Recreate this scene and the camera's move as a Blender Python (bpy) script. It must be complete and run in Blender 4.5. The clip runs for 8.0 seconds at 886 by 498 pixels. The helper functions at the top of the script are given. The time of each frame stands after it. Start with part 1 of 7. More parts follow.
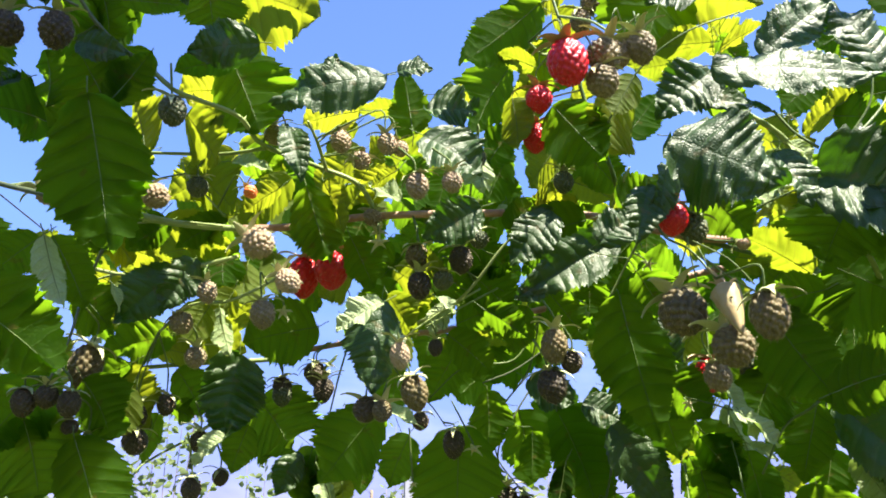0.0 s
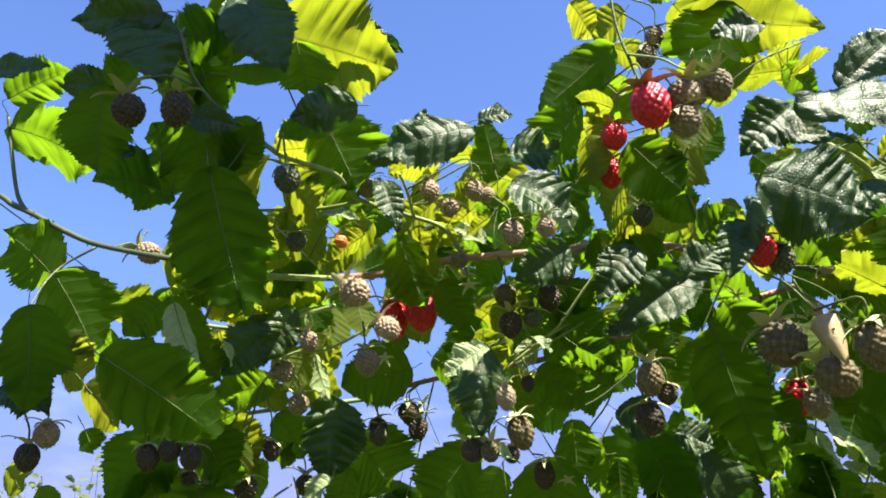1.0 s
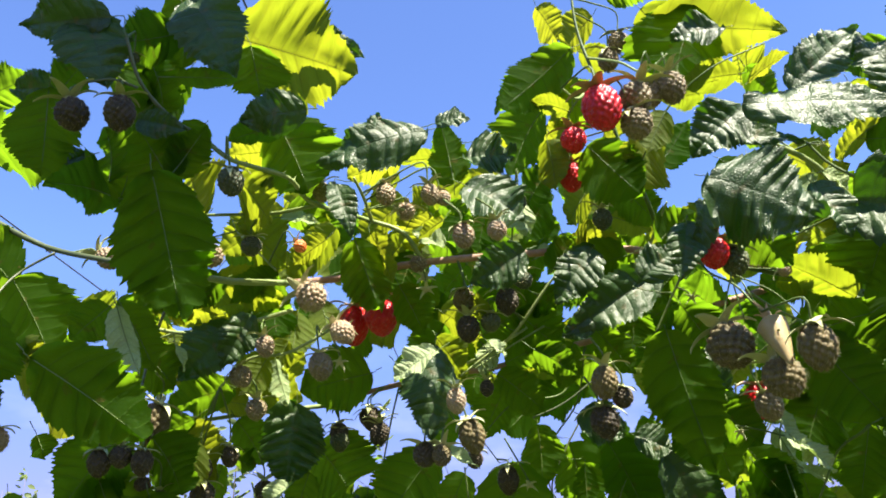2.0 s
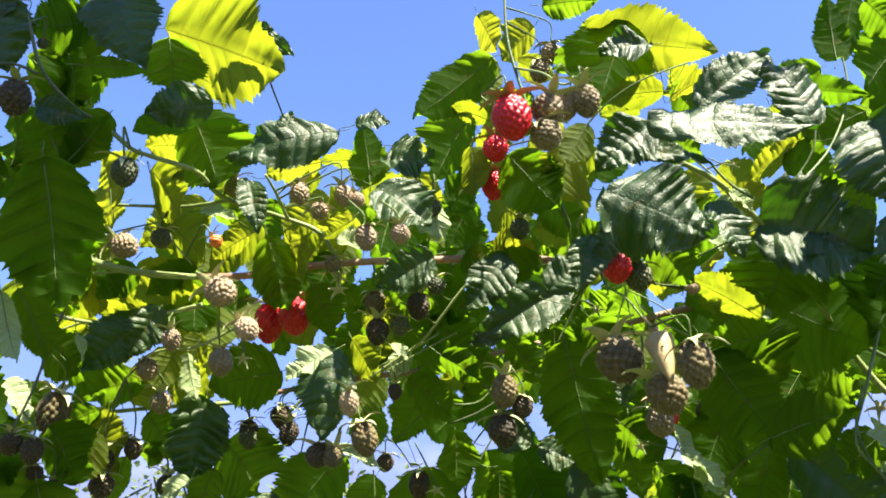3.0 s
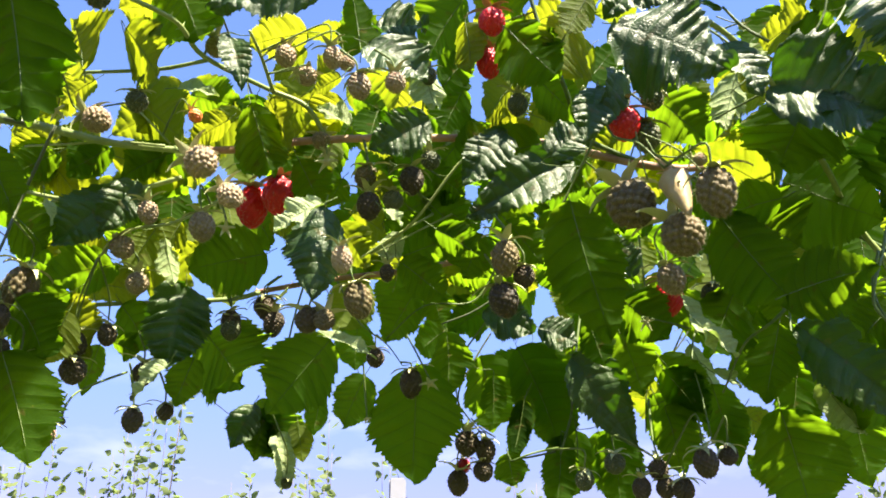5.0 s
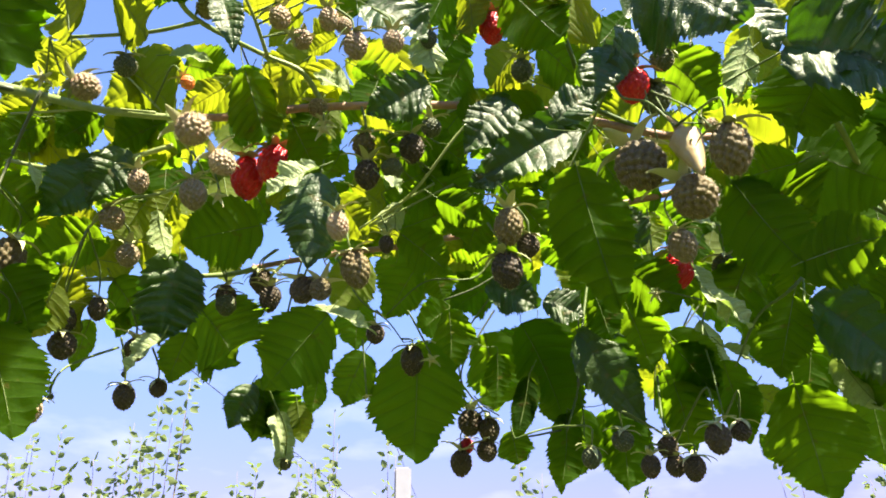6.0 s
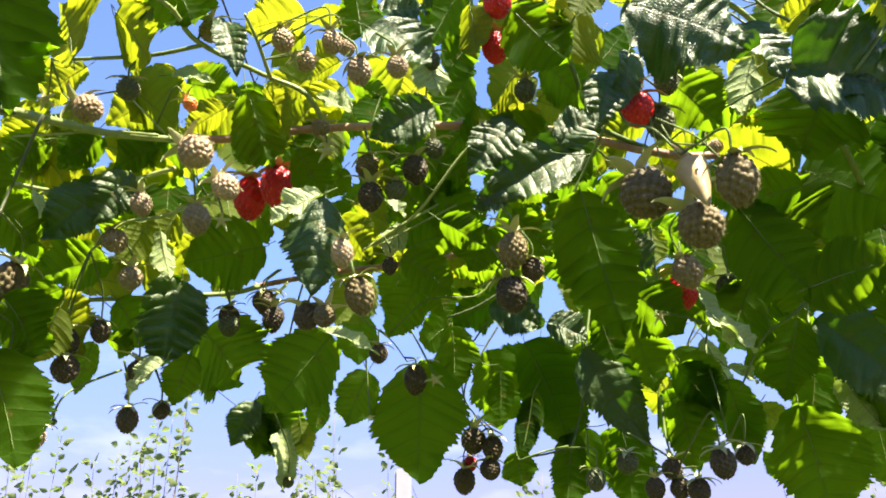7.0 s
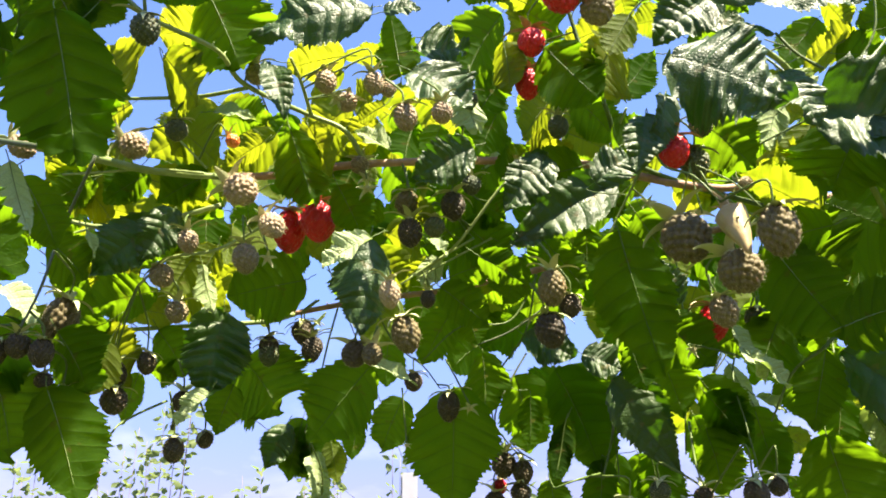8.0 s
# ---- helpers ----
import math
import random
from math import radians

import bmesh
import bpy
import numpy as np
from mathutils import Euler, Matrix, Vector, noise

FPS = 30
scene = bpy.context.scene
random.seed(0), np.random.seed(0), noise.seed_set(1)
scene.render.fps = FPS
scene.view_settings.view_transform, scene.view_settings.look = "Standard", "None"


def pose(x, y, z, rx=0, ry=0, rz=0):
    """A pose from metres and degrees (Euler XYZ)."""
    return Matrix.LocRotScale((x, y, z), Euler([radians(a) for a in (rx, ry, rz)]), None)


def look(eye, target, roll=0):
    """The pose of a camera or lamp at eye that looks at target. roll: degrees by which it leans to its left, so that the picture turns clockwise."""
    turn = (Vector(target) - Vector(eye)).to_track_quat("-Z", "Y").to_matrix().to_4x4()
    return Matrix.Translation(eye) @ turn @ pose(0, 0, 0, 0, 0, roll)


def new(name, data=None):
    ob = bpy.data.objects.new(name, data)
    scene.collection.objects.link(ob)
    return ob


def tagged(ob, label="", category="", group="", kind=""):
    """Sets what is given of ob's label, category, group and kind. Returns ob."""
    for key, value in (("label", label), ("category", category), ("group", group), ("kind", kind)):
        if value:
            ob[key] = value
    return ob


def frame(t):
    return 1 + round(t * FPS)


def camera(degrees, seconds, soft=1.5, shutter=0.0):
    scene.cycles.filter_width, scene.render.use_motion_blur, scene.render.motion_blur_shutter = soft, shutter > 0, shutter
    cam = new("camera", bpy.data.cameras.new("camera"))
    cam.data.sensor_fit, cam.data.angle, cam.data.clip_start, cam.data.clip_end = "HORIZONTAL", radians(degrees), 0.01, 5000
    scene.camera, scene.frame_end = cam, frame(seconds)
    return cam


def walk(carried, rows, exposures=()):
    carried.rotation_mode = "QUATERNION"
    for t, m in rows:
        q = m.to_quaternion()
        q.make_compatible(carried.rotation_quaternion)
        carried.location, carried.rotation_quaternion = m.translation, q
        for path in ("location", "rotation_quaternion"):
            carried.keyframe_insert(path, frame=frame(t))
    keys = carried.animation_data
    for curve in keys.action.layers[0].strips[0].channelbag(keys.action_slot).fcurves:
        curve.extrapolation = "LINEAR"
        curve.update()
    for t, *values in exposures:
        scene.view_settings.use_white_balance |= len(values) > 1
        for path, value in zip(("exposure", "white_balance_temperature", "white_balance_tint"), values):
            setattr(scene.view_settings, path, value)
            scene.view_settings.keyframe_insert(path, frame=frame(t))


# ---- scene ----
cam = camera(57.4, 8.0, soft=1.8)
PATH = [
    (0, (0.005, -0.029, 1.493), (-0.016, 1.793, 2.315), 0.3),
    (0.5, (-0.014, -0.036, 1.494), (-0.073, 1.777, 2.337), -0.1),
    (1, (-0.031, -0.053, 1.502), (-0.124, 1.752, 2.357), -1.7),
    (1.2, (-0.031, -0.053, 1.498), (-0.126, 1.746, 2.366), -2.1),
    (2.3, (0.012, -0.048, 1.5), (-0.074, 1.748, 2.375), -1.7),
    (2.5, (0.022, -0.049, 1.501), (-0.058, 1.748, 2.375), -1.0),
    (3, (0.041, -0.047, 1.498), (-0.014, 1.746, 2.381), 0.3),
    (3.5, (0.064, -0.041, 1.486), (0.036, 1.756, 2.365), 0.0),
    (4, (0.065, -0.029, 1.469), (0.064, 1.769, 2.343), -0.4),
    (4.5, (0.051, -0.009, 1.451), (0.055, 1.789, 2.328), -0.5),
    (5, (0.027, 0.01, 1.443), (0.036, 1.809, 2.316), -0.7),
    (5.2, (0.021, 0.018, 1.438), (0.017, 1.819, 2.309), -0.6),
    (6.3, (0.034, 0.031, 1.442), (0.031, 1.841, 2.293), -0.8),
    (6.5, (0.036, 0.03, 1.445), (0.033, 1.84, 2.297), -0.9),
    (7, (0.027, 0.026, 1.452), (0.024, 1.835, 2.303), -0.8),
    (7.5, (0.016, 0.019, 1.458), (0.012, 1.829, 2.309), -0.8),
    (8, (0.006, 0.006, 1.465), (0.0, 1.815, 2.317), -0.8),
]
EXPOSURES = [(0, 2.28, 6500, 10), (1.0, 1.94, 6500, 10), (2.5, 2.14, 6600, 10), (4.0, 2.35, 6850, 10), (5.0, 2.38, 7050, 10), (8.0, 2.44, 7200, 10)]
walk(cam, [(t, look(eye, target, roll)) for t, eye, target, roll in PATH], EXPOSURES)

# ---- light: a clear summer day, the sun high behind the camera's right shoulder ----
SUN = Vector((0.335, -0.372, 0.866)).normalized()
world = bpy.data.worlds.new("world")
scene.world = world
world.use_nodes = True
wn, wl = world.node_tree.nodes, world.node_tree.links
wn.clear()
sky = wn.new("ShaderNodeTexSky")
sky.sky_type, sky.sun_disc = "NISHITA", False
sky.sun_elevation = math.asin(SUN.z)
sky.sun_rotation = math.atan2(SUN.x, SUN.y)
sky.air_density, sky.dust_density, sky.ozone_density = 1.0, 0.0, 3.0
tint = wn.new("ShaderNodeMix")
tint.data_type, tint.blend_type = "RGBA", "MULTIPLY"
tint.inputs[0].default_value = 1.0
tint.inputs[7].default_value = (1.04, 1.12, 1.50, 1)
back = wn.new("ShaderNodeBackground")
back.inputs["Strength"].default_value = 0.055
wout = wn.new("ShaderNodeOutputWorld")
wl.new(sky.outputs[0], tint.inputs[6])
coords = wn.new("ShaderNodeTexCoord")
squash = wn.new("ShaderNodeMapping")
squash.inputs["Scale"].default_value = (5.0, 5.0, 14.0)
cloud = wn.new("ShaderNodeTexNoise")
cloud.inputs["Scale"].default_value, cloud.inputs["Detail"].default_value = 1.6, 6.0
veil, low, dim = (wn.new("ShaderNodeMapRange") for _ in range(3))
for node, values in ((veil, (0.5, 0.75, 0.0, 0.28)), (low, (0.20, 0.34, 1.0, 0.0)), (dim, (0.08, 0.42, 0.0, 1.0))):
    for slot, v in zip(range(1, 5), values):
        node.inputs[slot].default_value = v
height = wn.new("ShaderNodeSeparateXYZ")
share = wn.new("ShaderNodeMath")
share.operation = "MULTIPLY"
haze = wn.new("ShaderNodeMix")
haze.data_type = "RGBA"
haze.inputs[7].default_value = (6.0, 6.1, 6.5, 1)
fade = wn.new("ShaderNodeMix")
fade.data_type = "RGBA"
fade.inputs[6].default_value, fade.inputs[7].default_value = (0.58, 0.345, 0.415, 1), (1, 1, 1, 1)
depth = wn.new("ShaderNodeVectorMath")
depth.operation = "MULTIPLY"
wl.new(coords.outputs["Generated"], squash.inputs["Vector"])
wl.new(coords.outputs["Generated"], height.inputs[0])
wl.new(squash.outputs[0], cloud.inputs["Vector"])
wl.new(cloud.outputs["Fac"], veil.inputs[0])
wl.new(height.outputs[2], low.inputs[0])
wl.new(height.outputs[2], dim.inputs[0])
wl.new(veil.outputs[0], share.inputs[0])
wl.new(low.outputs[0], share.inputs[1])
wl.new(tint.outputs[2], depth.inputs[0])
wl.new(dim.outputs[0], fade.inputs[0])
wl.new(fade.outputs[2], depth.inputs[1])
wl.new(share.outputs[0], haze.inputs[0])
wl.new(depth.outputs[0], haze.inputs[6])
wl.new(haze.outputs[2], back.inputs[0])
wl.new(back.outputs[0], wout.inputs[0])

sun = new("sun", bpy.data.lights.new("sun", "SUN"))
sun.data.energy, sun.data.angle, sun.data.color = 5.0, radians(0.55), (1.0, 0.95, 0.86)
sun.matrix_world = look(SUN * 50, (0, 0, 0))


# ---- materials ----
def fresh(name):
    m = bpy.data.materials.new(name)
    m.use_nodes = True
    nt = m.node_tree
    nt.nodes.clear()
    out = nt.nodes.new("ShaderNodeOutputMaterial")
    return m, nt, out


def mixed(nt, a, b, fac, mode="MIX"):
    """A colour mix of two sockets or colours."""
    n = nt.nodes.new("ShaderNodeMix")
    n.data_type, n.blend_type = "RGBA", mode
    for slot, v in ((6, a), (7, b)):
        if isinstance(v, tuple):
            n.inputs[slot].default_value = (*v, 1)
        else:
            nt.links.new(v, n.inputs[slot])
    if isinstance(fac, (int, float)):
        n.inputs[0].default_value = fac
    else:
        nt.links.new(fac, n.inputs[0])
    return n.outputs[2]


def sums(nt, op, a, b=None, c=None):
    n = nt.nodes.new("ShaderNodeMath")
    n.operation = op
    for slot, v in enumerate((a, b, c)):
        if v is None:
            continue
        if isinstance(v, (int, float)):
            n.inputs[slot].default_value = v
        else:
            nt.links.new(v, n.inputs[slot])
    return n.outputs[0]


def grain(nt, scale, detail=3.0, rough=0.6, vector=None):
    n = nt.nodes.new("ShaderNodeTexNoise")
    n.inputs["Scale"].default_value, n.inputs["Detail"].default_value, n.inputs["Roughness"].default_value = scale, detail, rough
    if vector is None:
        tc = nt.nodes.new("ShaderNodeTexCoord")
        vector = tc.outputs["Object"]
    nt.links.new(vector, n.inputs["Vector"])
    return n.outputs["Fac"]


def stretch(nt, value, lo, hi, a=0.0, b=1.0):
    n = nt.nodes.new("ShaderNodeMapRange")
    n.interpolation_type = "SMOOTHSTEP"
    for slot, v in zip(range(1, 5), (lo, hi, a, b)):
        n.inputs[slot].default_value = v
    nt.links.new(value, n.inputs[0])
    return n.outputs[0]


def raised(nt, height, strength, distance):
    n = nt.nodes.new("ShaderNodeBump")
    n.inputs["Strength"].default_value, n.inputs["Distance"].default_value = strength, distance
    nt.links.new(height, n.inputs["Height"])
    return n.outputs[0]


VEINS = 8


def leaf_material(name, deep, light, glow, vein, rough, through_share, vein_share, relief, spots=0.0, gloss=0.3):
    """A thin leaf: reflecting skin and light shining through, with midrib, side veins, a quilted relief and blemishes."""
    m, nt, out = fresh(name)
    info = nt.nodes.new("ShaderNodeObjectInfo")
    uv = nt.nodes.new("ShaderNodeUVMap")
    uv.uv_map = "UVMap"
    sep = nt.nodes.new("ShaderNodeSeparateXYZ")
    nt.links.new(uv.outputs[0], sep.inputs[0])
    u, v = sep.outputs[0], sep.outputs[1]
    av = sums(nt, "ABSOLUTE", v)
    wave = sums(nt, "ABSOLUTE", sums(nt, "SUBTRACT", sums(nt, "FRACT", sums(nt, "MULTIPLY", u, VEINS)), 0.5))
    side = stretch(nt, wave, 0.41, 0.48)
    mid = stretch(nt, av, 0.015, 0.05, 1.0, 0.0)
    # finer cross veins between the side veins
    fine = nt.nodes.new("ShaderNodeTexVoronoi")
    fine.feature = "DISTANCE_TO_EDGE"
    fine.inputs["Scale"].default_value = 620
    tc = nt.nodes.new("ShaderNodeTexCoord")
    nt.links.new(tc.outputs["Object"], fine.inputs["Vector"])
    cells = stretch(nt, fine.outputs["Distance"], 0.0, 0.25)
    lines = sums(nt, "MAXIMUM", sums(nt, "MULTIPLY", side, sums(nt, "SUBTRACT", 1.0, sums(nt, "MULTIPLY", av, 0.45))), mid)
    blot = stretch(nt, grain(nt, 38, 3), 0.3, 0.72)
    speck = stretch(nt, grain(nt, 420, 2), 0.35, 0.7)
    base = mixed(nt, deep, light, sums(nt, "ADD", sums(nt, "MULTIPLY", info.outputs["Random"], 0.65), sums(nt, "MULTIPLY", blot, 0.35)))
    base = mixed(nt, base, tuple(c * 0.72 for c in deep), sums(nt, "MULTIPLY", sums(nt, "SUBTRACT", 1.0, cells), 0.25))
    base = mixed(nt, base, vein, sums(nt, "MULTIPLY", lines, vein_share))
    base = mixed(nt, base, tuple(0.6 * c for c in light), sums(nt, "MULTIPLY", speck, 0.22))
    shine = mixed(nt, glow, tuple(c * k for c, k in zip(glow, (0.62, 0.8, 0.6))), sums(nt, "ADD", sums(nt, "MULTIPLY", info.outputs["Random"], 0.7), sums(nt, "MULTIPLY", blot, 0.3)))
    shine = mixed(nt, shine, tuple(0.45 * c for c in glow), sums(nt, "MULTIPLY", lines, 0.5))
    shine = mixed(nt, shine, tuple(0.7 * c for c in glow), sums(nt, "MULTIPLY", sums(nt, "SUBTRACT", 1.0, cells), 0.15))
    if spots:
        sick = stretch(nt, grain(nt, 95, 2), 0.68, 0.74)
        base = mixed(nt, base, (0.16, 0.10, 0.03), sums(nt, "MULTIPLY", sick, spots))
        shine = mixed(nt, shine, (0.10, 0.06, 0.01), sums(nt, "MULTIPLY", sick, spots))
    height = sums(nt, "SUBTRACT", sums(nt, "MULTIPLY", cells, 0.5), sums(nt, "MULTIPLY", lines, 0.9))
    height = sums(nt, "ADD", height, sums(nt, "MULTIPLY", speck, 0.12))
    nrm = raised(nt, height, relief, 0.0012)
    skin = nt.nodes.new("ShaderNodeBsdfPrincipled")
    nt.links.new(base, skin.inputs["Base Color"])
    nt.links.new(sums(nt, "ADD", rough, sums(nt, "MULTIPLY", sums(nt, "SUBTRACT", speck, 0.5), 0.14)), skin.inputs["Roughness"])
    skin.inputs["Specular IOR Level"].default_value = gloss
    skin.inputs["Specular Tint"].default_value = (1.0, 0.97, 0.84, 1)
    nt.links.new(nrm, skin.inputs["Normal"])
    pale = nt.nodes.new("ShaderNodeBsdfTranslucent")
    nt.links.new(shine, pale.inputs[0])
    both = nt.nodes.new("ShaderNodeMixShader")
    both.inputs[0].default_value = through_share
    nt.links.new(skin.outputs[0], both.inputs[1])
    nt.links.new(pale.outputs[0], both.inputs[2])
    nt.links.new(both.outputs[0], out.inputs[0])
    return m


LEAF = {
    # undersides in two tones: darkened for shade, then yellow-green lightened as if sunlit
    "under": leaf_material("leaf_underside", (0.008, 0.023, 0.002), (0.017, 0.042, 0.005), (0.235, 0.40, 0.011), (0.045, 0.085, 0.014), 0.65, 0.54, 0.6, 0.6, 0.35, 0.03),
    "young": leaf_material("leaf_young_sunlit_underside", (0.060, 0.092, 0.012), (0.095, 0.130, 0.018), (0.42, 0.44, 0.018), (0.11, 0.14, 0.03), 0.6, 0.55, 0.5, 0.5, 0.25, 0.15),
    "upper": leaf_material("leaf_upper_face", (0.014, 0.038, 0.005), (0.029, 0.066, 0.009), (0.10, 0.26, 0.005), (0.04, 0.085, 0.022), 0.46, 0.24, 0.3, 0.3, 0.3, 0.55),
    # pale felted underside, with white sun glare put into its colour as well
    "felt": leaf_material("leaf_felted_glare_underside", (0.24, 0.32, 0.12), (0.42, 0.48, 0.25), (0.36, 0.46, 0.08), (0.22, 0.28, 0.14), 0.7, 0.32, 0.4, 0.5, 0.2),
}


def plain(name, a, b, rough, scale=60, relief=0.3, spec=0.4, subsurface=0.0, rand=0.5, metal=0.0):
    """Two colours mixed by the thing's chance and a grain, with fine relief."""
    m, nt, out = fresh(name)
    info = nt.nodes.new("ShaderNodeObjectInfo")
    g = stretch(nt, grain(nt, scale, 4), 0.3, 0.7)
    f = grain(nt, scale * 8, 2)
    col = mixed(nt, a, b, sums(nt, "ADD", sums(nt, "MULTIPLY", info.outputs["Random"], rand), sums(nt, "MULTIPLY", g, 1 - rand)))
    p = nt.nodes.new("ShaderNodeBsdfPrincipled")
    nt.links.new(col, p.inputs["Base Color"])
    nt.links.new(sums(nt, "ADD", rough, sums(nt, "MULTIPLY", sums(nt, "SUBTRACT", f, 0.5), 0.2)), p.inputs["Roughness"])
    p.inputs["Specular IOR Level"].default_value = spec
    p.inputs["Metallic"].default_value = metal
    if subsurface:
        p.inputs["Subsurface Weight"].default_value = subsurface
        p.inputs["Subsurface Radius"].default_value = (1.0, 0.35, 0.2)
        p.inputs["Subsurface Scale"].default_value = 0.004
    nt.links.new(raised(nt, sums(nt, "ADD", g, f), relief, 0.0006), p.inputs["Normal"])
    nt.links.new(p.outputs[0], out.inputs[0])
    return m


def drupelet_material(name, a, b, rough, spec, subsurface, dust=0.2):
    """Fruit skin: every drupelet a little different, with a dusty bloom."""
    m, nt, out = fresh(name)
    tone = nt.nodes.new("ShaderNodeAttribute")
    tone.attribute_name = "tone"
    parts = nt.nodes.new("ShaderNodeSeparateColor")
    nt.links.new(tone.outputs["Color"], parts.inputs[0])
    info = nt.nodes.new("ShaderNodeObjectInfo")
    chance = sums(nt, "ADD", sums(nt, "MULTIPLY", parts.outputs[0], 0.55), sums(nt, "MULTIPLY", info.outputs["Random"], 0.45))
    col = mixed(nt, a, b, chance)
    bloom = stretch(nt, grain(nt, 900, 2), 0.45, 0.75)
    col = mixed(nt, col, tuple(min(1.0, c * 1.5 + 0.05) for c in b), sums(nt, "MULTIPLY", bloom, dust))
    p = nt.nodes.new("ShaderNodeBsdfPrincipled")
    nt.links.new(col, p.inputs["Base Color"])
    p.inputs["Roughness"].default_value = rough
    p.inputs["Specular IOR Level"].default_value = spec
    p.inputs["Subsurface Weight"].default_value = subsurface
    p.inputs["Subsurface Radius"].default_value = (1.0, 0.3, 0.2)
    p.inputs["Subsurface Scale"].default_value = 0.003
    nt.links.new(raised(nt, bloom, 0.2, 0.0003), p.inputs["Normal"])
    nt.links.new(p.outputs[0], out.inputs[0])
    return m


FRUIT = {
    "ripe": drupelet_material("ripe_drupelets", (0.40, 0.003, 0.006), (0.58, 0.008, 0.010), 0.32, 0.4, 0.08, 0.05),
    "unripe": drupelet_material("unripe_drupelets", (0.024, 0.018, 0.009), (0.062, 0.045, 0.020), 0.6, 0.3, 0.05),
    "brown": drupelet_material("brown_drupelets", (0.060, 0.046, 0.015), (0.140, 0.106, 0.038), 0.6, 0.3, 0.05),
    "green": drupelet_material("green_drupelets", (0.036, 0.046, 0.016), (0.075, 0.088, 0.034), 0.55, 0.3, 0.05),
    # the next two are hairy unripe skin, lightened in colour to look sunlit
    "fuzzy": drupelet_material("sunlit_fuzzy_drupelets", (0.095, 0.072, 0.032), (0.22, 0.17, 0.085), 0.6, 0.35, 0.05),
    "sunlit_pale": drupelet_material("sunlit_pale_drupelets", (0.16, 0.115, 0.06), (0.34, 0.25, 0.15), 0.55, 0.35, 0.1),
    "orange": drupelet_material("orange_drupelets", (0.60, 0.14, 0.03), (0.70, 0.22, 0.05), 0.4, 0.4, 0.2),
}
HAIR = plain("fruit_hairs", (0.40, 0.31, 0.15), (0.58, 0.48, 0.28), 0.6)
SEPAL = plain("sepal_green", (0.24, 0.28, 0.10), (0.50, 0.48, 0.24), 0.6, 200)
DRY = plain("dry_sepal", (0.32, 0.22, 0.10), (0.46, 0.34, 0.18), 0.65, 200)
CORE = plain("receptacle_cream", (0.25, 0.18, 0.065), (0.36, 0.27, 0.11), 0.5, 120, 0.25, 0.4, 0.2)
STEM = plain("green_stem", (0.14, 0.19, 0.05), (0.28, 0.32, 0.11), 0.5, 90, 0.3, 0.25)
TWIG = plain("petiole_green", (0.05, 0.085, 0.016), (0.12, 0.16, 0.035), 0.5, 90, 0.3, 0.25)
# green stem once more, its colour darkened for the stems in shade
SHADED_STEM = plain("shaded_green_stem", (0.045, 0.065, 0.025), (0.09, 0.10, 0.04), 0.5, 90)
BARK = plain("brown_cane", (0.18, 0.09, 0.045), (0.34, 0.20, 0.11), 0.6, 70, 0.6, 0.4, 0.0, 0.2)


# ---- makers ----
def part(name, mesh, material, parent, label=""):
    """Links a mesh as one part of a thing or of a part."""
    if not mesh.materials:
        mesh.materials.append(material)
    ob = new(name, mesh)
    ob.parent = parent
    return tagged(ob, label)


def mesh_of(name, verts, faces, smooth=True):
    me = bpy.data.meshes.new(name)
    me.from_pydata([tuple(v) for v in verts], [], [tuple(f) for f in faces])
    if smooth:
        me.shade_smooth()
    return me


def spline(points, steps):
    """A smooth line through points (Catmull-Rom)."""
    p = [np.array(q, float) for q in points]
    p = [2 * p[0] - p[1]] + p + [2 * p[-1] - p[-2]]
    out = []
    for i in range(1, len(p) - 2):
        for k in range(steps):
            t = k / steps
            a, b, c, d = p[i - 1], p[i], p[i + 1], p[i + 2]
            out.append(0.5 * (2 * b + (c - a) * t + (2 * a - 5 * b + 4 * c - d) * t * t + (3 * b - a - 3 * c + d) * t ** 3))
    out.append(p[-2])
    return out


def tube_mesh(name, points, r0, r1, steps=5, sides=8, wobble=0.0, thorns=0):
    """A tapered tube along a smooth line, closed at its ends, with small bristles where asked."""
    line = spline(points, steps)
    n = len(line)
    verts, faces = [], []
    rng = random.Random(len(points) * 7 + int(abs(points[0][0]) * 1e5))
    ref = Vector((0.31, 0.17, 0.93))
    for i, q in enumerate(line):
        d = Vector(line[min(i + 1, n - 1)] - line[max(i - 1, 0)]).normalized()
        a = d.cross(ref).normalized()
        b = d.cross(a)
        r = (r0 + (r1 - r0) * i / max(n - 1, 1)) * (1 + wobble * rng.uniform(-1, 1))
        for k in range(sides):
            w = 2 * math.pi * k / sides
            verts.append(Vector(q) + a * (r * math.cos(w)) + b * (r * math.sin(w)))
    for i in range(n - 1):
        for k in range(sides):
            j = (k + 1) % sides
            faces.append((i * sides + k, i * sides + j, (i + 1) * sides + j, (i + 1) * sides + k))
    faces.append(tuple(range(sides))[::-1])
    faces.append(tuple((n - 1) * sides + k for k in range(sides)))
    for _ in range(thorns):
        i = rng.randrange(1, n - 1)
        q = Vector(line[i])
        d = Vector(line[i + 1] - line[i - 1]).normalized()
        a = Vector((rng.uniform(-1, 1), rng.uniform(-1, 1), rng.uniform(-1, 1))).cross(d).normalized()
        r = r0 + (r1 - r0) * i / (n - 1)
        c = d.cross(a)
        o = len(verts)
        verts += [q + a * r * 0.7 + d * 0.0006, q + a * r * 0.7 - d * 0.0006 + c * 0.0005, q + a * r * 0.7 - d * 0.0006 - c * 0.0005, q + a * (r + 0.0022) - d * 0.001]
        faces += [(o, o + 1, o + 3), (o + 1, o + 2, o + 3), (o + 2, o, o + 3)]
    return mesh_of(name, verts, faces)


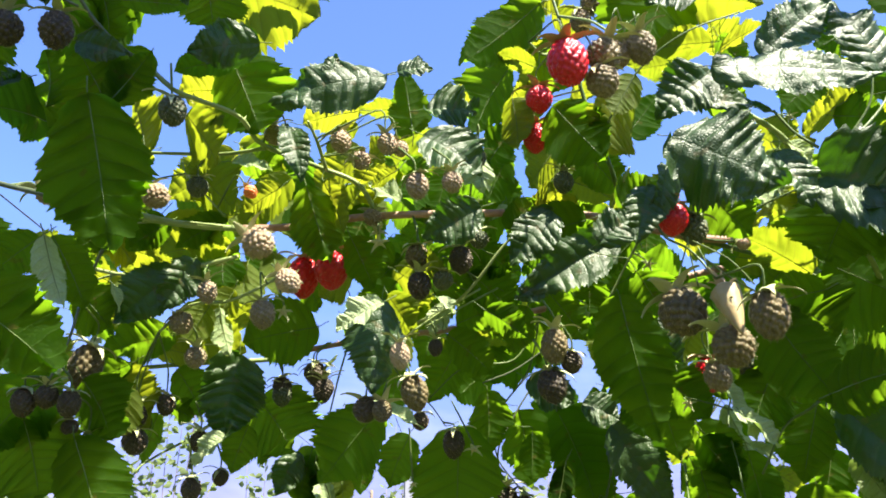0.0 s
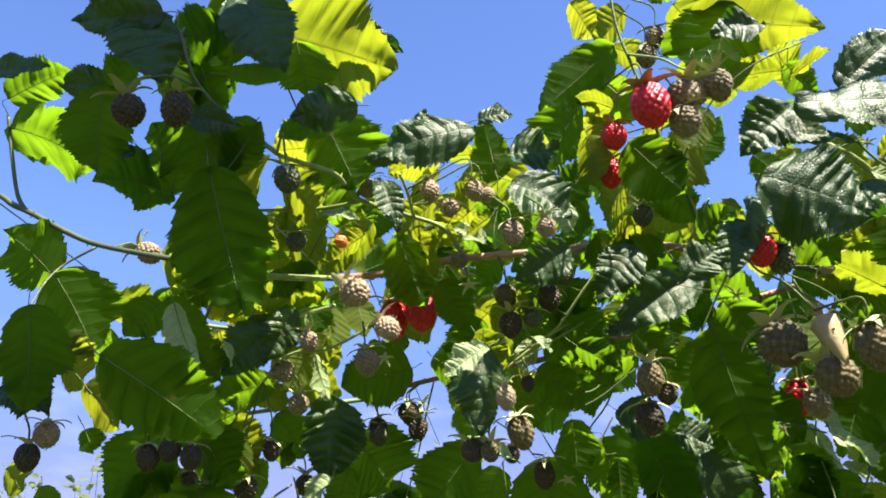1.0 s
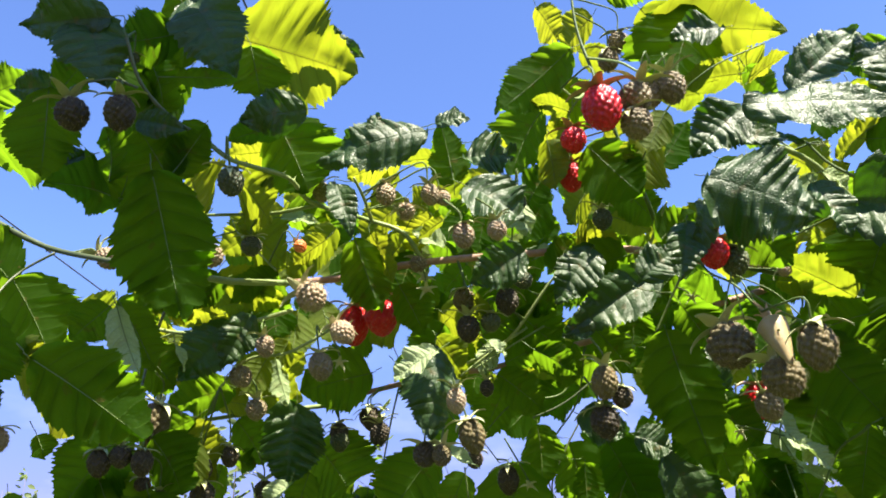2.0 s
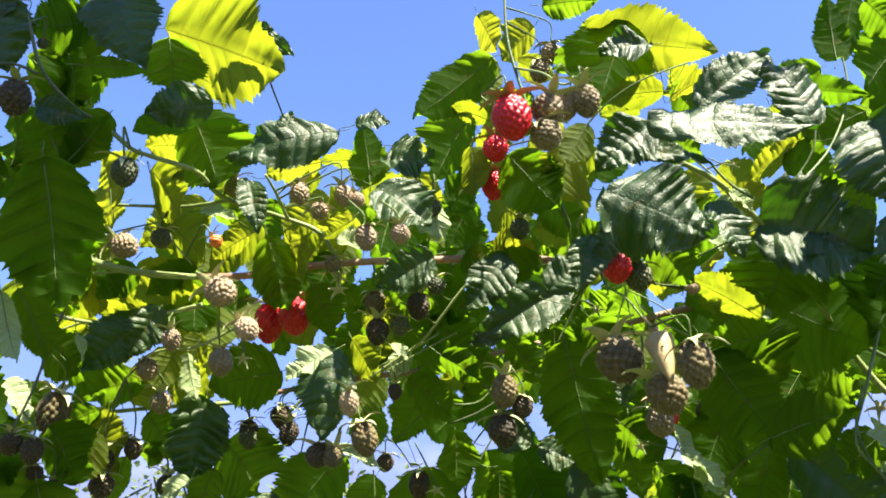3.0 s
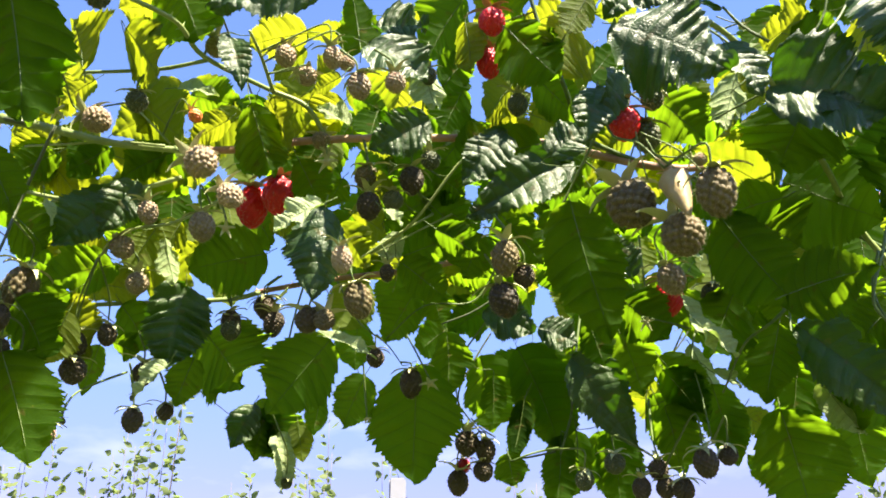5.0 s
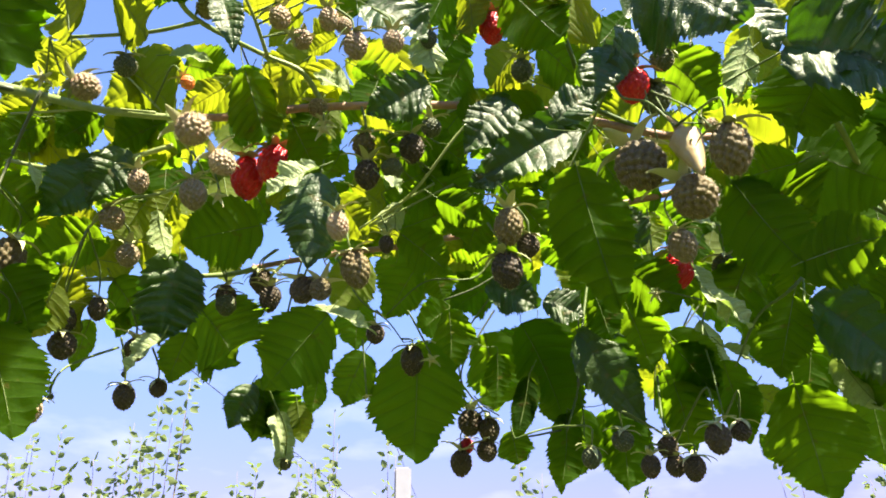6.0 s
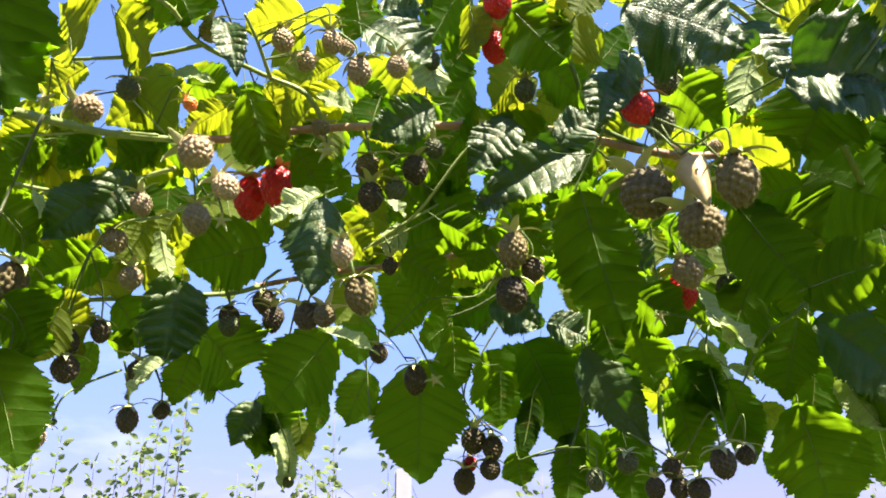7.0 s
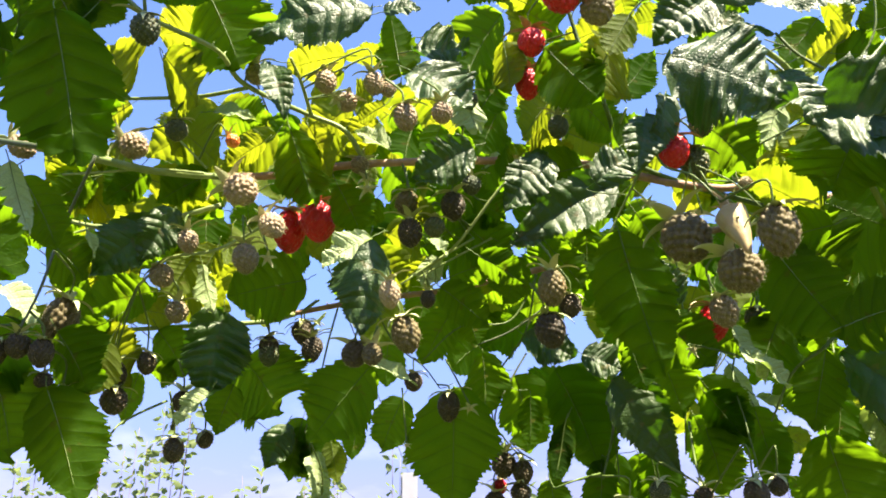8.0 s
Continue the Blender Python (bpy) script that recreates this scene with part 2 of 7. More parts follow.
def cane(name, label):
    root = new(name)
    root.empty_display_size = 0.05
    tagged(root, label, "raspberry bush", "raspberry canes of the row")
    return root


LINES = {}


def stem(owner, points, r0, r1, material=None, label="", thorns=0, steps=6):
    """One stem of a cane; leaves and fruits reach for the nearest point of the stems of their cane."""
    LINES.setdefault(owner.name, []).extend(Vector(q) for q in spline(points, 6))
    return part("stem", tube_mesh("stem", points, r0, r1, steps, 10, 0.05, thorns), material or STEM, owner, label)


def nearest(owner, p, reach):
    """Where a stalk from p meets the cane's stems."""
    best = min(LINES[owner.name], key=lambda q: (q - p).length + 0.35 * max(0.0, p.z - q.z - 0.02))
    d = best - p
    return best if d.length <= reach else p + d.normalized() * reach


def leaf_mesh(length, width, fold, bend, curl, pleat, wave, slant, seed, quilt=0.0, rows=73, cols=6):
    """A raspberry leaflet along x with its upper face towards z: toothed margin, quilted between the side veins, folded along the midrib and bent."""
    rng = random.Random(seed)
    u = np.linspace(0, 1, rows)
    v = np.concatenate([-np.linspace(1, 0, cols + 1)[:-1] ** 0.85, np.linspace(0, 1, cols + 1) ** 0.85])
    teeth = 18
    k = np.clip((1 - u) / 0.68, 0, 1)
    half = np.where(u < 0.32, np.clip(1 - (1 - u / 0.32) ** 2, 0, 1) ** 0.45, k ** 0.85 * (1 + 0.45 * (1 - k)))
    phase = (u * teeth) % 1.0
    big = (u * VEINS) % 1.0
    saw = 0.15 * (phase - 0.35) + 0.09 * (big - 0.5)
    U, V = np.meshgrid(u, v, indexing="ij")
    av = np.abs(V)
    lop = 1 + rng.uniform(-0.1, 0.1) * np.sign(V)
    ruff = np.array([[rng.uniform(-0.03, 0.03) for _ in range(2)] for _ in u])
    edge = half * (1 + saw)
    e = np.where(V < 0, (edge * (1 + ruff[:, 0]))[:, None], (edge * (1 + ruff[:, 1]))[:, None])
    Y = V * e * lop * width / 2
    X = U * length + slant * np.abs(Y) * (1 - U) ** 0.9 + 0.20 * np.abs(Y) * av * (1 - U) - 0.75 * np.abs(Y) * (1 - U) ** 7
    drift = rng.uniform(0, 6.28)
    UV = np.clip(U + 0.014 * np.sin(6.28 * 2.3 * U + drift) + 0.006 * np.sin(V * 5 + drift), 0, 1)
    hills = np.abs(np.sin(np.pi * UV * VEINS)) ** 0.75
    crest = 1 + 0.35 * np.sin(11 * UV + 4 * V + drift)
    Z = pleat * width * hills * crest * np.clip(av * (1.3 - av), 0, 1) * 2.6 - 0.014 * width * np.exp(-(V / 0.06) ** 2)
    ph = [rng.uniform(0, 6.28) for _ in range(4)]
    Z = Z + wave * width * (np.sin(3.1 * U * np.pi + ph[0]) * V * 0.6 + np.sin(5.3 * U * np.pi + ph[1] + 2 * V) * av * 0.5 + 0.4 * np.sin(9 * U + ph[2] * V) * av ** 2)
    Z = Z + 0.0035 * width * np.sin(47 * UV + 3 * np.sin(9 * V + ph[3])) * np.sin(21 * V + 5 * UV) * np.clip(av * 3, 0, 1)
    Z = Z + quilt * width * hills * np.sin(19 * av + 9 * UV + drift) * np.clip(av * 4, 0, 1)
    Z = Z + fold * np.abs(Y) + curl * width * av ** 3
    Yf = Y * math.cos(math.atan(abs(fold)) * 0.9)
    # bend along the midrib
    steps = np.linspace(0, 1, 200)
    ang = bend * (steps - 0.5)
    mx, mz = np.cumsum(np.cos(ang)) / 200, -np.cumsum(np.sin(ang)) / 200
    mx, mz = mx - mx[0], mz - mz[0]
    s = np.clip(X / length, -0.1, 1.0)
    px, pz = np.interp(s, steps, mx) + np.minimum(s, 0), np.interp(s, steps, mz)
    a = bend * (np.clip(s, 0, 1) - 0.5)
    chord = math.hypot(mx[-1], mz[-1])
    X2 = (px * length + Z * np.sin(a)) / chord
    Z2 = pz * length / chord + Z * np.cos(a)
    verts = np.stack([X2, Yf, Z2], -1).reshape(-1, 3)
    n = len(v)
    faces = [(i * n + j, (i + 1) * n + j, (i + 1) * n + j + 1, i * n + j + 1) for i in range(rows - 1) for j in range(n - 1)]
    me = bpy.data.meshes.new("leaf")
    me.from_pydata(verts.tolist(), [], faces)
    me.shade_smooth()
    uv = me.uv_layers.new(name="UVMap")
    idx = np.empty(len(me.loops), dtype=np.int32)
    me.loops.foreach_get("vertex_index", idx)
    co = np.stack([UV.reshape(-1)[idx], V.reshape(-1)[idx]], -1).astype(np.float32)
    uv.data.foreach_set("uv", co.reshape(-1))
    return me, [Vector(q) for q in verts.reshape(rows, n, 3)[:round(rows * 0.86):6, cols]]


COUNT = [0]


def leaf(owner, base, tip, width, up, kind="under", fold=0.12, bend=0.65, curl=0.0, pleat=None, wave=0.10, slant=0.55, stalk=0.025, label=""):
    """A leaflet from base to tip whose upper face looks towards up, with its stalk."""
    COUNT[0] += 1
    b, t = Vector(base), Vector(tip)
    if kind == "felt":
        fold, wave = max(fold, 0.4), max(wave, 0.13)
    if kind == "young":
        bend, wave, fold = min(bend, 0.35), min(wave, 0.06), min(fold, 0.08)
    if pleat is None:
        pleat = {"upper": 0.036, "young": 0.020}.get(kind, 0.034)
    x = (t - b)
    me, rib = leaf_mesh(x.length, width, fold, bend, curl, pleat, wave, slant, COUNT[0], *((0.011, 73, 9) if kind == "upper" else (0.008,)))
    x.normalize()
    z = Vector(up)
    z = (z - x * z.dot(x)).normalized()
    y = z.cross(x)
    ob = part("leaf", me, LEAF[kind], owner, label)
    m = Matrix((x, y, z)).transposed().to_4x4()
    m.translation = b
    ob.matrix_world = m
    # the midrib stands out on the underside and runs on into the stalk
    rib = [q - Vector((0, 0, 0.0003)) for q in rib][::-1]
    end = nearest(owner, b, 9)
    free = (end - b).length > stalk
    if free:
        end = b - x * 0.008 + (end - b).normalized() * 0.002
    gap = max((end - b).length, 0.004)
    inv = m.inverted()
    bow = 0.0 if free else 1.0
    points = rib[:-1] + [inv @ q for q in (b - x * gap * 0.28, (b + end) / 2 - x * gap * 0.12 * bow + Vector((0, 0, -0.06 * gap * bow)), end)]
    part("petiole", tube_mesh("petiole", points, 0.0001, 0.0003, 3, 6), TWIG, ob)
    return ob


# shared fruit meshes: drupelets in rings on a blunt cone, built once for each kind
ICO = None


def ball():
    global ICO
    if ICO is None:
        bm = bmesh.new()
        bmesh.ops.create_icosphere(bm, subdivisions=2, radius=1.0)
        ICO = ([v.co.copy() for v in bm.verts], [tuple(w.index for w in f.verts) for f in bm.faces])
        bm.free()
    return ICO


def fruit_mesh(name, tall, cells, seed, material, hairs):
    """A unit raspberry, 1 across, hanging from (0, 0, 0) down along -z: one skin that bulges into drupelets."""
    rng = random.Random(seed)
    bm = bmesh.new()
    bmesh.ops.create_icosphere(bm, subdivisions=5, radius=1.0)
    co = np.array([v.co for v in bm.verts])
    faces = [tuple(w.index for w in f.verts) for f in bm.faces]
    bm.free()
    k = np.arange(cells)
    h = 1 - 2 * (k + 0.5) / cells
    w = k * 2.39996
    r = np.sqrt(1 - h * h)
    seeds = np.stack([r * np.cos(w), r * np.sin(w), h], -1) + np.random.default_rng(seed).normal(0, 0.022, (cells, 3))
    seeds /= np.linalg.norm(seeds, axis=1)[:, None]
    dots = np.clip(co @ seeds.T, -1, 1)
    near = dots.argmax(1)
    d = np.arccos(dots.max(1))
    reach = 1.9 / math.sqrt(cells)
    bulge = np.sqrt(np.clip(1 - (d / (reach * 1.03)) ** 2, 0, 1))
    size = np.random.default_rng(seed + 9).uniform(0.92, 1.08, cells)[near]
    depth = 0.20 if hairs > 1 else 0.13
    rad = 0.5 * (1 - depth + depth * bulge * size)
    z = co[:, 2]
    blunt = 1 - 0.20 * np.clip(-z, 0, 1) ** 1.6 + 0.03 * np.clip(z, 0, 1)
    verts = np.stack([co[:, 0] * rad * blunt, co[:, 1] * rad * blunt, (z * rad - 0.47) * tall], -1)
    me = mesh_of(name, verts.tolist(), faces)
    tone = me.color_attributes.new("tone", "FLOAT_COLOR", "POINT")
    chance = np.random.default_rng(seed + 4).uniform(0, 1, cells)[near]
    crease = np.clip(bulge, 0, 1)
    tone.data.foreach_set("color", np.stack([chance, crease, chance, np.ones_like(chance)], -1).astype(np.float32).reshape(-1))
    me.materials.append(material)
    if not hairs:
        return me, None
    hv, hf = [], []
    for c in verts[np.random.default_rng(seed + 2).permutation(len(verts))[:cells * hairs]]:
        p = Vector(c)
        out = Vector((c[0], c[1], c[2] + 0.47 * tall)).normalized()
        q = (out + Vector((rng.uniform(-0.7, 0.7), rng.uniform(-0.7, 0.7), rng.uniform(-0.6, 0.6)))).normalized()
        a = q.orthogonal().normalized() * 0.0022
        b = q.cross(a)
        o = len(hv)
        hv += [p + a, p - a * 0.5 + b * 0.9, p - a * 0.5 - b * 0.9, p + q * rng.uniform(0.05, 0.13) + Vector((0, 0, -0.02))]
        hf += [(o, o + 1, o + 3), (o + 1, o + 2, o + 3), (o + 2, o, o + 3)]
    me2 = mesh_of(name + "_hairs", hv, hf)
    me2.materials.append(HAIR)
    return me, me2


def calyx_mesh(name, lift, seed, material, size=0.88):
    """Five pointed sepals round the stalk's end; lift: degrees above the level."""
    rng = random.Random(seed)
    verts, faces = [], []
    for k in range(5):
        w = 2 * math.pi * (k + rng.uniform(-0.12, 0.12)) / 5
        up = math.radians(lift + rng.uniform(-22, 22))
        L = size * rng.uniform(0.85, 1.15)
        rows = 9
        for i in range(rows):
            f = i / (rows - 1)
            a = up - 0.35 * f ** 2
            r, z = 0.06 + L * f * math.cos(a), L * f * math.sin(a)
            h = 0.22 * size * min(1.0, 0.45 + 2.2 * f) * (1 - f) ** 0.8 + 0.004
            for s in (-1, 0, 1):
                q = Vector((r, s * h, z - (0.05 if s == 0 else 0.0)))
                verts.append(Matrix.Rotation(w, 3, "Z") @ q)
        o = len(verts) - rows * 3
        for i in range(rows - 1):
            for j in range(2):
                faces.append((o + i * 3 + j, o + i * 3 + j + 1, o + (i + 1) * 3 + j + 1, o + (i + 1) * 3 + j))
    o = len(verts)
    vs, fs = ball()
    verts += [Vector((p.x * 0.17, p.y * 0.17, p.z * 0.09)) for p in vs]
    faces += [tuple(o + q for q in f) for f in fs]
    me = mesh_of(name, verts, faces)
    me.materials.append(material)
    return me


MESHES = {}
for kind, tall, lumps, hairs in (("ripe", 1.08, 136, 1), ("unripe", 1.05, 104, 5), ("brown", 1.05, 104, 6), ("green", 0.98, 104, 5), ("sunlit_pale", 1.04, 100, 12), ("fuzzy", 1.02, 100, 10), ("orange", 0.9, 50, 1)):
    MESHES[kind] = [fruit_mesh(kind + "_fruit", tall * k, lumps, 5 + s, FRUIT[kind], hairs) for s, k in enumerate((1.02, 1.18))]
CALYX = [calyx_mesh("calyx", lift, 31 + s, mat) for s, (lift, mat) in enumerate(((20, SEPAL), (6, SEPAL), (36, SEPAL), (12, DRY)))]
STARS = [calyx_mesh("calyx", -8 + 22 * s, 51 + s, SEPAL, 0.5) for s in range(2)]
tuft = random.Random(8)
verts, faces = [], []
for k in range(70):
    d = Vector((tuft.uniform(-1, 1), tuft.uniform(-1, 1), tuft.uniform(-1.2, -0.1))).normalized()
    a = d.orthogonal().normalized() * 0.012
    b = d.cross(a)
    n = len(verts)
    verts += [d * 0.05 + a, d * 0.05 - a * 0.5 + b * 0.9, d * 0.05 - a * 0.5 - b * 0.9, d * tuft.uniform(0.16, 0.27)]
    faces += [(n, n + 1, n + 3), (n + 1, n + 2, n + 3), (n + 2, n, n + 3)]
TUFT = mesh_of("stamens", verts, faces)
TUFT.materials.append(HAIR)
FRUIT_LABEL = {"ripe": "ripe red raspberry", "unripe": "unripe grey-brown hairy raspberry", "brown": "unripe tan-brown raspberry", "green": "hard green raspberry", "fuzzy": "hairy brown raspberry in a lightened sunlit tone", "sunlit_pale": "unripe hairy raspberry in a pale sunlit tone", "orange": "small half-ripe orange raspberry"}


def raspberry(owner, top, size, kind="unripe", axis=(0, 0, -1), tall=1.0, sepals=None, stalk=0.06):
    """A raspberry hanging from top along axis, with calyx, hairs and stalk."""
    COUNT[0] += 1
    k = COUNT[0]
    z = -Vector(axis).normalized()
    q = Vector((0, 0, 1)).rotation_difference(z)
    m = Matrix.LocRotScale(Vector(top), q, Vector((size, size, size * tall))) @ Matrix.Rotation(k * 1.7, 4, "Z")
    body, hair = MESHES[kind][k % 2]
    ob = part("raspberry", body, None, owner, FRUIT_LABEL[kind])
    ob.matrix_world = m
    if hair:
        part("hairs", hair, HAIR, ob)
    part("calyx", CALYX[(3 if kind == "ripe" else k % 3) if sepals is None else sepals], SEPAL, ob)
    b = Vector(top)
    end = nearest(owner, b + z * 0.01, 9)
    if (end - b).length > stalk:
        end = b + z * 0.010 + (end - b).normalized() * 0.010
    inv = m.inverted()
    gap = (end - b).length
    points = [b, b + z * gap * 0.35, (b + end) / 2 + z * gap * 0.2, end]
    me = tube_mesh("pedicel", points, 0.0005, 0.0007, 4, 6, 0.1)
    me.transform(inv)
    part("pedicel", me, TWIG, ob)
    return ob


def receptacle(owner, top, tip, radius):
    """The pale cone left on the stalk where a ripe fruit has been picked, with its dry calyx."""
    a, b = Vector(top), Vector(tip)
    axis = (b - a)
    L = axis.length
    z = -axis.normalized()
    m = Matrix.LocRotScale(a, Vector((0, 0, 1)).rotation_difference(z), None)
    rings = ((0.0, 0.95), (0.06, 1.15), (0.25, 1.0), (0.5, 0.74), (0.75, 0.44), (0.92, 0.20), (0.99, 0.07))
    verts, faces, n = [], [], 16
    for f, r in rings:
        for k in range(n):
            w = 2 * math.pi * k / n
            q = radius * r * (1 + 0.05 * math.sin(5 * w + 9 * f))
            verts.append((q * math.cos(w), q * math.sin(w), -L * f))
    for i in range(len(rings) - 1):
        for k in range(n):
            j = (k + 1) % n
            faces.append((i * n + k, (i + 1) * n + k, (i + 1) * n + j, i * n + j))
    faces.append(tuple(range(n)))
    faces.append(tuple((len(rings) - 1) * n + k for k in range(n))[::-1])
    ob = part("receptacle", mesh_of("receptacle", verts, faces), CORE, owner, "bare cream-coloured core where a fruit was picked")
    ob.matrix_world = m
    me = calyx_mesh("calyx", 75, 77, DRY, 0.9)
    me.transform(Matrix.Scale(radius * 2.1, 4))
    part("calyx", me, DRY, ob)
    return ob


def bare_calyx(owner, at, size, axis=(0.1, -0.6, -0.7)):
    """A star of sepals with a tuft of dry stamens, where a fruit has fallen or not yet swollen."""
    COUNT[0] += 1
    z = -Vector(axis).normalized()
    m = Matrix.LocRotScale(Vector(at), Vector((0, 0, 1)).rotation_difference(z), Vector((size, size, size))) @ Matrix.Rotation(COUNT[0] * 0.9, 4, "Z")
    ob = part("calyx", STARS[COUNT[0] % 2], SEPAL, owner, "pale star-shaped calyx without its fruit")
    ob.matrix_world = m
    part("stamens", TUFT, HAIR, ob)
    end = nearest(owner, Vector(at) + z * 0.01, 0.03)
    me = tube_mesh("pedicel", [Vector(at), Vector(at) + z * 0.006, (Vector(at) + end) / 2 + z * 0.004, end], 0.0005, 0.0006, 4, 6, 0.1)
    me.transform(m.inverted())
    part("pedicel", me, TWIG, ob)
    return ob


# ---- the canes: roots at the foot of the row, stems arching through the view ----
cane_main = cane("raspberry_cane", "arching raspberry cane with brown bark, sunlit leaves and hairy unripe fruit")
cane_left_near = cane("raspberry_cane", "leafy raspberry cane with dark quilted leaves and grey-brown fruit")
cane_right_near = cane("raspberry_cane", "raspberry cane with large glossy leaves and a cluster of hairy fruit")
cane_top = cane("raspberry_cane", "upright raspberry shoot with bright red fruit among yellow-green leaves")
cane_low = cane("raspberry_cane", "drooping raspberry cane with hanging leaves and dark unripe fruit")
# stays out of view; added only to block sun from the near leaves
shade_cane = cane("raspberry_cane", "unseen raspberry cane added overhead to shade the near leaves")
stem(cane_main, [(-0.2275, 0.4, 1.7198), (-0.2092, 0.405, 1.7184), (-0.1939, 0.405, 1.714), (-0.1626, 0.41, 1.7082), (-0.1226, 0.42, 1.7089)], 0.0032, 0.0019, STEM, "green shaded cane turning brown", 40)
stem(cane_main, [(-0.1263, 0.42, 1.7093), (-0.0952, 0.425, 1.7129), (-0.0564, 0.43, 1.7217), (-0.0201, 0.435, 1.7266), (0.0246, 0.44, 1.7299), (0.0904, 0.46, 1.7397), (0.1909, 0.48, 1.7298), (0.3217, 0.5, 1.7512), (0.42, 0.52, 1.66), (0.56, 0.53, 1.35), (0.62, 0.52, 0.6), (0.63, 0.52, 0)], 0.0023, 0.0032, BARK, "brown bark of the cane", 30)
stem(cane_main, [(-0.1504, 0.305, 1.7464), (-0.1376, 0.312, 1.7366), (-0.1281, 0.32, 1.7359), (-0.1117, 0.345, 1.7414), (-0.1036, 0.37, 1.7389), (-0.0769, 0.41, 1.7468), (-0.0543, 0.42, 1.7407), (-0.0417, 0.43, 1.7232)], 0.0011, 0.0016, STEM, "green side shoot", 20)
stem(cane_main, [(-0.1976, 0.4, 1.7522), (-0.1579, 0.39, 1.7449), (-0.1289, 0.38, 1.7386), (-0.1023, 0.372, 1.7377)], 0.0010, 0.0012, STEM)
stem(cane_main, [(-0.0767, 0.36, 1.7482), (-0.0741, 0.38, 1.7463), (-0.073, 0.41, 1.7447)], 0.0008, 0.0012, STEM)
stem(cane_main, [(-0.2352, 0.42, 1.6834), (-0.2257, 0.425, 1.6869), (-0.1948, 0.43, 1.6825), (-0.1629, 0.43, 1.6857), (-0.1247, 0.42, 1.6904)], 0.0011, 0.0014, STEM)
stem(cane_main, [(-0.2252, 0.44, 1.6804), (-0.2067, 0.44, 1.6868), (-0.1788, 0.43, 1.6834)], 0.0007, 0.0010, STEM)
stem(cane_main, [(-0.1735, 0.44, 1.6486), (-0.157, 0.44, 1.6663), (-0.1278, 0.43, 1.6661), (-0.0962, 0.425, 1.681)], 0.0007, 0.0010, STEM)
stem(cane_main, [(0.0696, 0.44, 1.7253), (0.0432, 0.43, 1.7088), (0.01, 0.45, 1.6739), (-0.0286, 0.5, 1.6709)], 0.0007, 0.0011, STEM)
stem(cane_main, [(0.1158, 0.41, 1.7468), (0.1102, 0.43, 1.7367), (0.1096, 0.46, 1.7343)], 0.0007, 0.0011, STEM)
stem(cane_left_near, [(-0.209, 0.405, 1.7182), (-0.2275, 0.4, 1.7198), (-0.2838, 0.42, 1.7416), (-0.309, 0.42, 1.7528), (-0.3489, 0.42, 1.7752), (-0.3785, 0.42, 1.7819), (-0.46, 0.42, 1.72), (-0.56, 0.42, 1.4), (-0.6, 0.41, 0.6), (-0.6, 0.41, 0)], 0.0017, 0.0024, SHADED_STEM, "green shoot against the sky", 25)
stem(cane_left_near, [(-0.3638, 0.41, 1.8448), (-0.3597, 0.415, 1.8214), (-0.3513, 0.42, 1.787), (-0.3423, 0.42, 1.7721)], 0.0013, 0.0016, SHADED_STEM)
stem(cane_left_near, [(-0.3132, 0.4, 1.6898), (-0.3118, 0.41, 1.7122), (-0.3068, 0.42, 1.7292), (-0.2875, 0.42, 1.7406)], 0.0006, 0.0009, SHADED_STEM)
stem(cane_left_near, [(-0.1759, 0.26, 1.7775), (-0.17, 0.27, 1.7567), (-0.1576, 0.285, 1.7439), (-0.1504, 0.305, 1.7464), (-0.1376, 0.312, 1.7366)], 0.0008, 0.0013, SHADED_STEM)
stem(cane_left_near, [(-0.1993, 0.26, 1.7479), (-0.1926, 0.26, 1.7508), (-0.181, 0.265, 1.7554), (-0.171, 0.27, 1.7533)], 0.0005, 0.0008, SHADED_STEM)
stem(cane_left_near, [(-0.2803, 0.36, 1.6171), (-0.287, 0.38, 1.6455), (-0.3087, 0.4, 1.6851)], 0.0006, 0.0010, SHADED_STEM)
stem(cane_left_near, [(-0.2096, 0.39, 1.6025), (-0.2028, 0.39, 1.6279), (-0.2036, 0.4, 1.6653), (-0.1832, 0.38, 1.7)], 0.0006, 0.0010, SHADED_STEM)
stem(cane_right_near, [(0.1399, 0.34, 1.7595), (0.1514, 0.34, 1.7479), (0.1779, 0.35, 1.7389), (0.1927, 0.36, 1.7335), (0.2164, 0.38, 1.7218), (0.2559, 0.42, 1.6951), (0.2938, 0.46, 1.6645), (0.36, 0.46, 1.55), (0.44, 0.46, 1.3), (0.47, 0.45, 0.6), (0.47, 0.45, 0)], 0.0014, 0.0022, STEM, "thick green shoot", 20)
stem(cane_right_near, [(0.1322, 0.333, 1.6408), (0.124, 0.34, 1.6589), (0.1169, 0.36, 1.6773), (0.1174, 0.37, 1.7029), (0.1322, 0.37, 1.7248), (0.1548, 0.35, 1.7318)], 0.0005, 0.0009, TWIG)
stem(cane_right_near, [(0.1616, 0.36, 1.6444), (0.1451, 0.35, 1.6487), (0.1306, 0.345, 1.6578)], 0.0005, 0.0008, TWIG)
stem(cane_right_near, [(0.1799, 0.4, 1.7909), (0.1888, 0.38, 1.7611), (0.1991, 0.37, 1.7354)], 0.0006, 0.0008, TWIG)
stem(cane_right_near, [(0.1876, 0.46, 1.5686), (0.201, 0.45, 1.5942), (0.2145, 0.44, 1.6034), (0.2295, 0.44, 1.6164)], 0.0006, 0.0010, TWIG)
stem(cane_right_near, [(0.259, 0.37, 1.8077), (0.2542, 0.375, 1.7733), (0.2378, 0.38, 1.7485), (0.2197, 0.38, 1.7217)], 0.0006, 0.0009, TWIG)
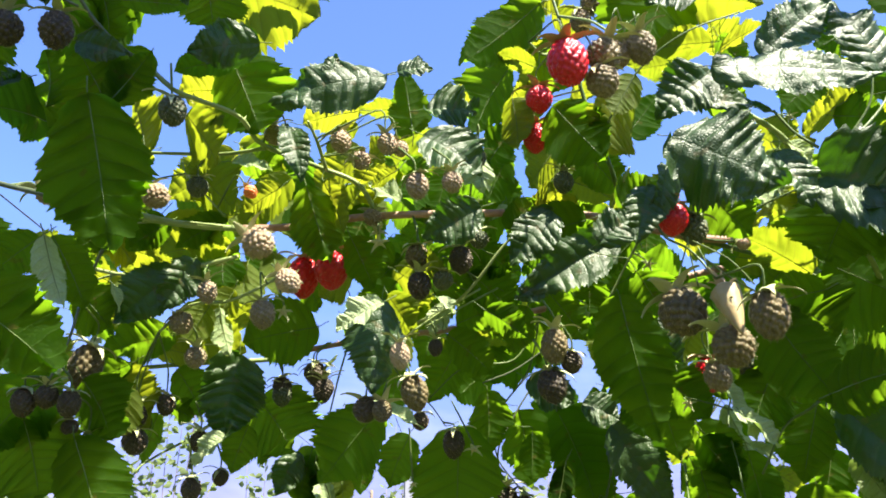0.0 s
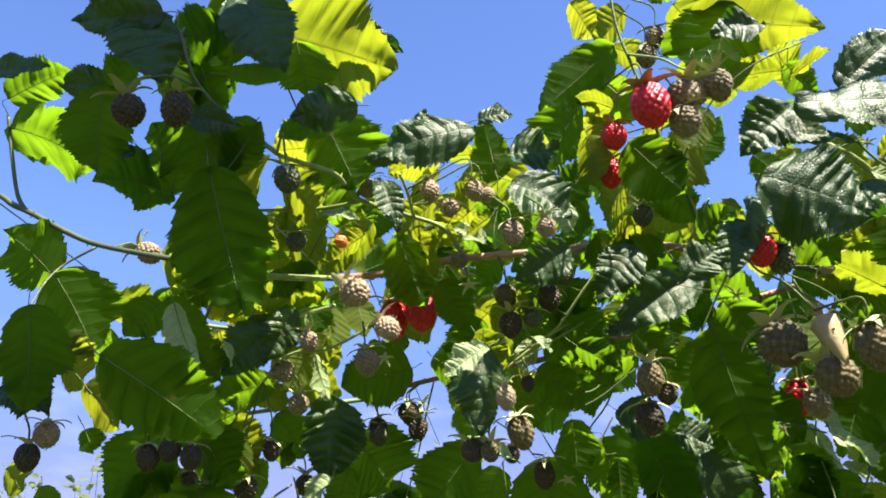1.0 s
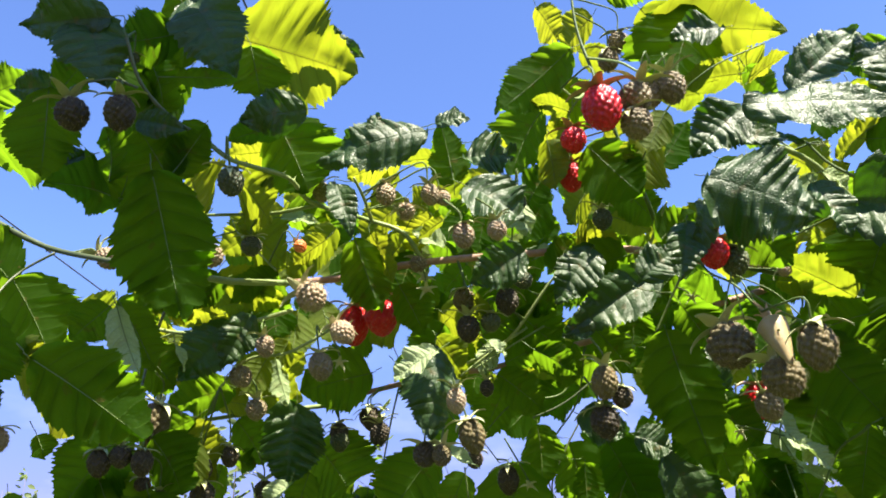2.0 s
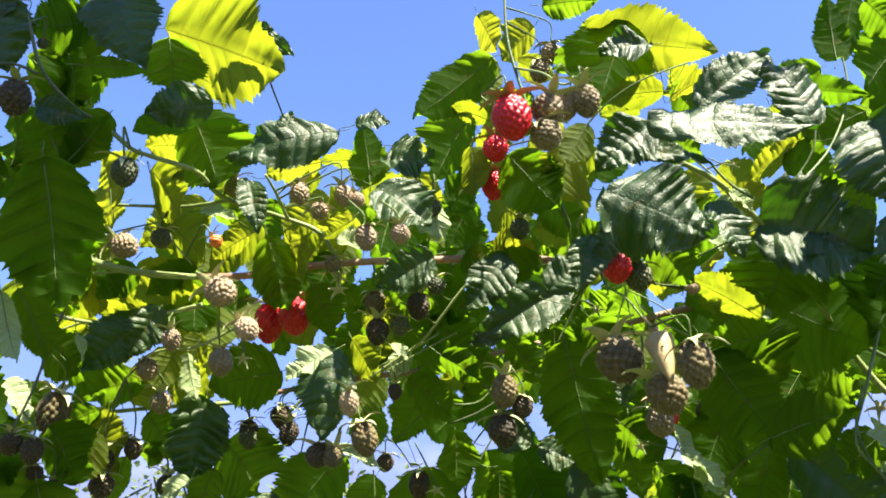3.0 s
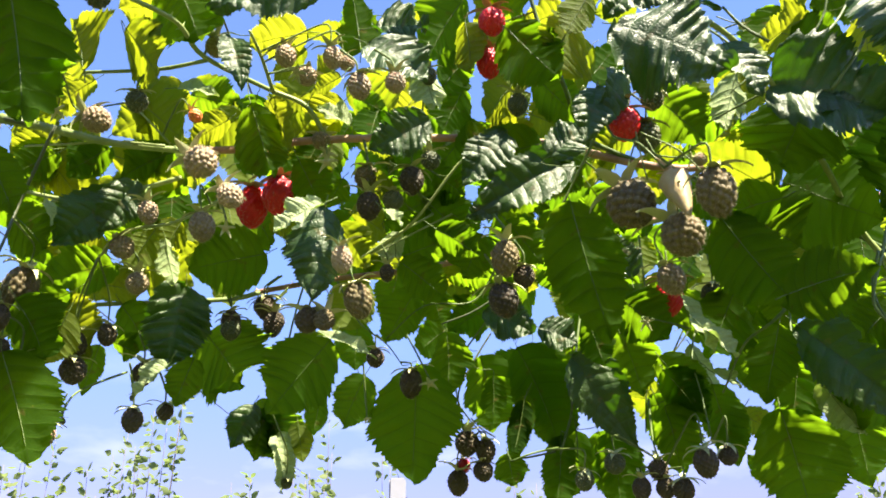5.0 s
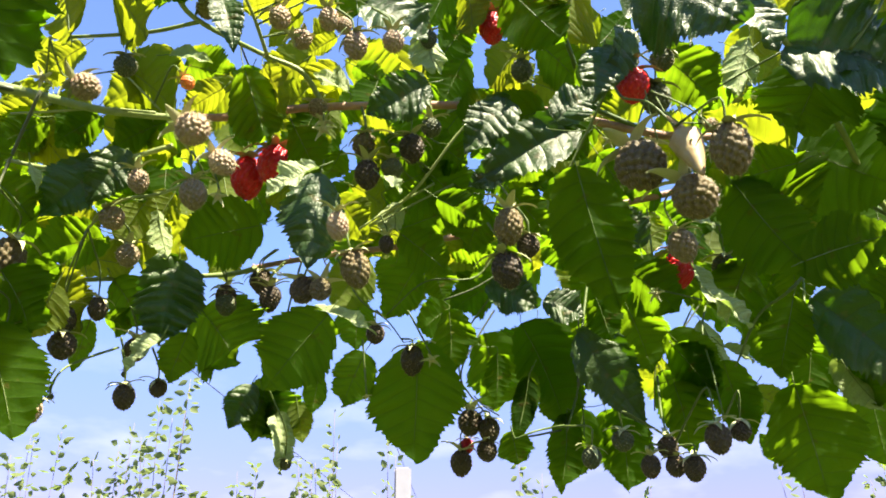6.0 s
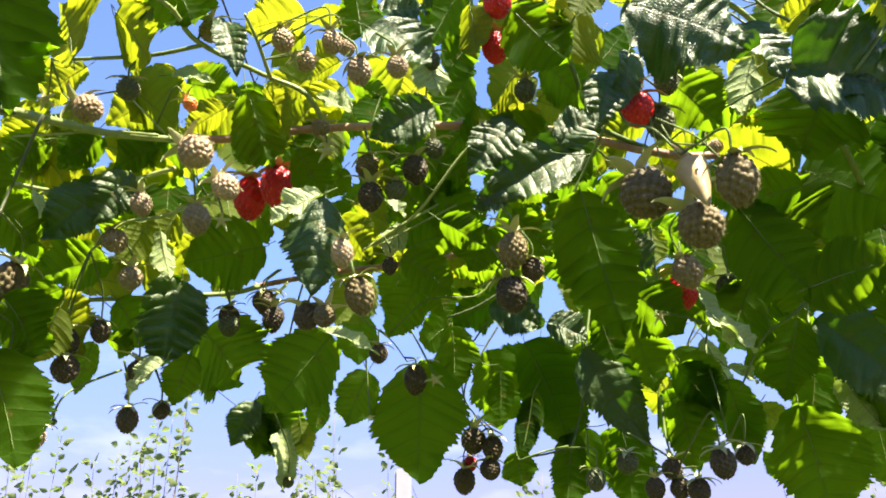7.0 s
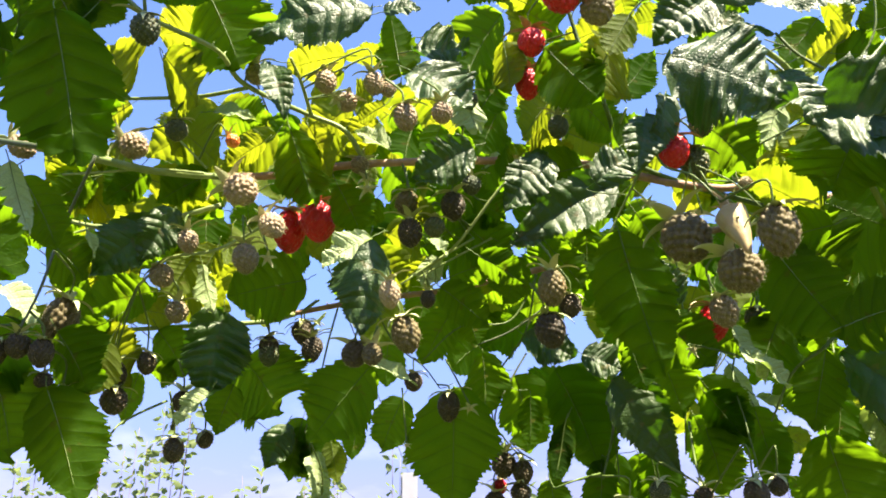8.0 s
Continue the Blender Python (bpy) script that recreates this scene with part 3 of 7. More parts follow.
stem(cane_right_near, [(0.3006, 0.4, 1.8828), (0.298, 0.4, 1.8342), (0.2723, 0.39, 1.783), (0.2371, 0.38, 1.7446)], 0.0006, 0.0009, TWIG)
stem(cane_right_near, [(0.0929, 0.395, 1.654), (0.1014, 0.39, 1.6694), (0.111, 0.38, 1.6862), (0.1171, 0.37, 1.6993)], 0.0005, 0.0009, TWIG)
stem(cane_top, [(0.0722, 0.4, 1.9632), (0.071, 0.4, 1.9188), (0.0725, 0.4, 1.8772), (0.0824, 0.4, 1.8285), (0.0927, 0.41, 1.7898), (0.1064, 0.42, 1.7524), (0.1202, 0.45, 1.738), (0.15, 0.47, 1.7343), (0.4, 0.55, 1.66), (0.55, 0.56, 1.3), (0.6, 0.56, 0.6), (0.6, 0.56, 0)], 0.0008, 0.0022, TWIG)
stem(cane_top, [(0.1186, 0.36, 1.8243), (0.1052, 0.37, 1.8191), (0.0926, 0.38, 1.8362), (0.0758, 0.4, 1.8572)], 0.0006, 0.0010, STEM)
stem(cane_top, [(0.0511, 0.36, 1.8036), (0.0618, 0.37, 1.8022), (0.079, 0.4, 1.8379)], 0.0006, 0.0010, STEM)
stem(cane_top, [(0.1926, 0.39, 1.8518), (0.1531, 0.39, 1.8337), (0.1227, 0.4, 1.8095), (0.099, 0.41, 1.768)], 0.0005, 0.0007, TWIG)
stem(cane_low, [(-0.1054, 0.545, 1.6692), (-0.0899, 0.545, 1.6724), (-0.0476, 0.55, 1.682), (0.0083, 0.55, 1.6886), (0.0741, 0.56, 1.7075), (0.1635, 0.58, 1.7349), (0.2615, 0.6, 1.764), (0.413, 0.62, 1.7832), (0.62, 0.64, 1.5), (0.7, 0.64, 0.7), (0.7, 0.64, 0)], 0.0018, 0.0034, BARK, "brown cane behind", 30)
stem(cane_low, [(-0.2724, 0.5, 1.6314), (-0.2454, 0.5, 1.6374), (-0.2179, 0.5, 1.6419), (-0.1802, 0.52, 1.652), (-0.1216, 0.535, 1.6603), (-0.1015, 0.545, 1.6696)], 0.0012, 0.0018, STEM)
stem(cane_low, [(-0.1802, 0.44, 1.5449), (-0.1785, 0.45, 1.5666), (-0.1723, 0.46, 1.5771), (-0.1616, 0.48, 1.5909)], 0.0005, 0.0008, TWIG)
stem(cane_low, [(-0.1804, 0.45, 1.553), (-0.1831, 0.45, 1.5621), (-0.1806, 0.45, 1.5697)], 0.0003, 0.0005, TWIG)
stem(cane_low, [(0.103, 0.53, 1.55), (0.114, 0.54, 1.5805), (0.1184, 0.54, 1.6105), (0.1242, 0.55, 1.6376), (0.1436, 0.57, 1.7253)], 0.0008, 0.0010, TWIG)
stem(cane_low, [(0.1689, 0.57, 1.5719), (0.1718, 0.57, 1.595), (0.1774, 0.56, 1.6487), (0.1817, 0.57, 1.7246)], 0.0005, 0.0008, TWIG)
stem(cane_low, [(0.0586, 0.6, 1.5762), (0.0393, 0.6, 1.605), (0.0442, 0.6, 1.639), (0.0652, 0.58, 1.6667), (0.075, 0.57, 1.7122)], 0.0005, 0.0008, TWIG)
stem(cane_low, [(-0.0109, 0.55, 1.6356), (0.0162, 0.55, 1.66), (0.0522, 0.56, 1.6677), (0.0739, 0.56, 1.7029)], 0.0005, 0.0008, TWIG)
stem(cane_low, [(0.188, 0.57, 1.6147), (0.2058, 0.56, 1.6483), (0.2245, 0.55, 1.661), (0.2569, 0.58, 1.7481)], 0.0005, 0.0008, TWIG)
stem(cane_low, [(0.1908, 0.5, 1.5493), (0.1952, 0.52, 1.5813), (0.2005, 0.54, 1.6249), (0.2312, 0.56, 1.6824)], 0.0005, 0.0008, TWIG)
stem(cane_low, [(0.2597, 0.53, 1.5687), (0.2638, 0.53, 1.6052), (0.2665, 0.53, 1.6361), (0.3028, 0.58, 1.7374)], 0.0006, 0.0009, TWIG)
stem(cane_low, [(0.0008, 0.55, 1.6154), (-0.0109, 0.55, 1.6315), (-0.0306, 0.55, 1.6482), (-0.0475, 0.55, 1.6803)], 0.0004, 0.0006, TWIG)
stem(cane_low, [(0.0697, 0.51, 1.5416), (0.0833, 0.51, 1.5463), (0.1007, 0.525, 1.5524)], 0.0005, 0.0008, TWIG)
stem(cane_low, [(-0.0991, 0.6, 1.5987), (-0.0889, 0.58, 1.6219), (-0.0794, 0.56, 1.6527), (-0.0714, 0.55, 1.6785)], 0.0005, 0.0008, TWIG)
stem(cane_low, [(0.1591, 0.5, 1.5337), (0.1601, 0.52, 1.554), (0.1683, 0.55, 1.5897)], 0.0005, 0.0008, TWIG)
stem(cane_right_near, [(0.2817, 0.4, 1.543), (0.2631, 0.4, 1.5802), (0.2522, 0.4, 1.599), (0.2642, 0.4, 1.6285), (0.29, 0.42, 1.6706)], 0.0006, 0.0010, TWIG)
stem(cane_right_near, [(0.3591, 0.39, 1.8003), (0.3192, 0.38, 1.7883), (0.2828, 0.37, 1.768), (0.2638, 0.37, 1.7395), (0.2425, 0.37, 1.7125)], 0.0006, 0.0010, TWIG)

stem(cane_main, [(-0.0119, 0.4600, 1.6590), (0.0113, 0.4600, 1.6726), (0.0351, 0.4600, 1.6858)], 0.0006, 0.0007, STEM)
stem(cane_low, [(0.0283, 0.5600, 1.6497), (0.0538, 0.5600, 1.6606), (0.0864, 0.5600, 1.6839)], 0.0006, 0.0007, SHADED_STEM)
stem(cane_low, [(0.1894, 0.5500, 1.6221), (0.2027, 0.5500, 1.6389), (0.2147, 0.5500, 1.6562)], 0.0005, 0.0006, SHADED_STEM)
stem(cane_right_near, [(0.1151, 0.3450, 1.6373), (0.1205, 0.3450, 1.6539), (0.1251, 0.3450, 1.6664)], 0.0004, 0.0004, TWIG)
stem(cane_right_near, [(0.1263, 0.3420, 1.6397), (0.1246, 0.3420, 1.6556), (0.1239, 0.3420, 1.6671)], 0.0004, 0.0004, TWIG)
stem(cane_right_near, [(0.1511, 0.3350, 1.6387), (0.1405, 0.3350, 1.6520), (0.1241, 0.3350, 1.6618)], 0.0004, 0.0004, TWIG)
stem(cane_right_near, [(0.1378, 0.3380, 1.6150), (0.1347, 0.3380, 1.6377), (0.1273, 0.3380, 1.6601)], 0.0004, 0.0004, TWIG)
stem(cane_right_near, [(0.2678, 0.4100, 1.6333), (0.2594, 0.4100, 1.6103), (0.2631, 0.4100, 1.5907), (0.2762, 0.4100, 1.5718)], 0.0008, 0.0010, TWIG)
stem(cane_right_near, [(0.3166, 0.4400, 1.6658), (0.3246, 0.4400, 1.6543), (0.3330, 0.4400, 1.6441)], 0.0006, 0.0008, TWIG)
stem(cane_right_near, [(0.1739, 0.3300, 1.7350), (0.1821, 0.3300, 1.7220), (0.1935, 0.3300, 1.7121)], 0.0007, 0.0008, TWIG)
stem(cane_main, [(-0.2152, 0.4100, 1.7067), (-0.1876, 0.4100, 1.7081), (-0.1635, 0.4100, 1.7095), (-0.1332, 0.4100, 1.7061)], 0.0006, 0.0008, STEM)
stem(cane_right_near, [(0.2005, 0.3650, 1.7543), (0.1930, 0.3650, 1.7560), (0.1851, 0.3650, 1.7601)], 0.0003, 0.0004, TWIG)
stem(cane_low, [(0.0429, 0.5800, 1.5759), (0.0397, 0.5800, 1.6037), (0.0516, 0.5800, 1.6281), (0.0645, 0.5800, 1.6492)], 0.0006, 0.0007, SHADED_STEM)
stem(cane_low, [(0.0725, 0.5500, 1.5500), (0.0878, 0.5500, 1.5523), (0.1025, 0.5500, 1.5553)], 0.0006, 0.0007, SHADED_STEM)
stem(cane_low, [(0.1161, 0.5300, 1.6228), (0.1152, 0.5300, 1.6037), (0.1123, 0.5300, 1.5780)], 0.0006, 0.0008, SHADED_STEM)
stem(cane_low, [(0.1141, 0.5450, 1.5319), (0.1166, 0.5450, 1.5598), (0.1152, 0.5450, 1.5854)], 0.0004, 0.0004, TWIG)
stem(cane_low, [(0.1818, 0.5400, 1.6115), (0.1917, 0.5400, 1.6290), (0.2016, 0.5400, 1.6449)], 0.0004, 0.0005, TWIG)
stem(cane_low, [(0.0475, 0.5600, 1.5808), (0.0547, 0.5600, 1.5732), (0.0638, 0.5600, 1.5674)], 0.0004, 0.0005, SHADED_STEM)
stem(cane_main, [(-0.0214, 0.4550, 1.6531), (-0.0017, 0.4550, 1.6676), (0.0236, 0.4550, 1.6835)], 0.0006, 0.0008, STEM)
stem(cane_main, [(-0.1722, 0.4400, 1.7597), (-0.1539, 0.4400, 1.7403), (-0.1425, 0.4400, 1.7278)], 0.0006, 0.0007, STEM)

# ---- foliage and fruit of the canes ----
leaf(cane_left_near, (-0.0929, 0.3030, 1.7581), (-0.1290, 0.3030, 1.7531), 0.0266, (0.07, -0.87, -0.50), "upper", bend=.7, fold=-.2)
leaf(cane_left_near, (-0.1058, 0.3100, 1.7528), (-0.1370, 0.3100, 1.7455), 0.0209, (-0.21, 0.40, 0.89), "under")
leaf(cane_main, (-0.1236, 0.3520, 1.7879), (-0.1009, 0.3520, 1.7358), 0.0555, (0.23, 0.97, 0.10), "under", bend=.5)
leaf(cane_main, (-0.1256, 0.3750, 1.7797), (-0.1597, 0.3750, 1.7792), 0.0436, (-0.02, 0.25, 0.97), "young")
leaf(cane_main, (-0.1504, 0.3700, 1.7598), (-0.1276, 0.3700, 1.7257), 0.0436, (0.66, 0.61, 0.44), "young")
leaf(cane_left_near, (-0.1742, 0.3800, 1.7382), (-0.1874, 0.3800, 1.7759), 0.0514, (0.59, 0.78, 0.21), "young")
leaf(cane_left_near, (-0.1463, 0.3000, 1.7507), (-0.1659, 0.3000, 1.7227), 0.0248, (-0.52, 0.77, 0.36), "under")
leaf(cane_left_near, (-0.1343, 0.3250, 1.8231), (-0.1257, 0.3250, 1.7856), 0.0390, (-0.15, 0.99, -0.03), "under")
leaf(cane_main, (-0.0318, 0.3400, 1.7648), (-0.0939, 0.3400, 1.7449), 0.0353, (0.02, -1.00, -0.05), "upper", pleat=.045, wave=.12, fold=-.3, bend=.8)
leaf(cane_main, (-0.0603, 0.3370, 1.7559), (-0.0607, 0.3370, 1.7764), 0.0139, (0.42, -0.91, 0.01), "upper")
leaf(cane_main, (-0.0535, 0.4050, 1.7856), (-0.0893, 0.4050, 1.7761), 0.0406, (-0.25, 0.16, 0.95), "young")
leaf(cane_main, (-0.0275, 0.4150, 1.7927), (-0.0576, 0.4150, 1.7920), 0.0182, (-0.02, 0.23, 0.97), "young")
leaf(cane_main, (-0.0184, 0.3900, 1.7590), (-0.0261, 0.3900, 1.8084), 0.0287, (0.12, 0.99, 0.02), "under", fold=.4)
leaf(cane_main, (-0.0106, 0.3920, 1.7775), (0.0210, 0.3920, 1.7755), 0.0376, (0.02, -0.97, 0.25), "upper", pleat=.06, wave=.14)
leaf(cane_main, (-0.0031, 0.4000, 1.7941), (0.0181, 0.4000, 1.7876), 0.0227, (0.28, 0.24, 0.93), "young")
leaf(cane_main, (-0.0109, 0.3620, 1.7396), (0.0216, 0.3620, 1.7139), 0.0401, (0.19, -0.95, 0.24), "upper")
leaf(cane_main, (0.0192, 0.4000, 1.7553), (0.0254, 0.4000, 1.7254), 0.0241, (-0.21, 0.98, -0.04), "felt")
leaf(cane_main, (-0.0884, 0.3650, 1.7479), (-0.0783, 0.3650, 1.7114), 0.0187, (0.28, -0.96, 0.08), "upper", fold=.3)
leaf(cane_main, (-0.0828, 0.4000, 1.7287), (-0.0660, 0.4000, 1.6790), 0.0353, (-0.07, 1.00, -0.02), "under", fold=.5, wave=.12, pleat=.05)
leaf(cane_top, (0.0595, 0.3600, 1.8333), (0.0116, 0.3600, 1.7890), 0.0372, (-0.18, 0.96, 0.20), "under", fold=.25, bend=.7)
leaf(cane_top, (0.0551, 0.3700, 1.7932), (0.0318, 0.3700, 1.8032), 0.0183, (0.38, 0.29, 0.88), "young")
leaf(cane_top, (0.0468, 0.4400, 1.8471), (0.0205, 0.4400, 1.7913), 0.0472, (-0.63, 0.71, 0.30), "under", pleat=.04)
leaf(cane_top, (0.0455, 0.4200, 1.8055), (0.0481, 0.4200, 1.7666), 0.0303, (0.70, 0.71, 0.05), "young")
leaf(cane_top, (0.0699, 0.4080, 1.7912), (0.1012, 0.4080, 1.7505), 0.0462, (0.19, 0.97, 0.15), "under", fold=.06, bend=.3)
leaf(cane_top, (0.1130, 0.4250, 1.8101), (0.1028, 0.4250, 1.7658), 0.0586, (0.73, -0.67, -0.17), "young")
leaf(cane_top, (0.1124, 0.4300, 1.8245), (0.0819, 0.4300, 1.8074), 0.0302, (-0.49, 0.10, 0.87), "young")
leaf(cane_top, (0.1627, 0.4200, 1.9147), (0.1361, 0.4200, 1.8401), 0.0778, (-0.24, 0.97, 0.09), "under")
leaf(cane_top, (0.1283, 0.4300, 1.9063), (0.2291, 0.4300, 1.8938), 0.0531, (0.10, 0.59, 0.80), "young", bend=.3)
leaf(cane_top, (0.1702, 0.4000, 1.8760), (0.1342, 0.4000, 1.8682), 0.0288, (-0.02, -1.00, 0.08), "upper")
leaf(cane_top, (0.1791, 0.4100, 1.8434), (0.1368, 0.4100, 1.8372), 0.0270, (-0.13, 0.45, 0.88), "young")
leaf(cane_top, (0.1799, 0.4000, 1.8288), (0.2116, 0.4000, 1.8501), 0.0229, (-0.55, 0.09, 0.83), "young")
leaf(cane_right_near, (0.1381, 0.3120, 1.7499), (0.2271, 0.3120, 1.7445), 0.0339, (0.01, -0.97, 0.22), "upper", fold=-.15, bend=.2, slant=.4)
# added dark leaf, in place of the shadow on the bright leaf's upper part
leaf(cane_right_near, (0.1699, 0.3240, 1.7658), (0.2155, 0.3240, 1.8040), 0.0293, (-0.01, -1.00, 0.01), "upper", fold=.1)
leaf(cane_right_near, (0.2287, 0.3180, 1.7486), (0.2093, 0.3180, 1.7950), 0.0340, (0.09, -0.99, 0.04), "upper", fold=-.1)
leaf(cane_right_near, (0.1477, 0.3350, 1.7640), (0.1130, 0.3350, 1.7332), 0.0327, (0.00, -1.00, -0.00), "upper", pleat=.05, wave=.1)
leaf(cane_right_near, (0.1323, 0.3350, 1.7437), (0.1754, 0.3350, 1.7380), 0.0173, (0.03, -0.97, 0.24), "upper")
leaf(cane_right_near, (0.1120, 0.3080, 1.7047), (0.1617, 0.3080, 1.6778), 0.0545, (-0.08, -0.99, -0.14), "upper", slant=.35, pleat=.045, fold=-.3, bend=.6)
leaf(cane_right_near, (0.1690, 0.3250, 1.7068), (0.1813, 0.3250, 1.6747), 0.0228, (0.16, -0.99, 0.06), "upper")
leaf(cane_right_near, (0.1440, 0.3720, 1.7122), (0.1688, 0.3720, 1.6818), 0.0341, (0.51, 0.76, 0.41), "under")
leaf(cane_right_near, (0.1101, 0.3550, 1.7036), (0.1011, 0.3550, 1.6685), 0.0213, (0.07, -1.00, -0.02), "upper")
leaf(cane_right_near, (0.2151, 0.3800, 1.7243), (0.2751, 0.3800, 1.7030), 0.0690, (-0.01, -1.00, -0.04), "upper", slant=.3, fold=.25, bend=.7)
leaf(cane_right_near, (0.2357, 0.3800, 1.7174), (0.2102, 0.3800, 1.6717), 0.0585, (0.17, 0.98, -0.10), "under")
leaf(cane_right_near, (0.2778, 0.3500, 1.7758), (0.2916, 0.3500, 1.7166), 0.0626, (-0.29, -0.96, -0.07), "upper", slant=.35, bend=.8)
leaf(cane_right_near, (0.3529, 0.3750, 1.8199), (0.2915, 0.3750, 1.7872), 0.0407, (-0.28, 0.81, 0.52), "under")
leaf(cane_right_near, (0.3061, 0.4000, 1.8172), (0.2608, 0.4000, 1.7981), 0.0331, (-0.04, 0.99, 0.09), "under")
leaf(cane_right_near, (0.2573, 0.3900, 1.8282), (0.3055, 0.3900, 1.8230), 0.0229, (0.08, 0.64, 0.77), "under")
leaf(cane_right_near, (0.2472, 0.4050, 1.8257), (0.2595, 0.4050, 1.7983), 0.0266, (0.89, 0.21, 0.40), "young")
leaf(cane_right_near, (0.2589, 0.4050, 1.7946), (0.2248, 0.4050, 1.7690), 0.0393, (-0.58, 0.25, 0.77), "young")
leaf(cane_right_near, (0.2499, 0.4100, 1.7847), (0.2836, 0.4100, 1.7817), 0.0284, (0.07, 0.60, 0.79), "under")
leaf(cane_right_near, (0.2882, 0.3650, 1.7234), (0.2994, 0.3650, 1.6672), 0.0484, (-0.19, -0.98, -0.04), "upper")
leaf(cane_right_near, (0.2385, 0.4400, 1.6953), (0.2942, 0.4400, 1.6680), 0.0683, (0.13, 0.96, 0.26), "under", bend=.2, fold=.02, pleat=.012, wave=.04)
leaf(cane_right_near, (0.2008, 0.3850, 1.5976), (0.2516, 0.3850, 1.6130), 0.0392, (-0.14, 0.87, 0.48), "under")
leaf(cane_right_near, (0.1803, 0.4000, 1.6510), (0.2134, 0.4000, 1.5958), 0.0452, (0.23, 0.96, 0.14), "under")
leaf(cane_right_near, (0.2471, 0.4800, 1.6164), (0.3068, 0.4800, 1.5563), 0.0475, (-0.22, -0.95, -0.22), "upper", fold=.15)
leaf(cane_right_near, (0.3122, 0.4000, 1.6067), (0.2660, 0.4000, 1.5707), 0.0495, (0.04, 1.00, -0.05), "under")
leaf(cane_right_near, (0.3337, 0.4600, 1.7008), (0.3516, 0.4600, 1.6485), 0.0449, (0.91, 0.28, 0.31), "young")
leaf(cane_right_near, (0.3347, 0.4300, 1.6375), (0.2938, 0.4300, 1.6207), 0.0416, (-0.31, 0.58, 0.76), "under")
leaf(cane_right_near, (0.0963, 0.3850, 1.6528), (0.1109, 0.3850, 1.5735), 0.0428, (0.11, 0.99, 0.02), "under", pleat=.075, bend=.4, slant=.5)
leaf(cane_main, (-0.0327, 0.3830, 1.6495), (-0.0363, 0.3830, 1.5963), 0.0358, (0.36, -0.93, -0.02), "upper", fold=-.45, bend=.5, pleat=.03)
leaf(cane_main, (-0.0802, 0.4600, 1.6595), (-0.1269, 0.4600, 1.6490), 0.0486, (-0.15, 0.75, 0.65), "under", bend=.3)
leaf(cane_main, (-0.0414, 0.4880, 1.6133), (-0.0766, 0.4880, 1.5665), 0.0504, (-0.41, 0.86, 0.31), "under", bend=.3)
leaf(cane_main, (-0.1339, 0.4820, 1.6468), (-0.1383, 0.4820, 1.5919), 0.0442, (0.09, -1.00, -0.01), "upper", pleat=.08, wave=.12)
leaf(cane_main, (-0.1243, 0.5050, 1.6241), (-0.0993, 0.5050, 1.5903), 0.0664, (0.37, 0.89, 0.27), "under")
leaf(cane_main, (-0.1254, 0.4900, 1.6029), (-0.1337, 0.4900, 1.5729), 0.0241, (-0.40, 0.91, 0.11), "under")
leaf(cane_main, (-0.1728, 0.4620, 1.6540), (-0.2159, 0.4620, 1.6413), 0.0361, (-0.23, 0.61, 0.76), "under")
leaf(cane_main, (-0.1643, 0.4320, 1.6850), (-0.1989, 0.4320, 1.6525), 0.0334, (0.23, -0.94, -0.25), "upper", pleat=.03)
leaf(cane_main, (-0.1527, 0.4250, 1.6910), (-0.1698, 0.4250, 1.6569), 0.0256, (0.58, -0.76, -0.29), "upper")
leaf(cane_right_near, (0.1082, 0.4300, 1.7074), (0.0450, 0.4300, 1.6686), 0.0344, (0.09, -0.98, -0.15), "upper", fold=.35, bend=.6)
leaf(cane_main, (0.0219, 0.3900, 1.7085), (-0.0118, 0.3900, 1.6891), 0.0278, (0.19, -0.93, -0.32), "upper")
leaf(cane_right_near, (0.2211, 0.4200, 1.6793), (0.1785, 0.4200, 1.7070), 0.0325, (0.51, 0.36, 0.78), "young", pleat=.04)
leaf(cane_right_near, (0.2224, 0.4500, 1.7477), (0.2022, 0.4500, 1.7196), 0.0363, (-0.80, -0.16, 0.58), "young")
leaf(cane_left_near, (-0.1888, 0.2650, 1.7963), (-0.2363, 0.2650, 1.7946), 0.0269, (0.02, -0.81, -0.58), "upper")
leaf(cane_left_near, (-0.2031, 0.2680, 1.7995), (-0.1860, 0.2680, 1.7532), 0.0394, (0.28, -0.96, 0.10), "upper")
leaf(cane_left_near, (-0.1649, 0.2900, 1.8042), (-0.1970, 0.2900, 1.8008), 0.0339, (-0.06, 0.83, 0.56), "under")
leaf(cane_left_near, (-0.1631, 0.3000, 1.8404), (-0.1331, 0.3000, 1.7790), 0.0440, (0.12, -0.99, 0.06), "upper")
leaf(cane_left_near, (-0.3671, 0.4100, 1.8595), (-0.3219, 0.4100, 1.8821), 0.0377, (-0.41, 0.40, 0.82), "under")
leaf(cane_left_near, (-0.3613, 0.4100, 1.8354), (-0.2960, 0.4100, 1.7994), 0.0604, (0.39, 0.60, 0.70), "under")
leaf(cane_left_near, (-0.2207, 0.2750, 1.7614), (-0.2148, 0.2750, 1.7080), 0.0361, (-0.45, 0.89, -0.05), "under")
leaf(cane_left_near, (-0.2181, 0.2800, 1.7614), (-0.2064, 0.2800, 1.7825), 0.0216, (-0.73, 0.55, 0.40), "under")
leaf(cane_left_near, (-0.2040, 0.3200, 1.7298), (-0.2117, 0.3200, 1.7669), 0.0611, (0.60, 0.79, 0.13), "under")
leaf(cane_left_near, (-0.1978, 0.3200, 1.7201), (-0.2414, 0.3200, 1.7333), 0.0374, (0.25, 0.48, 0.84), "under")
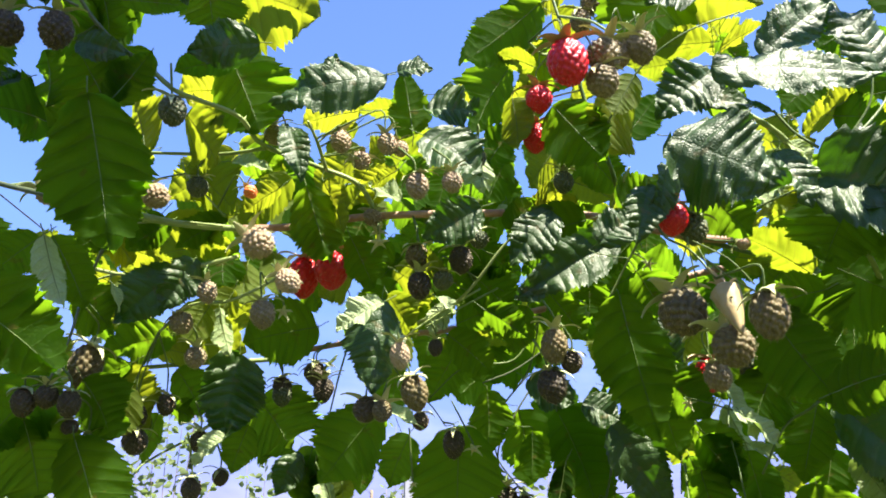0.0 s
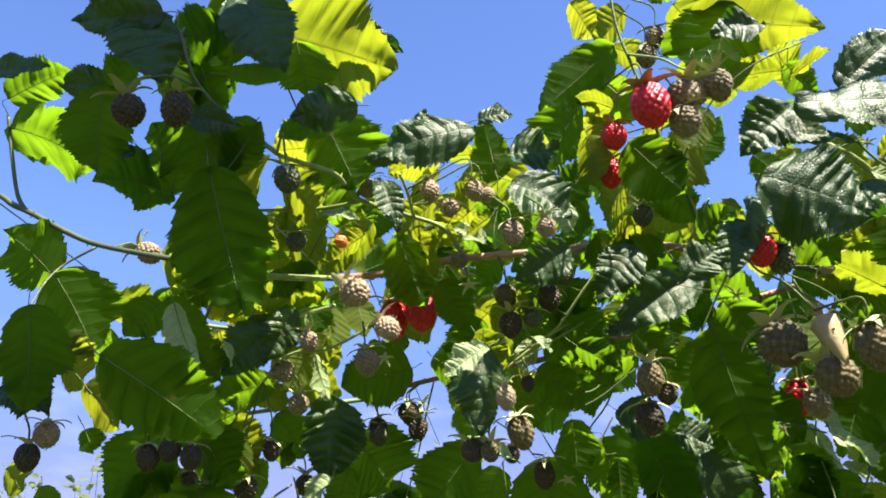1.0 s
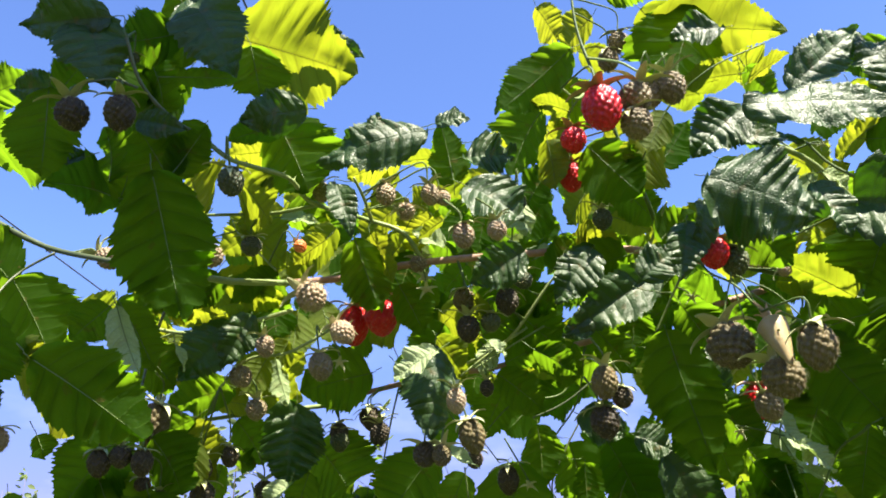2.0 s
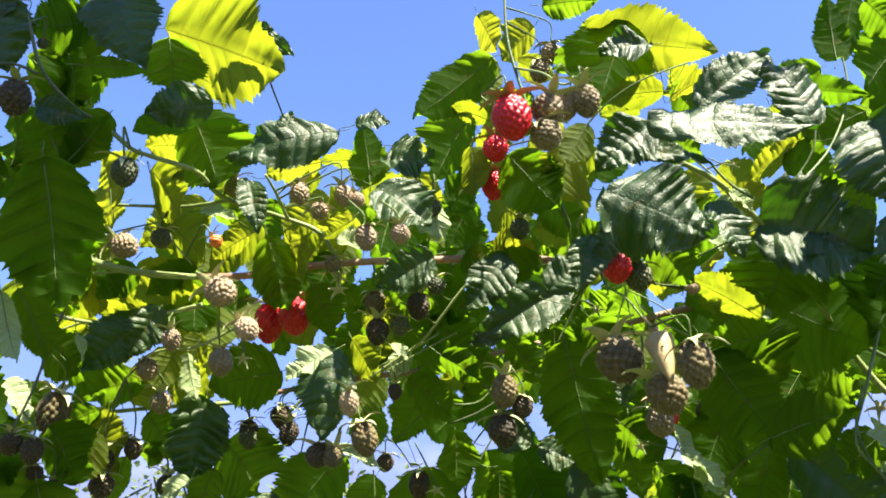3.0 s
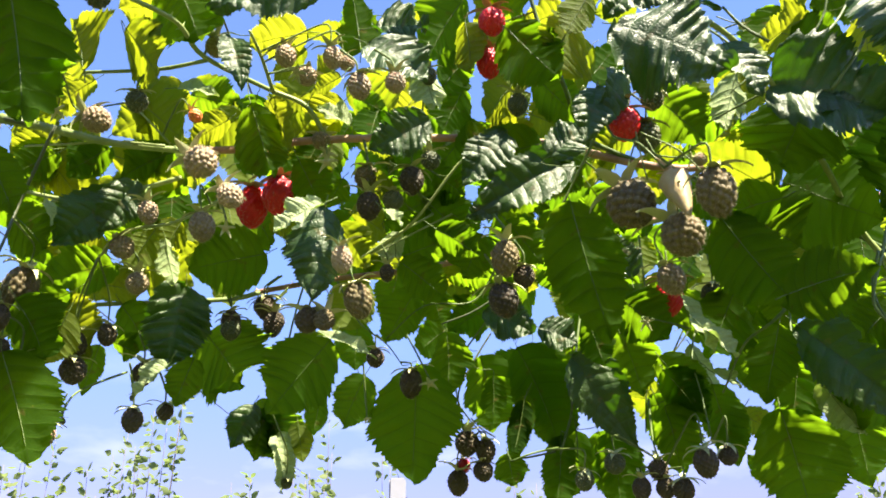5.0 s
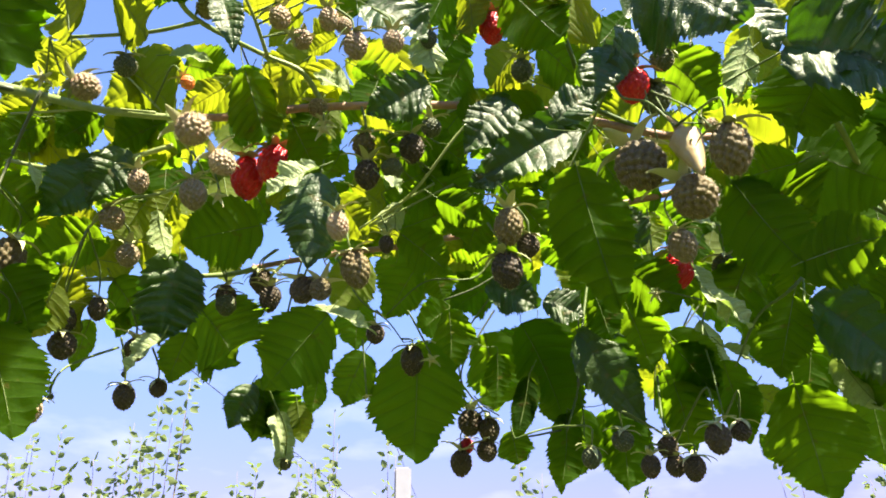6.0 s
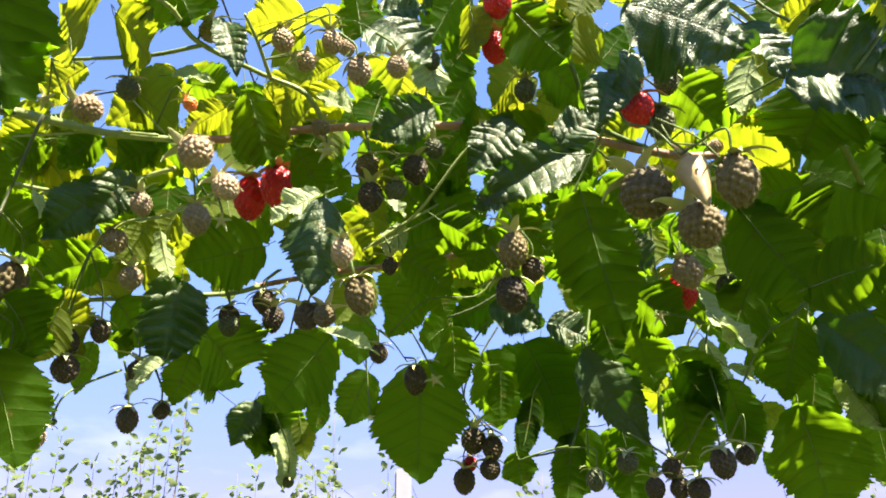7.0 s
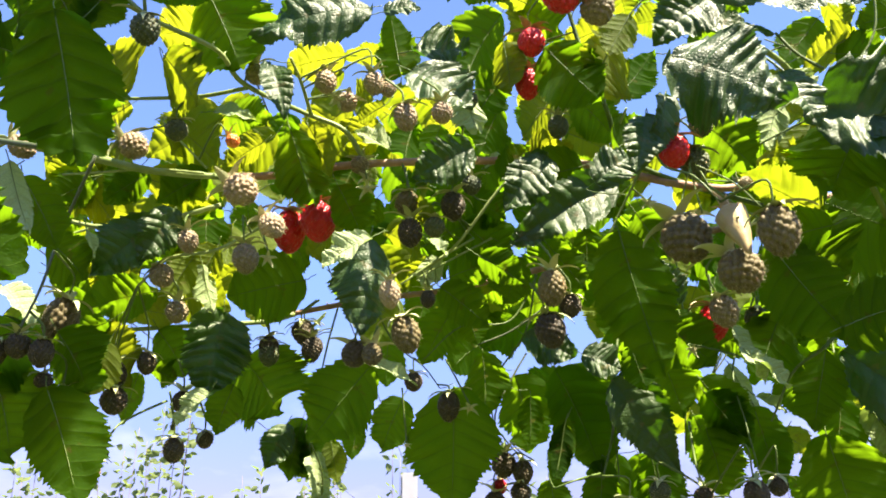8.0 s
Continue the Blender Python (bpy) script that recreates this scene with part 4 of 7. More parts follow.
leaf(cane_left_near, (-0.1993, 0.3250, 1.7223), (-0.1968, 0.3250, 1.7515), 0.0172, (-0.04, 1.00, 0.00), "under")
leaf(cane_left_near, (-0.1566, 0.2870, 1.7102), (-0.1773, 0.2870, 1.7437), 0.0351, (-0.01, 1.00, -0.00), "under")
leaf(cane_left_near, (-0.1555, 0.2870, 1.7114), (-0.1397, 0.2870, 1.7407), 0.0227, (-0.39, 0.89, 0.21), "under")
leaf(cane_left_near, (-0.1753, 0.2830, 1.7436), (-0.1481, 0.2830, 1.7352), 0.0158, (-0.10, -0.94, -0.31), "upper")
leaf(cane_left_near, (-0.1586, 0.2720, 1.7058), (-0.1359, 0.2720, 1.6301), 0.0483, (-0.22, 0.97, -0.07), "under", pleat=.11, bend=.9, fold=.05)
leaf(cane_left_near, (-0.1836, 0.2450, 1.6047), (-0.1340, 0.2450, 1.5708), 0.0374, (0.08, 0.99, 0.12), "under", pleat=.08, wave=.14)
leaf(cane_left_near, (-0.3132, 0.4200, 1.7236), (-0.2766, 0.4200, 1.6660), 0.0595, (0.04, 1.00, 0.02), "under")
leaf(cane_left_near, (-0.3147, 0.4200, 1.7229), (-0.3550, 0.4200, 1.7576), 0.0530, (0.22, 0.94, 0.26), "under")
leaf(cane_left_near, (-0.2731, 0.3350, 1.6659), (-0.2643, 0.3350, 1.6078), 0.0403, (-0.11, 0.99, -0.02), "under")
leaf(cane_left_near, (-0.3083, 0.4300, 1.6803), (-0.2854, 0.4300, 1.6459), 0.0483, (0.53, 0.77, 0.35), "young")
leaf(cane_left_near, (-0.1978, 0.3300, 1.6613), (-0.2159, 0.3300, 1.6436), 0.0240, (-0.48, 0.73, 0.49), "under")
leaf(cane_left_near, (-0.1792, 0.3000, 1.6482), (-0.1636, 0.3000, 1.6140), 0.0151, (-0.47, 0.86, -0.21), "felt", fold=.5)
leaf(cane_left_near, (-0.2048, 0.4200, 1.6140), (-0.1828, 0.4200, 1.5802), 0.0413, (0.33, 0.92, 0.21), "under")
leaf(cane_left_near, (-0.2297, 0.4100, 1.5912), (-0.2107, 0.4100, 1.5451), 0.0595, (-0.04, 1.00, -0.02), "under")
leaf(cane_main, (-0.1682, 0.3900, 1.8878), (-0.0817, 0.3900, 1.8483), 0.0847, (0.32, 0.64, 0.70), "young", bend=.3, fold=.04, pleat=.03)
leaf(cane_main, (-0.1239, 0.4000, 1.8968), (-0.0775, 0.4000, 1.8697), 0.0223, (0.03, -1.00, 0.05), "upper", fold=.3)
leaf(cane_main, (-0.1876, 0.4200, 1.7629), (-0.2056, 0.4200, 1.7449), 0.0254, (-0.70, 0.14, 0.70), "young")
leaf(cane_main, (-0.1758, 0.4500, 1.7714), (-0.1370, 0.4500, 1.7352), 0.0544, (0.52, 0.65, 0.55), "young")
leaf(cane_main, (-0.2130, 0.4400, 1.7330), (-0.2418, 0.4400, 1.7173), 0.0309, (-0.45, 0.35, 0.82), "young")
leaf(cane_main, (-0.2066, 0.4300, 1.7149), (-0.2304, 0.4300, 1.6997), 0.0235, (-0.38, 0.70, 0.60), "under")
leaf(cane_main, (-0.1741, 0.4300, 1.7183), (-0.1968, 0.4300, 1.7014), 0.0215, (-0.43, 0.69, 0.58), "under")
leaf(cane_main, (-0.2319, 0.4600, 1.7327), (-0.2051, 0.4600, 1.7034), 0.0387, (0.56, 0.65, 0.51), "young")
leaf(cane_main, (-0.1930, 0.4700, 1.7396), (-0.1409, 0.4700, 1.7157), 0.0369, (0.32, 0.65, 0.69), "young")
leaf(cane_left_near, (-0.2081, 0.3600, 1.6763), (-0.1824, 0.3600, 1.6346), 0.0253, (0.05, 1.00, 0.03), "under", fold=.3)
leaf(cane_main, (-0.1844, 0.4400, 1.6144), (-0.1941, 0.4400, 1.5828), 0.0293, (-0.49, 0.86, 0.15), "young")
leaf(cane_main, (-0.0734, 0.4050, 1.7347), (-0.0591, 0.4050, 1.6992), 0.0240, (0.78, 0.54, 0.31), "young")
leaf(cane_main, (-0.0582, 0.4300, 1.7083), (-0.0422, 0.4300, 1.6739), 0.0275, (0.16, 0.98, 0.07), "under")
leaf(cane_right_near, (0.2249, 0.3760, 1.7026), (0.2617, 0.3760, 1.7084), 0.0188, (-0.05, -0.95, 0.30), "upper")
leaf(cane_right_near, (0.2246, 0.4400, 1.7795), (0.2092, 0.4400, 1.7351), 0.0248, (0.12, 0.99, -0.04), "felt")
leaf(cane_low, (0.0103, 0.5500, 1.6160), (0.0077, 0.5500, 1.5369), 0.0671, (0.20, 0.98, -0.01), "under", pleat=.02, bend=.3)
leaf(cane_low, (0.0318, 0.5700, 1.6470), (0.0317, 0.5700, 1.6002), 0.0354, (0.42, 0.91, -0.00), "under")
leaf(cane_low, (-0.0249, 0.5500, 1.6087), (-0.0386, 0.5500, 1.5733), 0.0328, (-0.39, 0.91, 0.15), "under")
leaf(cane_low, (0.0576, 0.6000, 1.6388), (0.0635, 0.6000, 1.5801), 0.0536, (0.61, 0.79, 0.06), "under")
leaf(cane_low, (0.0652, 0.5800, 1.6163), (0.0633, 0.5800, 1.5819), 0.0210, (0.41, 0.91, -0.02), "under")
leaf(cane_low, (0.0934, 0.5600, 1.6342), (0.1090, 0.5600, 1.5660), 0.0500, (0.46, 0.88, 0.11), "under")
leaf(cane_low, (0.0831, 0.5300, 1.5886), (0.0722, 0.5300, 1.5470), 0.0168, (0.13, 0.99, -0.03), "under")
leaf(cane_low, (0.1199, 0.5600, 1.5711), (0.1042, 0.5600, 1.5232), 0.0301, (0.32, 0.94, -0.10), "under")
leaf(cane_low, (0.1275, 0.5400, 1.6236), (0.1531, 0.5400, 1.5554), 0.0312, (-0.32, -0.94, -0.12), "upper", fold=.45)
leaf(cane_low, (0.1360, 0.5700, 1.5731), (0.1472, 0.5700, 1.5240), 0.0418, (0.56, 0.82, 0.13), "under")
leaf(cane_low, (0.1514, 0.5500, 1.6462), (0.1656, 0.5500, 1.5921), 0.0384, (0.56, 0.82, 0.15), "under")
leaf(cane_low, (0.1747, 0.5600, 1.5970), (0.1881, 0.5600, 1.5431), 0.0306, (0.56, 0.82, 0.14), "under")
leaf(cane_low, (0.1756, 0.5300, 1.6043), (0.1997, 0.5300, 1.5681), 0.0319, (0.42, 0.86, 0.28), "under")
leaf(cane_low, (0.2084, 0.5700, 1.6359), (0.2281, 0.5700, 1.5926), 0.0192, (0.07, 1.00, 0.03), "felt")
leaf(cane_low, (0.2309, 0.5500, 1.5820), (0.2126, 0.5500, 1.5481), 0.0240, (0.17, 0.98, -0.09), "under")
leaf(cane_right_near, (0.2319, 0.4700, 1.6136), (0.2147, 0.4700, 1.5652), 0.0306, (0.28, 0.95, -0.10), "under")
leaf(cane_low, (0.2746, 0.5000, 1.6036), (0.2816, 0.5000, 1.5559), 0.0486, (0.86, 0.50, 0.13), "under")
leaf(cane_main, (0.0687, 0.4320, 1.7280), (0.0413, 0.4320, 1.6894), 0.0301, (0.06, -1.00, -0.05), "upper")
leaf(cane_main, (0.0648, 0.4300, 1.6781), (0.0426, 0.4300, 1.6668), 0.0163, (0.10, -0.98, -0.19), "upper")
leaf(cane_main, (0.0584, 0.4350, 1.6886), (0.0930, 0.4350, 1.6753), 0.0192, (0.22, 0.79, 0.57), "under")
leaf(cane_main, (0.0014, 0.4700, 1.6794), (-0.0093, 0.4700, 1.6588), 0.0172, (-0.12, 0.99, 0.06), "felt")
leaf(cane_main, (-0.0378, 0.4800, 1.6891), (-0.0198, 0.4800, 1.6582), 0.0306, (0.62, 0.70, 0.36), "young")
leaf(cane_main, (0.0023, 0.4700, 1.6579), (0.0319, 0.4700, 1.6309), 0.0279, (0.31, 0.89, 0.34), "under")
leaf(cane_main, (-0.2549, 0.4600, 1.7559), (-0.2213, 0.4600, 1.7151), 0.0538, (0.57, 0.68, 0.47), "young")
leaf(cane_main, (-0.2056, 0.4700, 1.7641), (-0.2170, 0.4700, 1.7252), 0.0413, (-0.93, 0.26, 0.27), "young")
leaf(cane_main, (-0.1834, 0.4400, 1.7297), (-0.1997, 0.4400, 1.7028), 0.0268, (-0.63, 0.67, 0.39), "under")
leaf(cane_main, (-0.2156, 0.4400, 1.7286), (-0.2335, 0.4400, 1.7034), 0.0293, (-0.63, 0.63, 0.45), "under")
leaf(cane_main, (-0.1457, 0.4600, 1.7876), (-0.1737, 0.4600, 1.7501), 0.0436, (-0.76, 0.32, 0.57), "young")
leaf(cane_main, (-0.2160, 0.4500, 1.7857), (-0.2263, 0.4500, 1.7636), 0.0298, (-0.91, -0.01, 0.42), "young")
leaf(cane_main, (-0.2402, 0.4800, 1.7274), (-0.1936, 0.4800, 1.7139), 0.0328, (0.24, 0.49, 0.83), "young")
leaf(cane_main, (-0.1129, 0.4600, 1.7599), (-0.1362, 0.4600, 1.7408), 0.0276, (-0.62, 0.19, 0.76), "young")
leaf(cane_main, (-0.1462, 0.4600, 1.7346), (-0.1788, 0.4600, 1.7144), 0.0292, (-0.47, 0.45, 0.76), "under")
leaf(cane_top, (0.0455, 0.4700, 1.7917), (0.0297, 0.4700, 1.7533), 0.0346, (-0.36, 0.92, 0.15), "under")
leaf(cane_top, (0.0812, 0.4800, 1.8035), (0.0604, 0.4800, 1.7709), 0.0412, (-0.76, 0.44, 0.48), "young")
leaf(cane_top, (0.0941, 0.4600, 1.7924), (0.1208, 0.4600, 1.7557), 0.0334, (0.58, 0.69, 0.42), "under")
leaf(cane_main, (-0.2636, 0.4700, 1.7597), (-0.2211, 0.4700, 1.7191), 0.0631, (0.48, 0.71, 0.51), "young")
leaf(cane_main, (-0.1551, 0.4800, 1.7893), (-0.1983, 0.4800, 1.7611), 0.0413, (-0.51, 0.34, 0.79), "young")
leaf(cane_main, (-0.2500, 0.4600, 1.7899), (-0.2155, 0.4600, 1.7706), 0.0359, (0.43, 0.48, 0.76), "young")
leaf(cane_main, (-0.1101, 0.4800, 1.7791), (-0.1445, 0.4800, 1.7376), 0.0373, (-0.69, 0.43, 0.58), "young")
leaf(cane_main, (-0.0580, 0.4700, 1.7953), (-0.0905, 0.4700, 1.7578), 0.0394, (-0.71, 0.34, 0.61), "young")
leaf(cane_main, (-0.0327, 0.4900, 1.7024), (-0.0534, 0.4900, 1.6650), 0.0330, (-0.52, 0.80, 0.29), "under")
leaf(cane_main, (-0.1422, 0.4800, 1.7198), (-0.1746, 0.4800, 1.7334), 0.0343, (0.29, 0.66, 0.70), "under")
leaf(cane_low, (0.2648, 0.5000, 1.5866), (0.2847, 0.5000, 1.5529), 0.0204, (0.02, 1.00, 0.01), "felt")
leaf(cane_low, (0.2585, 0.5200, 1.5950), (0.2422, 0.5200, 1.5493), 0.0344, (0.69, 0.68, -0.24), "under")
leaf(cane_low, (0.2710, 0.5000, 1.5800), (0.3083, 0.5000, 1.5562), 0.0325, (0.43, 0.60, 0.68), "under")
leaf(cane_low, (0.2928, 0.4600, 1.6088), (0.3069, 0.4600, 1.5719), 0.0129, (0.06, 1.00, 0.02), "felt")
leaf(cane_low, (0.2214, 0.5000, 1.6201), (0.2240, 0.5000, 1.5789), 0.0342, (0.70, 0.72, 0.04), "under")
leaf(cane_main, (-0.1472, 0.4700, 1.6760), (-0.1367, 0.4700, 1.6435), 0.0170, (-0.49, 0.86, -0.16), "felt")
leaf(cane_main, (-0.1406, 0.4750, 1.6904), (-0.1523, 0.4750, 1.6579), 0.0317, (-0.89, 0.33, 0.32), "young")
leaf(cane_main, (-0.2136, 0.4700, 1.6333), (-0.1806, 0.4700, 1.5964), 0.0443, (0.39, 0.86, 0.34), "young")
leaf(cane_main, (-0.1802, 0.5000, 1.6428), (-0.1592, 0.5000, 1.6114), 0.0351, (0.30, 0.93, 0.20), "under")
leaf(cane_low, (0.2354, 0.5000, 1.5693), (0.2421, 0.5000, 1.5032), 0.0575, (0.50, 0.86, 0.05), "under", pleat=.02)
leaf(cane_low, (0.1136, 0.5200, 1.6111), (0.1498, 0.5200, 1.5514), 0.0321, (-0.37, -0.90, -0.23), "upper", pleat=.02)
leaf(cane_low, (0.0802, 0.5450, 1.6262), (0.1052, 0.5450, 1.5541), 0.0506, (0.58, 0.79, 0.20), "under")
leaf(cane_low, (0.1757, 0.5400, 1.5826), (0.1803, 0.5400, 1.5379), 0.0373, (0.71, 0.70, 0.07), "under")
leaf(cane_low, (0.2095, 0.5400, 1.5971), (0.2178, 0.5400, 1.5425), 0.0307, (0.38, 0.92, 0.06), "under")
leaf(cane_low, (0.1736, 0.5300, 1.6135), (0.1987, 0.5300, 1.5741), 0.0333, (0.48, 0.82, 0.30), "under")
leaf(cane_low, (0.1060, 0.5450, 1.5648), (0.0988, 0.5450, 1.5145), 0.0278, (0.44, 0.89, -0.06), "under")
leaf(cane_low, (0.1388, 0.5450, 1.5679), (0.1404, 0.5450, 1.5156), 0.0363, (0.59, 0.81, 0.02), "under")
leaf(cane_low, (0.0817, 0.5300, 1.5851), (0.0715, 0.5300, 1.5428), 0.0170, (0.20, 0.98, -0.05), "under")
leaf(cane_left_near, (-0.3024, 0.3, 1.7932), (-0.2669, 0.3, 1.7952), 0.0156, (0, -1, -0.07), "upper")
leaf(cane_left_near, (-0.2333, 0.305, 1.784), (-0.2612, 0.305, 1.7861), 0.0218, (-0.03, -0.91, -0.41), "upper")
leaf(cane_left_near, (-0.2149, 0.31, 1.7414), (-0.2289, 0.31, 1.7405), 0.0126, (-0, -1, 0.01), "upper")
leaf(cane_left_near, (-0.2074, 0.33, 1.8303), (-0.1787, 0.33, 1.7784), 0.036, (0.07, 1, 0.04), "under")
leaf(cane_left_near, (-0.1716, 0.3, 1.8485), (-0.1629, 0.3, 1.7865), 0.0377, (0.28, 0.96, 0.04), "under")
leaf(cane_left_near, (-0.1937, 0.32, 1.8168), (-0.1793, 0.32, 1.7735), 0.0328, (0.39, 0.91, 0.13), "under")
leaf(cane_left_near, (-0.1619, 0.29, 1.7749), (-0.1266, 0.29, 1.7703), 0.012, (0.09, 0.68, 0.72), "under")
leaf(cane_left_near, (-0.2949, 0.36, 1.6271), (-0.2654, 0.36, 1.6119), 0.0297, (0.28, -0.79, 0.55), "upper", pleat=.06)
leaf(cane_left_near, (-0.2796, 0.42, 1.6464), (-0.2539, 0.42, 1.6174), 0.0371, (0.4, 0.84, 0.35), "young")
leaf(cane_left_near, (-0.2646, 0.4, 1.6133), (-0.2574, 0.4, 1.6001), 0.017, (-0.04, 1, -0.02), "under")
leaf(cane_left_near, (-0.2414, 0.42, 1.6412), (-0.2191, 0.42, 1.616), 0.0186, (0.6, -0.6, 0.53), "felt")
leaf(cane_low, (-0.4291, 0.6, 1.6326), (-0.4111, 0.6, 1.6139), 0.0363, (0.34, 0.88, 0.33), "young")
leaf(cane_low, (-0.3954, 0.6, 1.6178), (-0.3866, 0.6, 1.5955), 0.0208, (-0.2, 0.98, -0.08), "under")
leaf(cane_left_near, (-0.2146, 0.4, 1.6129), (-0.2443, 0.4, 1.5687), 0.044, (-0.52, 0.78, 0.35), "under")
leaf(cane_left_near, (-0.1731, 0.33, 1.8117), (-0.2041, 0.33, 1.7753), 0.0394, (-0.6, 0.62, 0.51), "under")
leaf(cane_left_near, (-0.22, 0.33, 1.8147), (-0.1768, 0.33, 1.7745), 0.0331, (0.29, 0.91, 0.31), "under")
leaf(cane_main, (-0.0281, 0.38, 1.7969), (-0.0065, 0.38, 1.7983), 0.0181, (-0.01, -0.98, 0.22), "upper", bend=1.0)
leaf(cane_left_near, (-0.2209, 0.42, 1.6695), (-0.1955, 0.42, 1.6447), 0.035, (0.29, 0.91, 0.29), "under")
leaf(cane_main, (-0.0567, 0.42, 1.7853), (-0.0757, 0.42, 1.7598), 0.0213, (-0.78, 0.21, 0.58), "young")
leaf(cane_main, (-0.0462, 0.41, 1.7474), (-0.0339, 0.41, 1.7679), 0.0231, (-0.82, 0.3, 0.49), "young")
leaf(cane_main, (-0.0721, 0.45, 1.7269), (-0.0527, 0.45, 1.7561), 0.0329, (-0.79, 0.3, 0.53), "young")
leaf(cane_main, (-0.05, 0.46, 1.7457), (-0.0624, 0.46, 1.7124), 0.0284, (-0.5, 0.85, 0.19), "under")
leaf(cane_main, (-0.0281, 0.43, 1.7332), (-0.0491, 0.43, 1.7459), 0.0184, (0.16, -0.95, 0.26), "felt")
leaf(cane_main, (-0.0302, 0.36, 1.6383), (-0.053, 0.36, 1.6223), 0.0193, (-0.22, -0.93, 0.31), "felt")
leaf(cane_main, (-0.1807, 0.49, 1.678), (-0.1339, 0.49, 1.6499), 0.0524, (0.4, 0.63, 0.67), "young")
leaf(cane_main, (-0.1956, 0.46, 1.6347), (-0.2304, 0.46, 1.6136), 0.0237, (-0.4, 0.65, 0.65), "under")
leaf(cane_main, (-0.181, 0.48, 1.6085), (-0.1863, 0.48, 1.5769), 0.0155, (-0.51, 0.85, 0.09), "under")
leaf(cane_low, (-0.1944, 0.4, 1.5773), (-0.1687, 0.4, 1.5206), 0.0398, (-0.13, 0.99, -0.06), "under")
leaf(cane_main, (-0.1817, 0.5, 1.6171), (-0.1649, 0.5, 1.6095), 0.0197, (0.23, 0.82, 0.52), "under")
leaf(cane_main, (-0.1339, 0.47, 1.5925), (-0.1503, 0.47, 1.5731), 0.0152, (-0.32, -0.91, 0.27), "felt")
leaf(cane_main, (-0.0511, 0.49, 1.617), (-0.0124, 0.49, 1.6004), 0.0135, (0.23, -0.82, 0.53), "felt", fold=.5)
leaf(cane_low, (-0.0551, 0.55, 1.593), (-0.0582, 0.55, 1.5677), 0.0166, (-0.25, 0.97, 0.03), "under")
leaf(cane_low, (-0.0991, 0.63, 1.5871), (-0.0926, 0.63, 1.5433), 0.0238, (0.69, -0.72, 0.1), "felt", fold=.4, bend=.8)
leaf(cane_low, (-0.112, 0.638, 1.6107), (-0.0897, 0.638, 1.5697), 0.0456, (-0.02, 1, -0.01), "under", pleat=.05)
leaf(cane_low, (-0.1189, 0.63, 1.6109), (-0.1327, 0.63, 1.5771), 0.0262, (0.2, -0.98, -0.08), "upper")
leaf(cane_low, (-0.1245, 0.64, 1.6004), (-0.1052, 0.64, 1.5745), 0.0304, (0.22, 0.96, 0.16), "under")
leaf(cane_low, (-0.0856, 0.64, 1.5999), (-0.0793, 0.64, 1.5679), 0.0215, (-0.11, 0.99, -0.02), "young")
leaf(cane_low, (-0.1075, 0.635, 1.6165), (-0.1164, 0.635, 1.5695), 0.0336, (-0.34, 0.94, 0.07), "under")
leaf(cane_low, (0.0103, 0.55, 1.6729), (-0.0109, 0.55, 1.6323), 0.0338, (-0.39, 0.9, 0.2), "under")
leaf(cane_low, (0.0201, 0.56, 1.6769), (0.0278, 0.56, 1.651), 0.0273, (0.25, 0.96, 0.08), "under")
leaf(cane_low, (0.0681, 0.52, 1.5485), (0.0714, 0.52, 1.5286), 0.0228, (0.2, 0.98, 0.03), "under")
leaf(cane_main, (0.1226, 0.5, 1.6272), (0.1301, 0.5, 1.5979), 0.0235, (0.38, 0.92, 0.1), "under")
leaf(cane_main, (0.0562, 0.5, 1.6358), (0.087, 0.5, 1.6203), 0.0314, (0.06, -0.99, 0.13), "upper")
leaf(cane_main, (0.0867, 0.47, 1.6131), (0.1088, 0.47, 1.6024), 0.025, (0.06, -0.99, 0.12), "upper")
leaf(cane_main, (0.2089, 0.47, 1.6361), (0.1887, 0.47, 1.5944), 0.042, (-0.07, 1, 0.03), "under")
leaf(cane_low, (0.2454, 0.6, 1.5937), (0.2704, 0.6, 1.5772), 0.0274, (0.46, 0.54, 0.7), "young")
leaf(cane_low, (0.3107, 0.56, 1.5903), (0.3111, 0.56, 1.5315), 0.0414, (0.47, 0.88, 0), "under")
leaf(cane_low, (0.2636, 0.6, 1.5422), (0.2477, 0.6, 1.5617), 0.0182, (0.48, 0.78, 0.39), "under")
leaf(cane_main, (0.1325, 0.46, 1.6295), (0.1613, 0.46, 1.6015), 0.0378, (0.46, 0.75, 0.48), "under")
leaf(cane_main, (0.1839, 0.48, 1.6519), (0.1598, 0.48, 1.6264), 0.0207, (-0.31, 0.91, 0.29), "under")
leaf(cane_main, (0.1332, 0.47, 1.6483), (0.1396, 0.47, 1.6157), 0.0263, (0.39, 0.92, 0.08), "under")
leaf(cane_right_near, (0.1382, 0.44, 1.6314), (0.1319, 0.44, 1.6597), 0.0216, (-0.21, -0.98, -0.05), "upper")
leaf(cane_right_near, (0.2453, 0.44, 1.7244), (0.1982, 0.44, 1.6728), 0.0485, (-0.31, 0.9, 0.29), "under")
leaf(cane_top, (0.2903, 0.39, 1.8524), (0.2956, 0.39, 1.9123), 0.0239, (0.39, 0.92, -0.03), "under")
leaf(cane_top, (0.3211, 0.4, 1.924), (0.3012, 0.4, 1.858), 0.0227, (0.09, 1, -0.03), "under")
leaf(cane_top, (0.3204, 0.39, 1.9039), (0.3363, 0.39, 1.8733), 0.0308, (0.72, 0.59, 0.37), "under")
leaf(cane_right_near, (0.2961, 0.4, 1.7597), (0.2761, 0.4, 1.7317), 0.0341, (-0.21, 0.96, 0.15), "under")
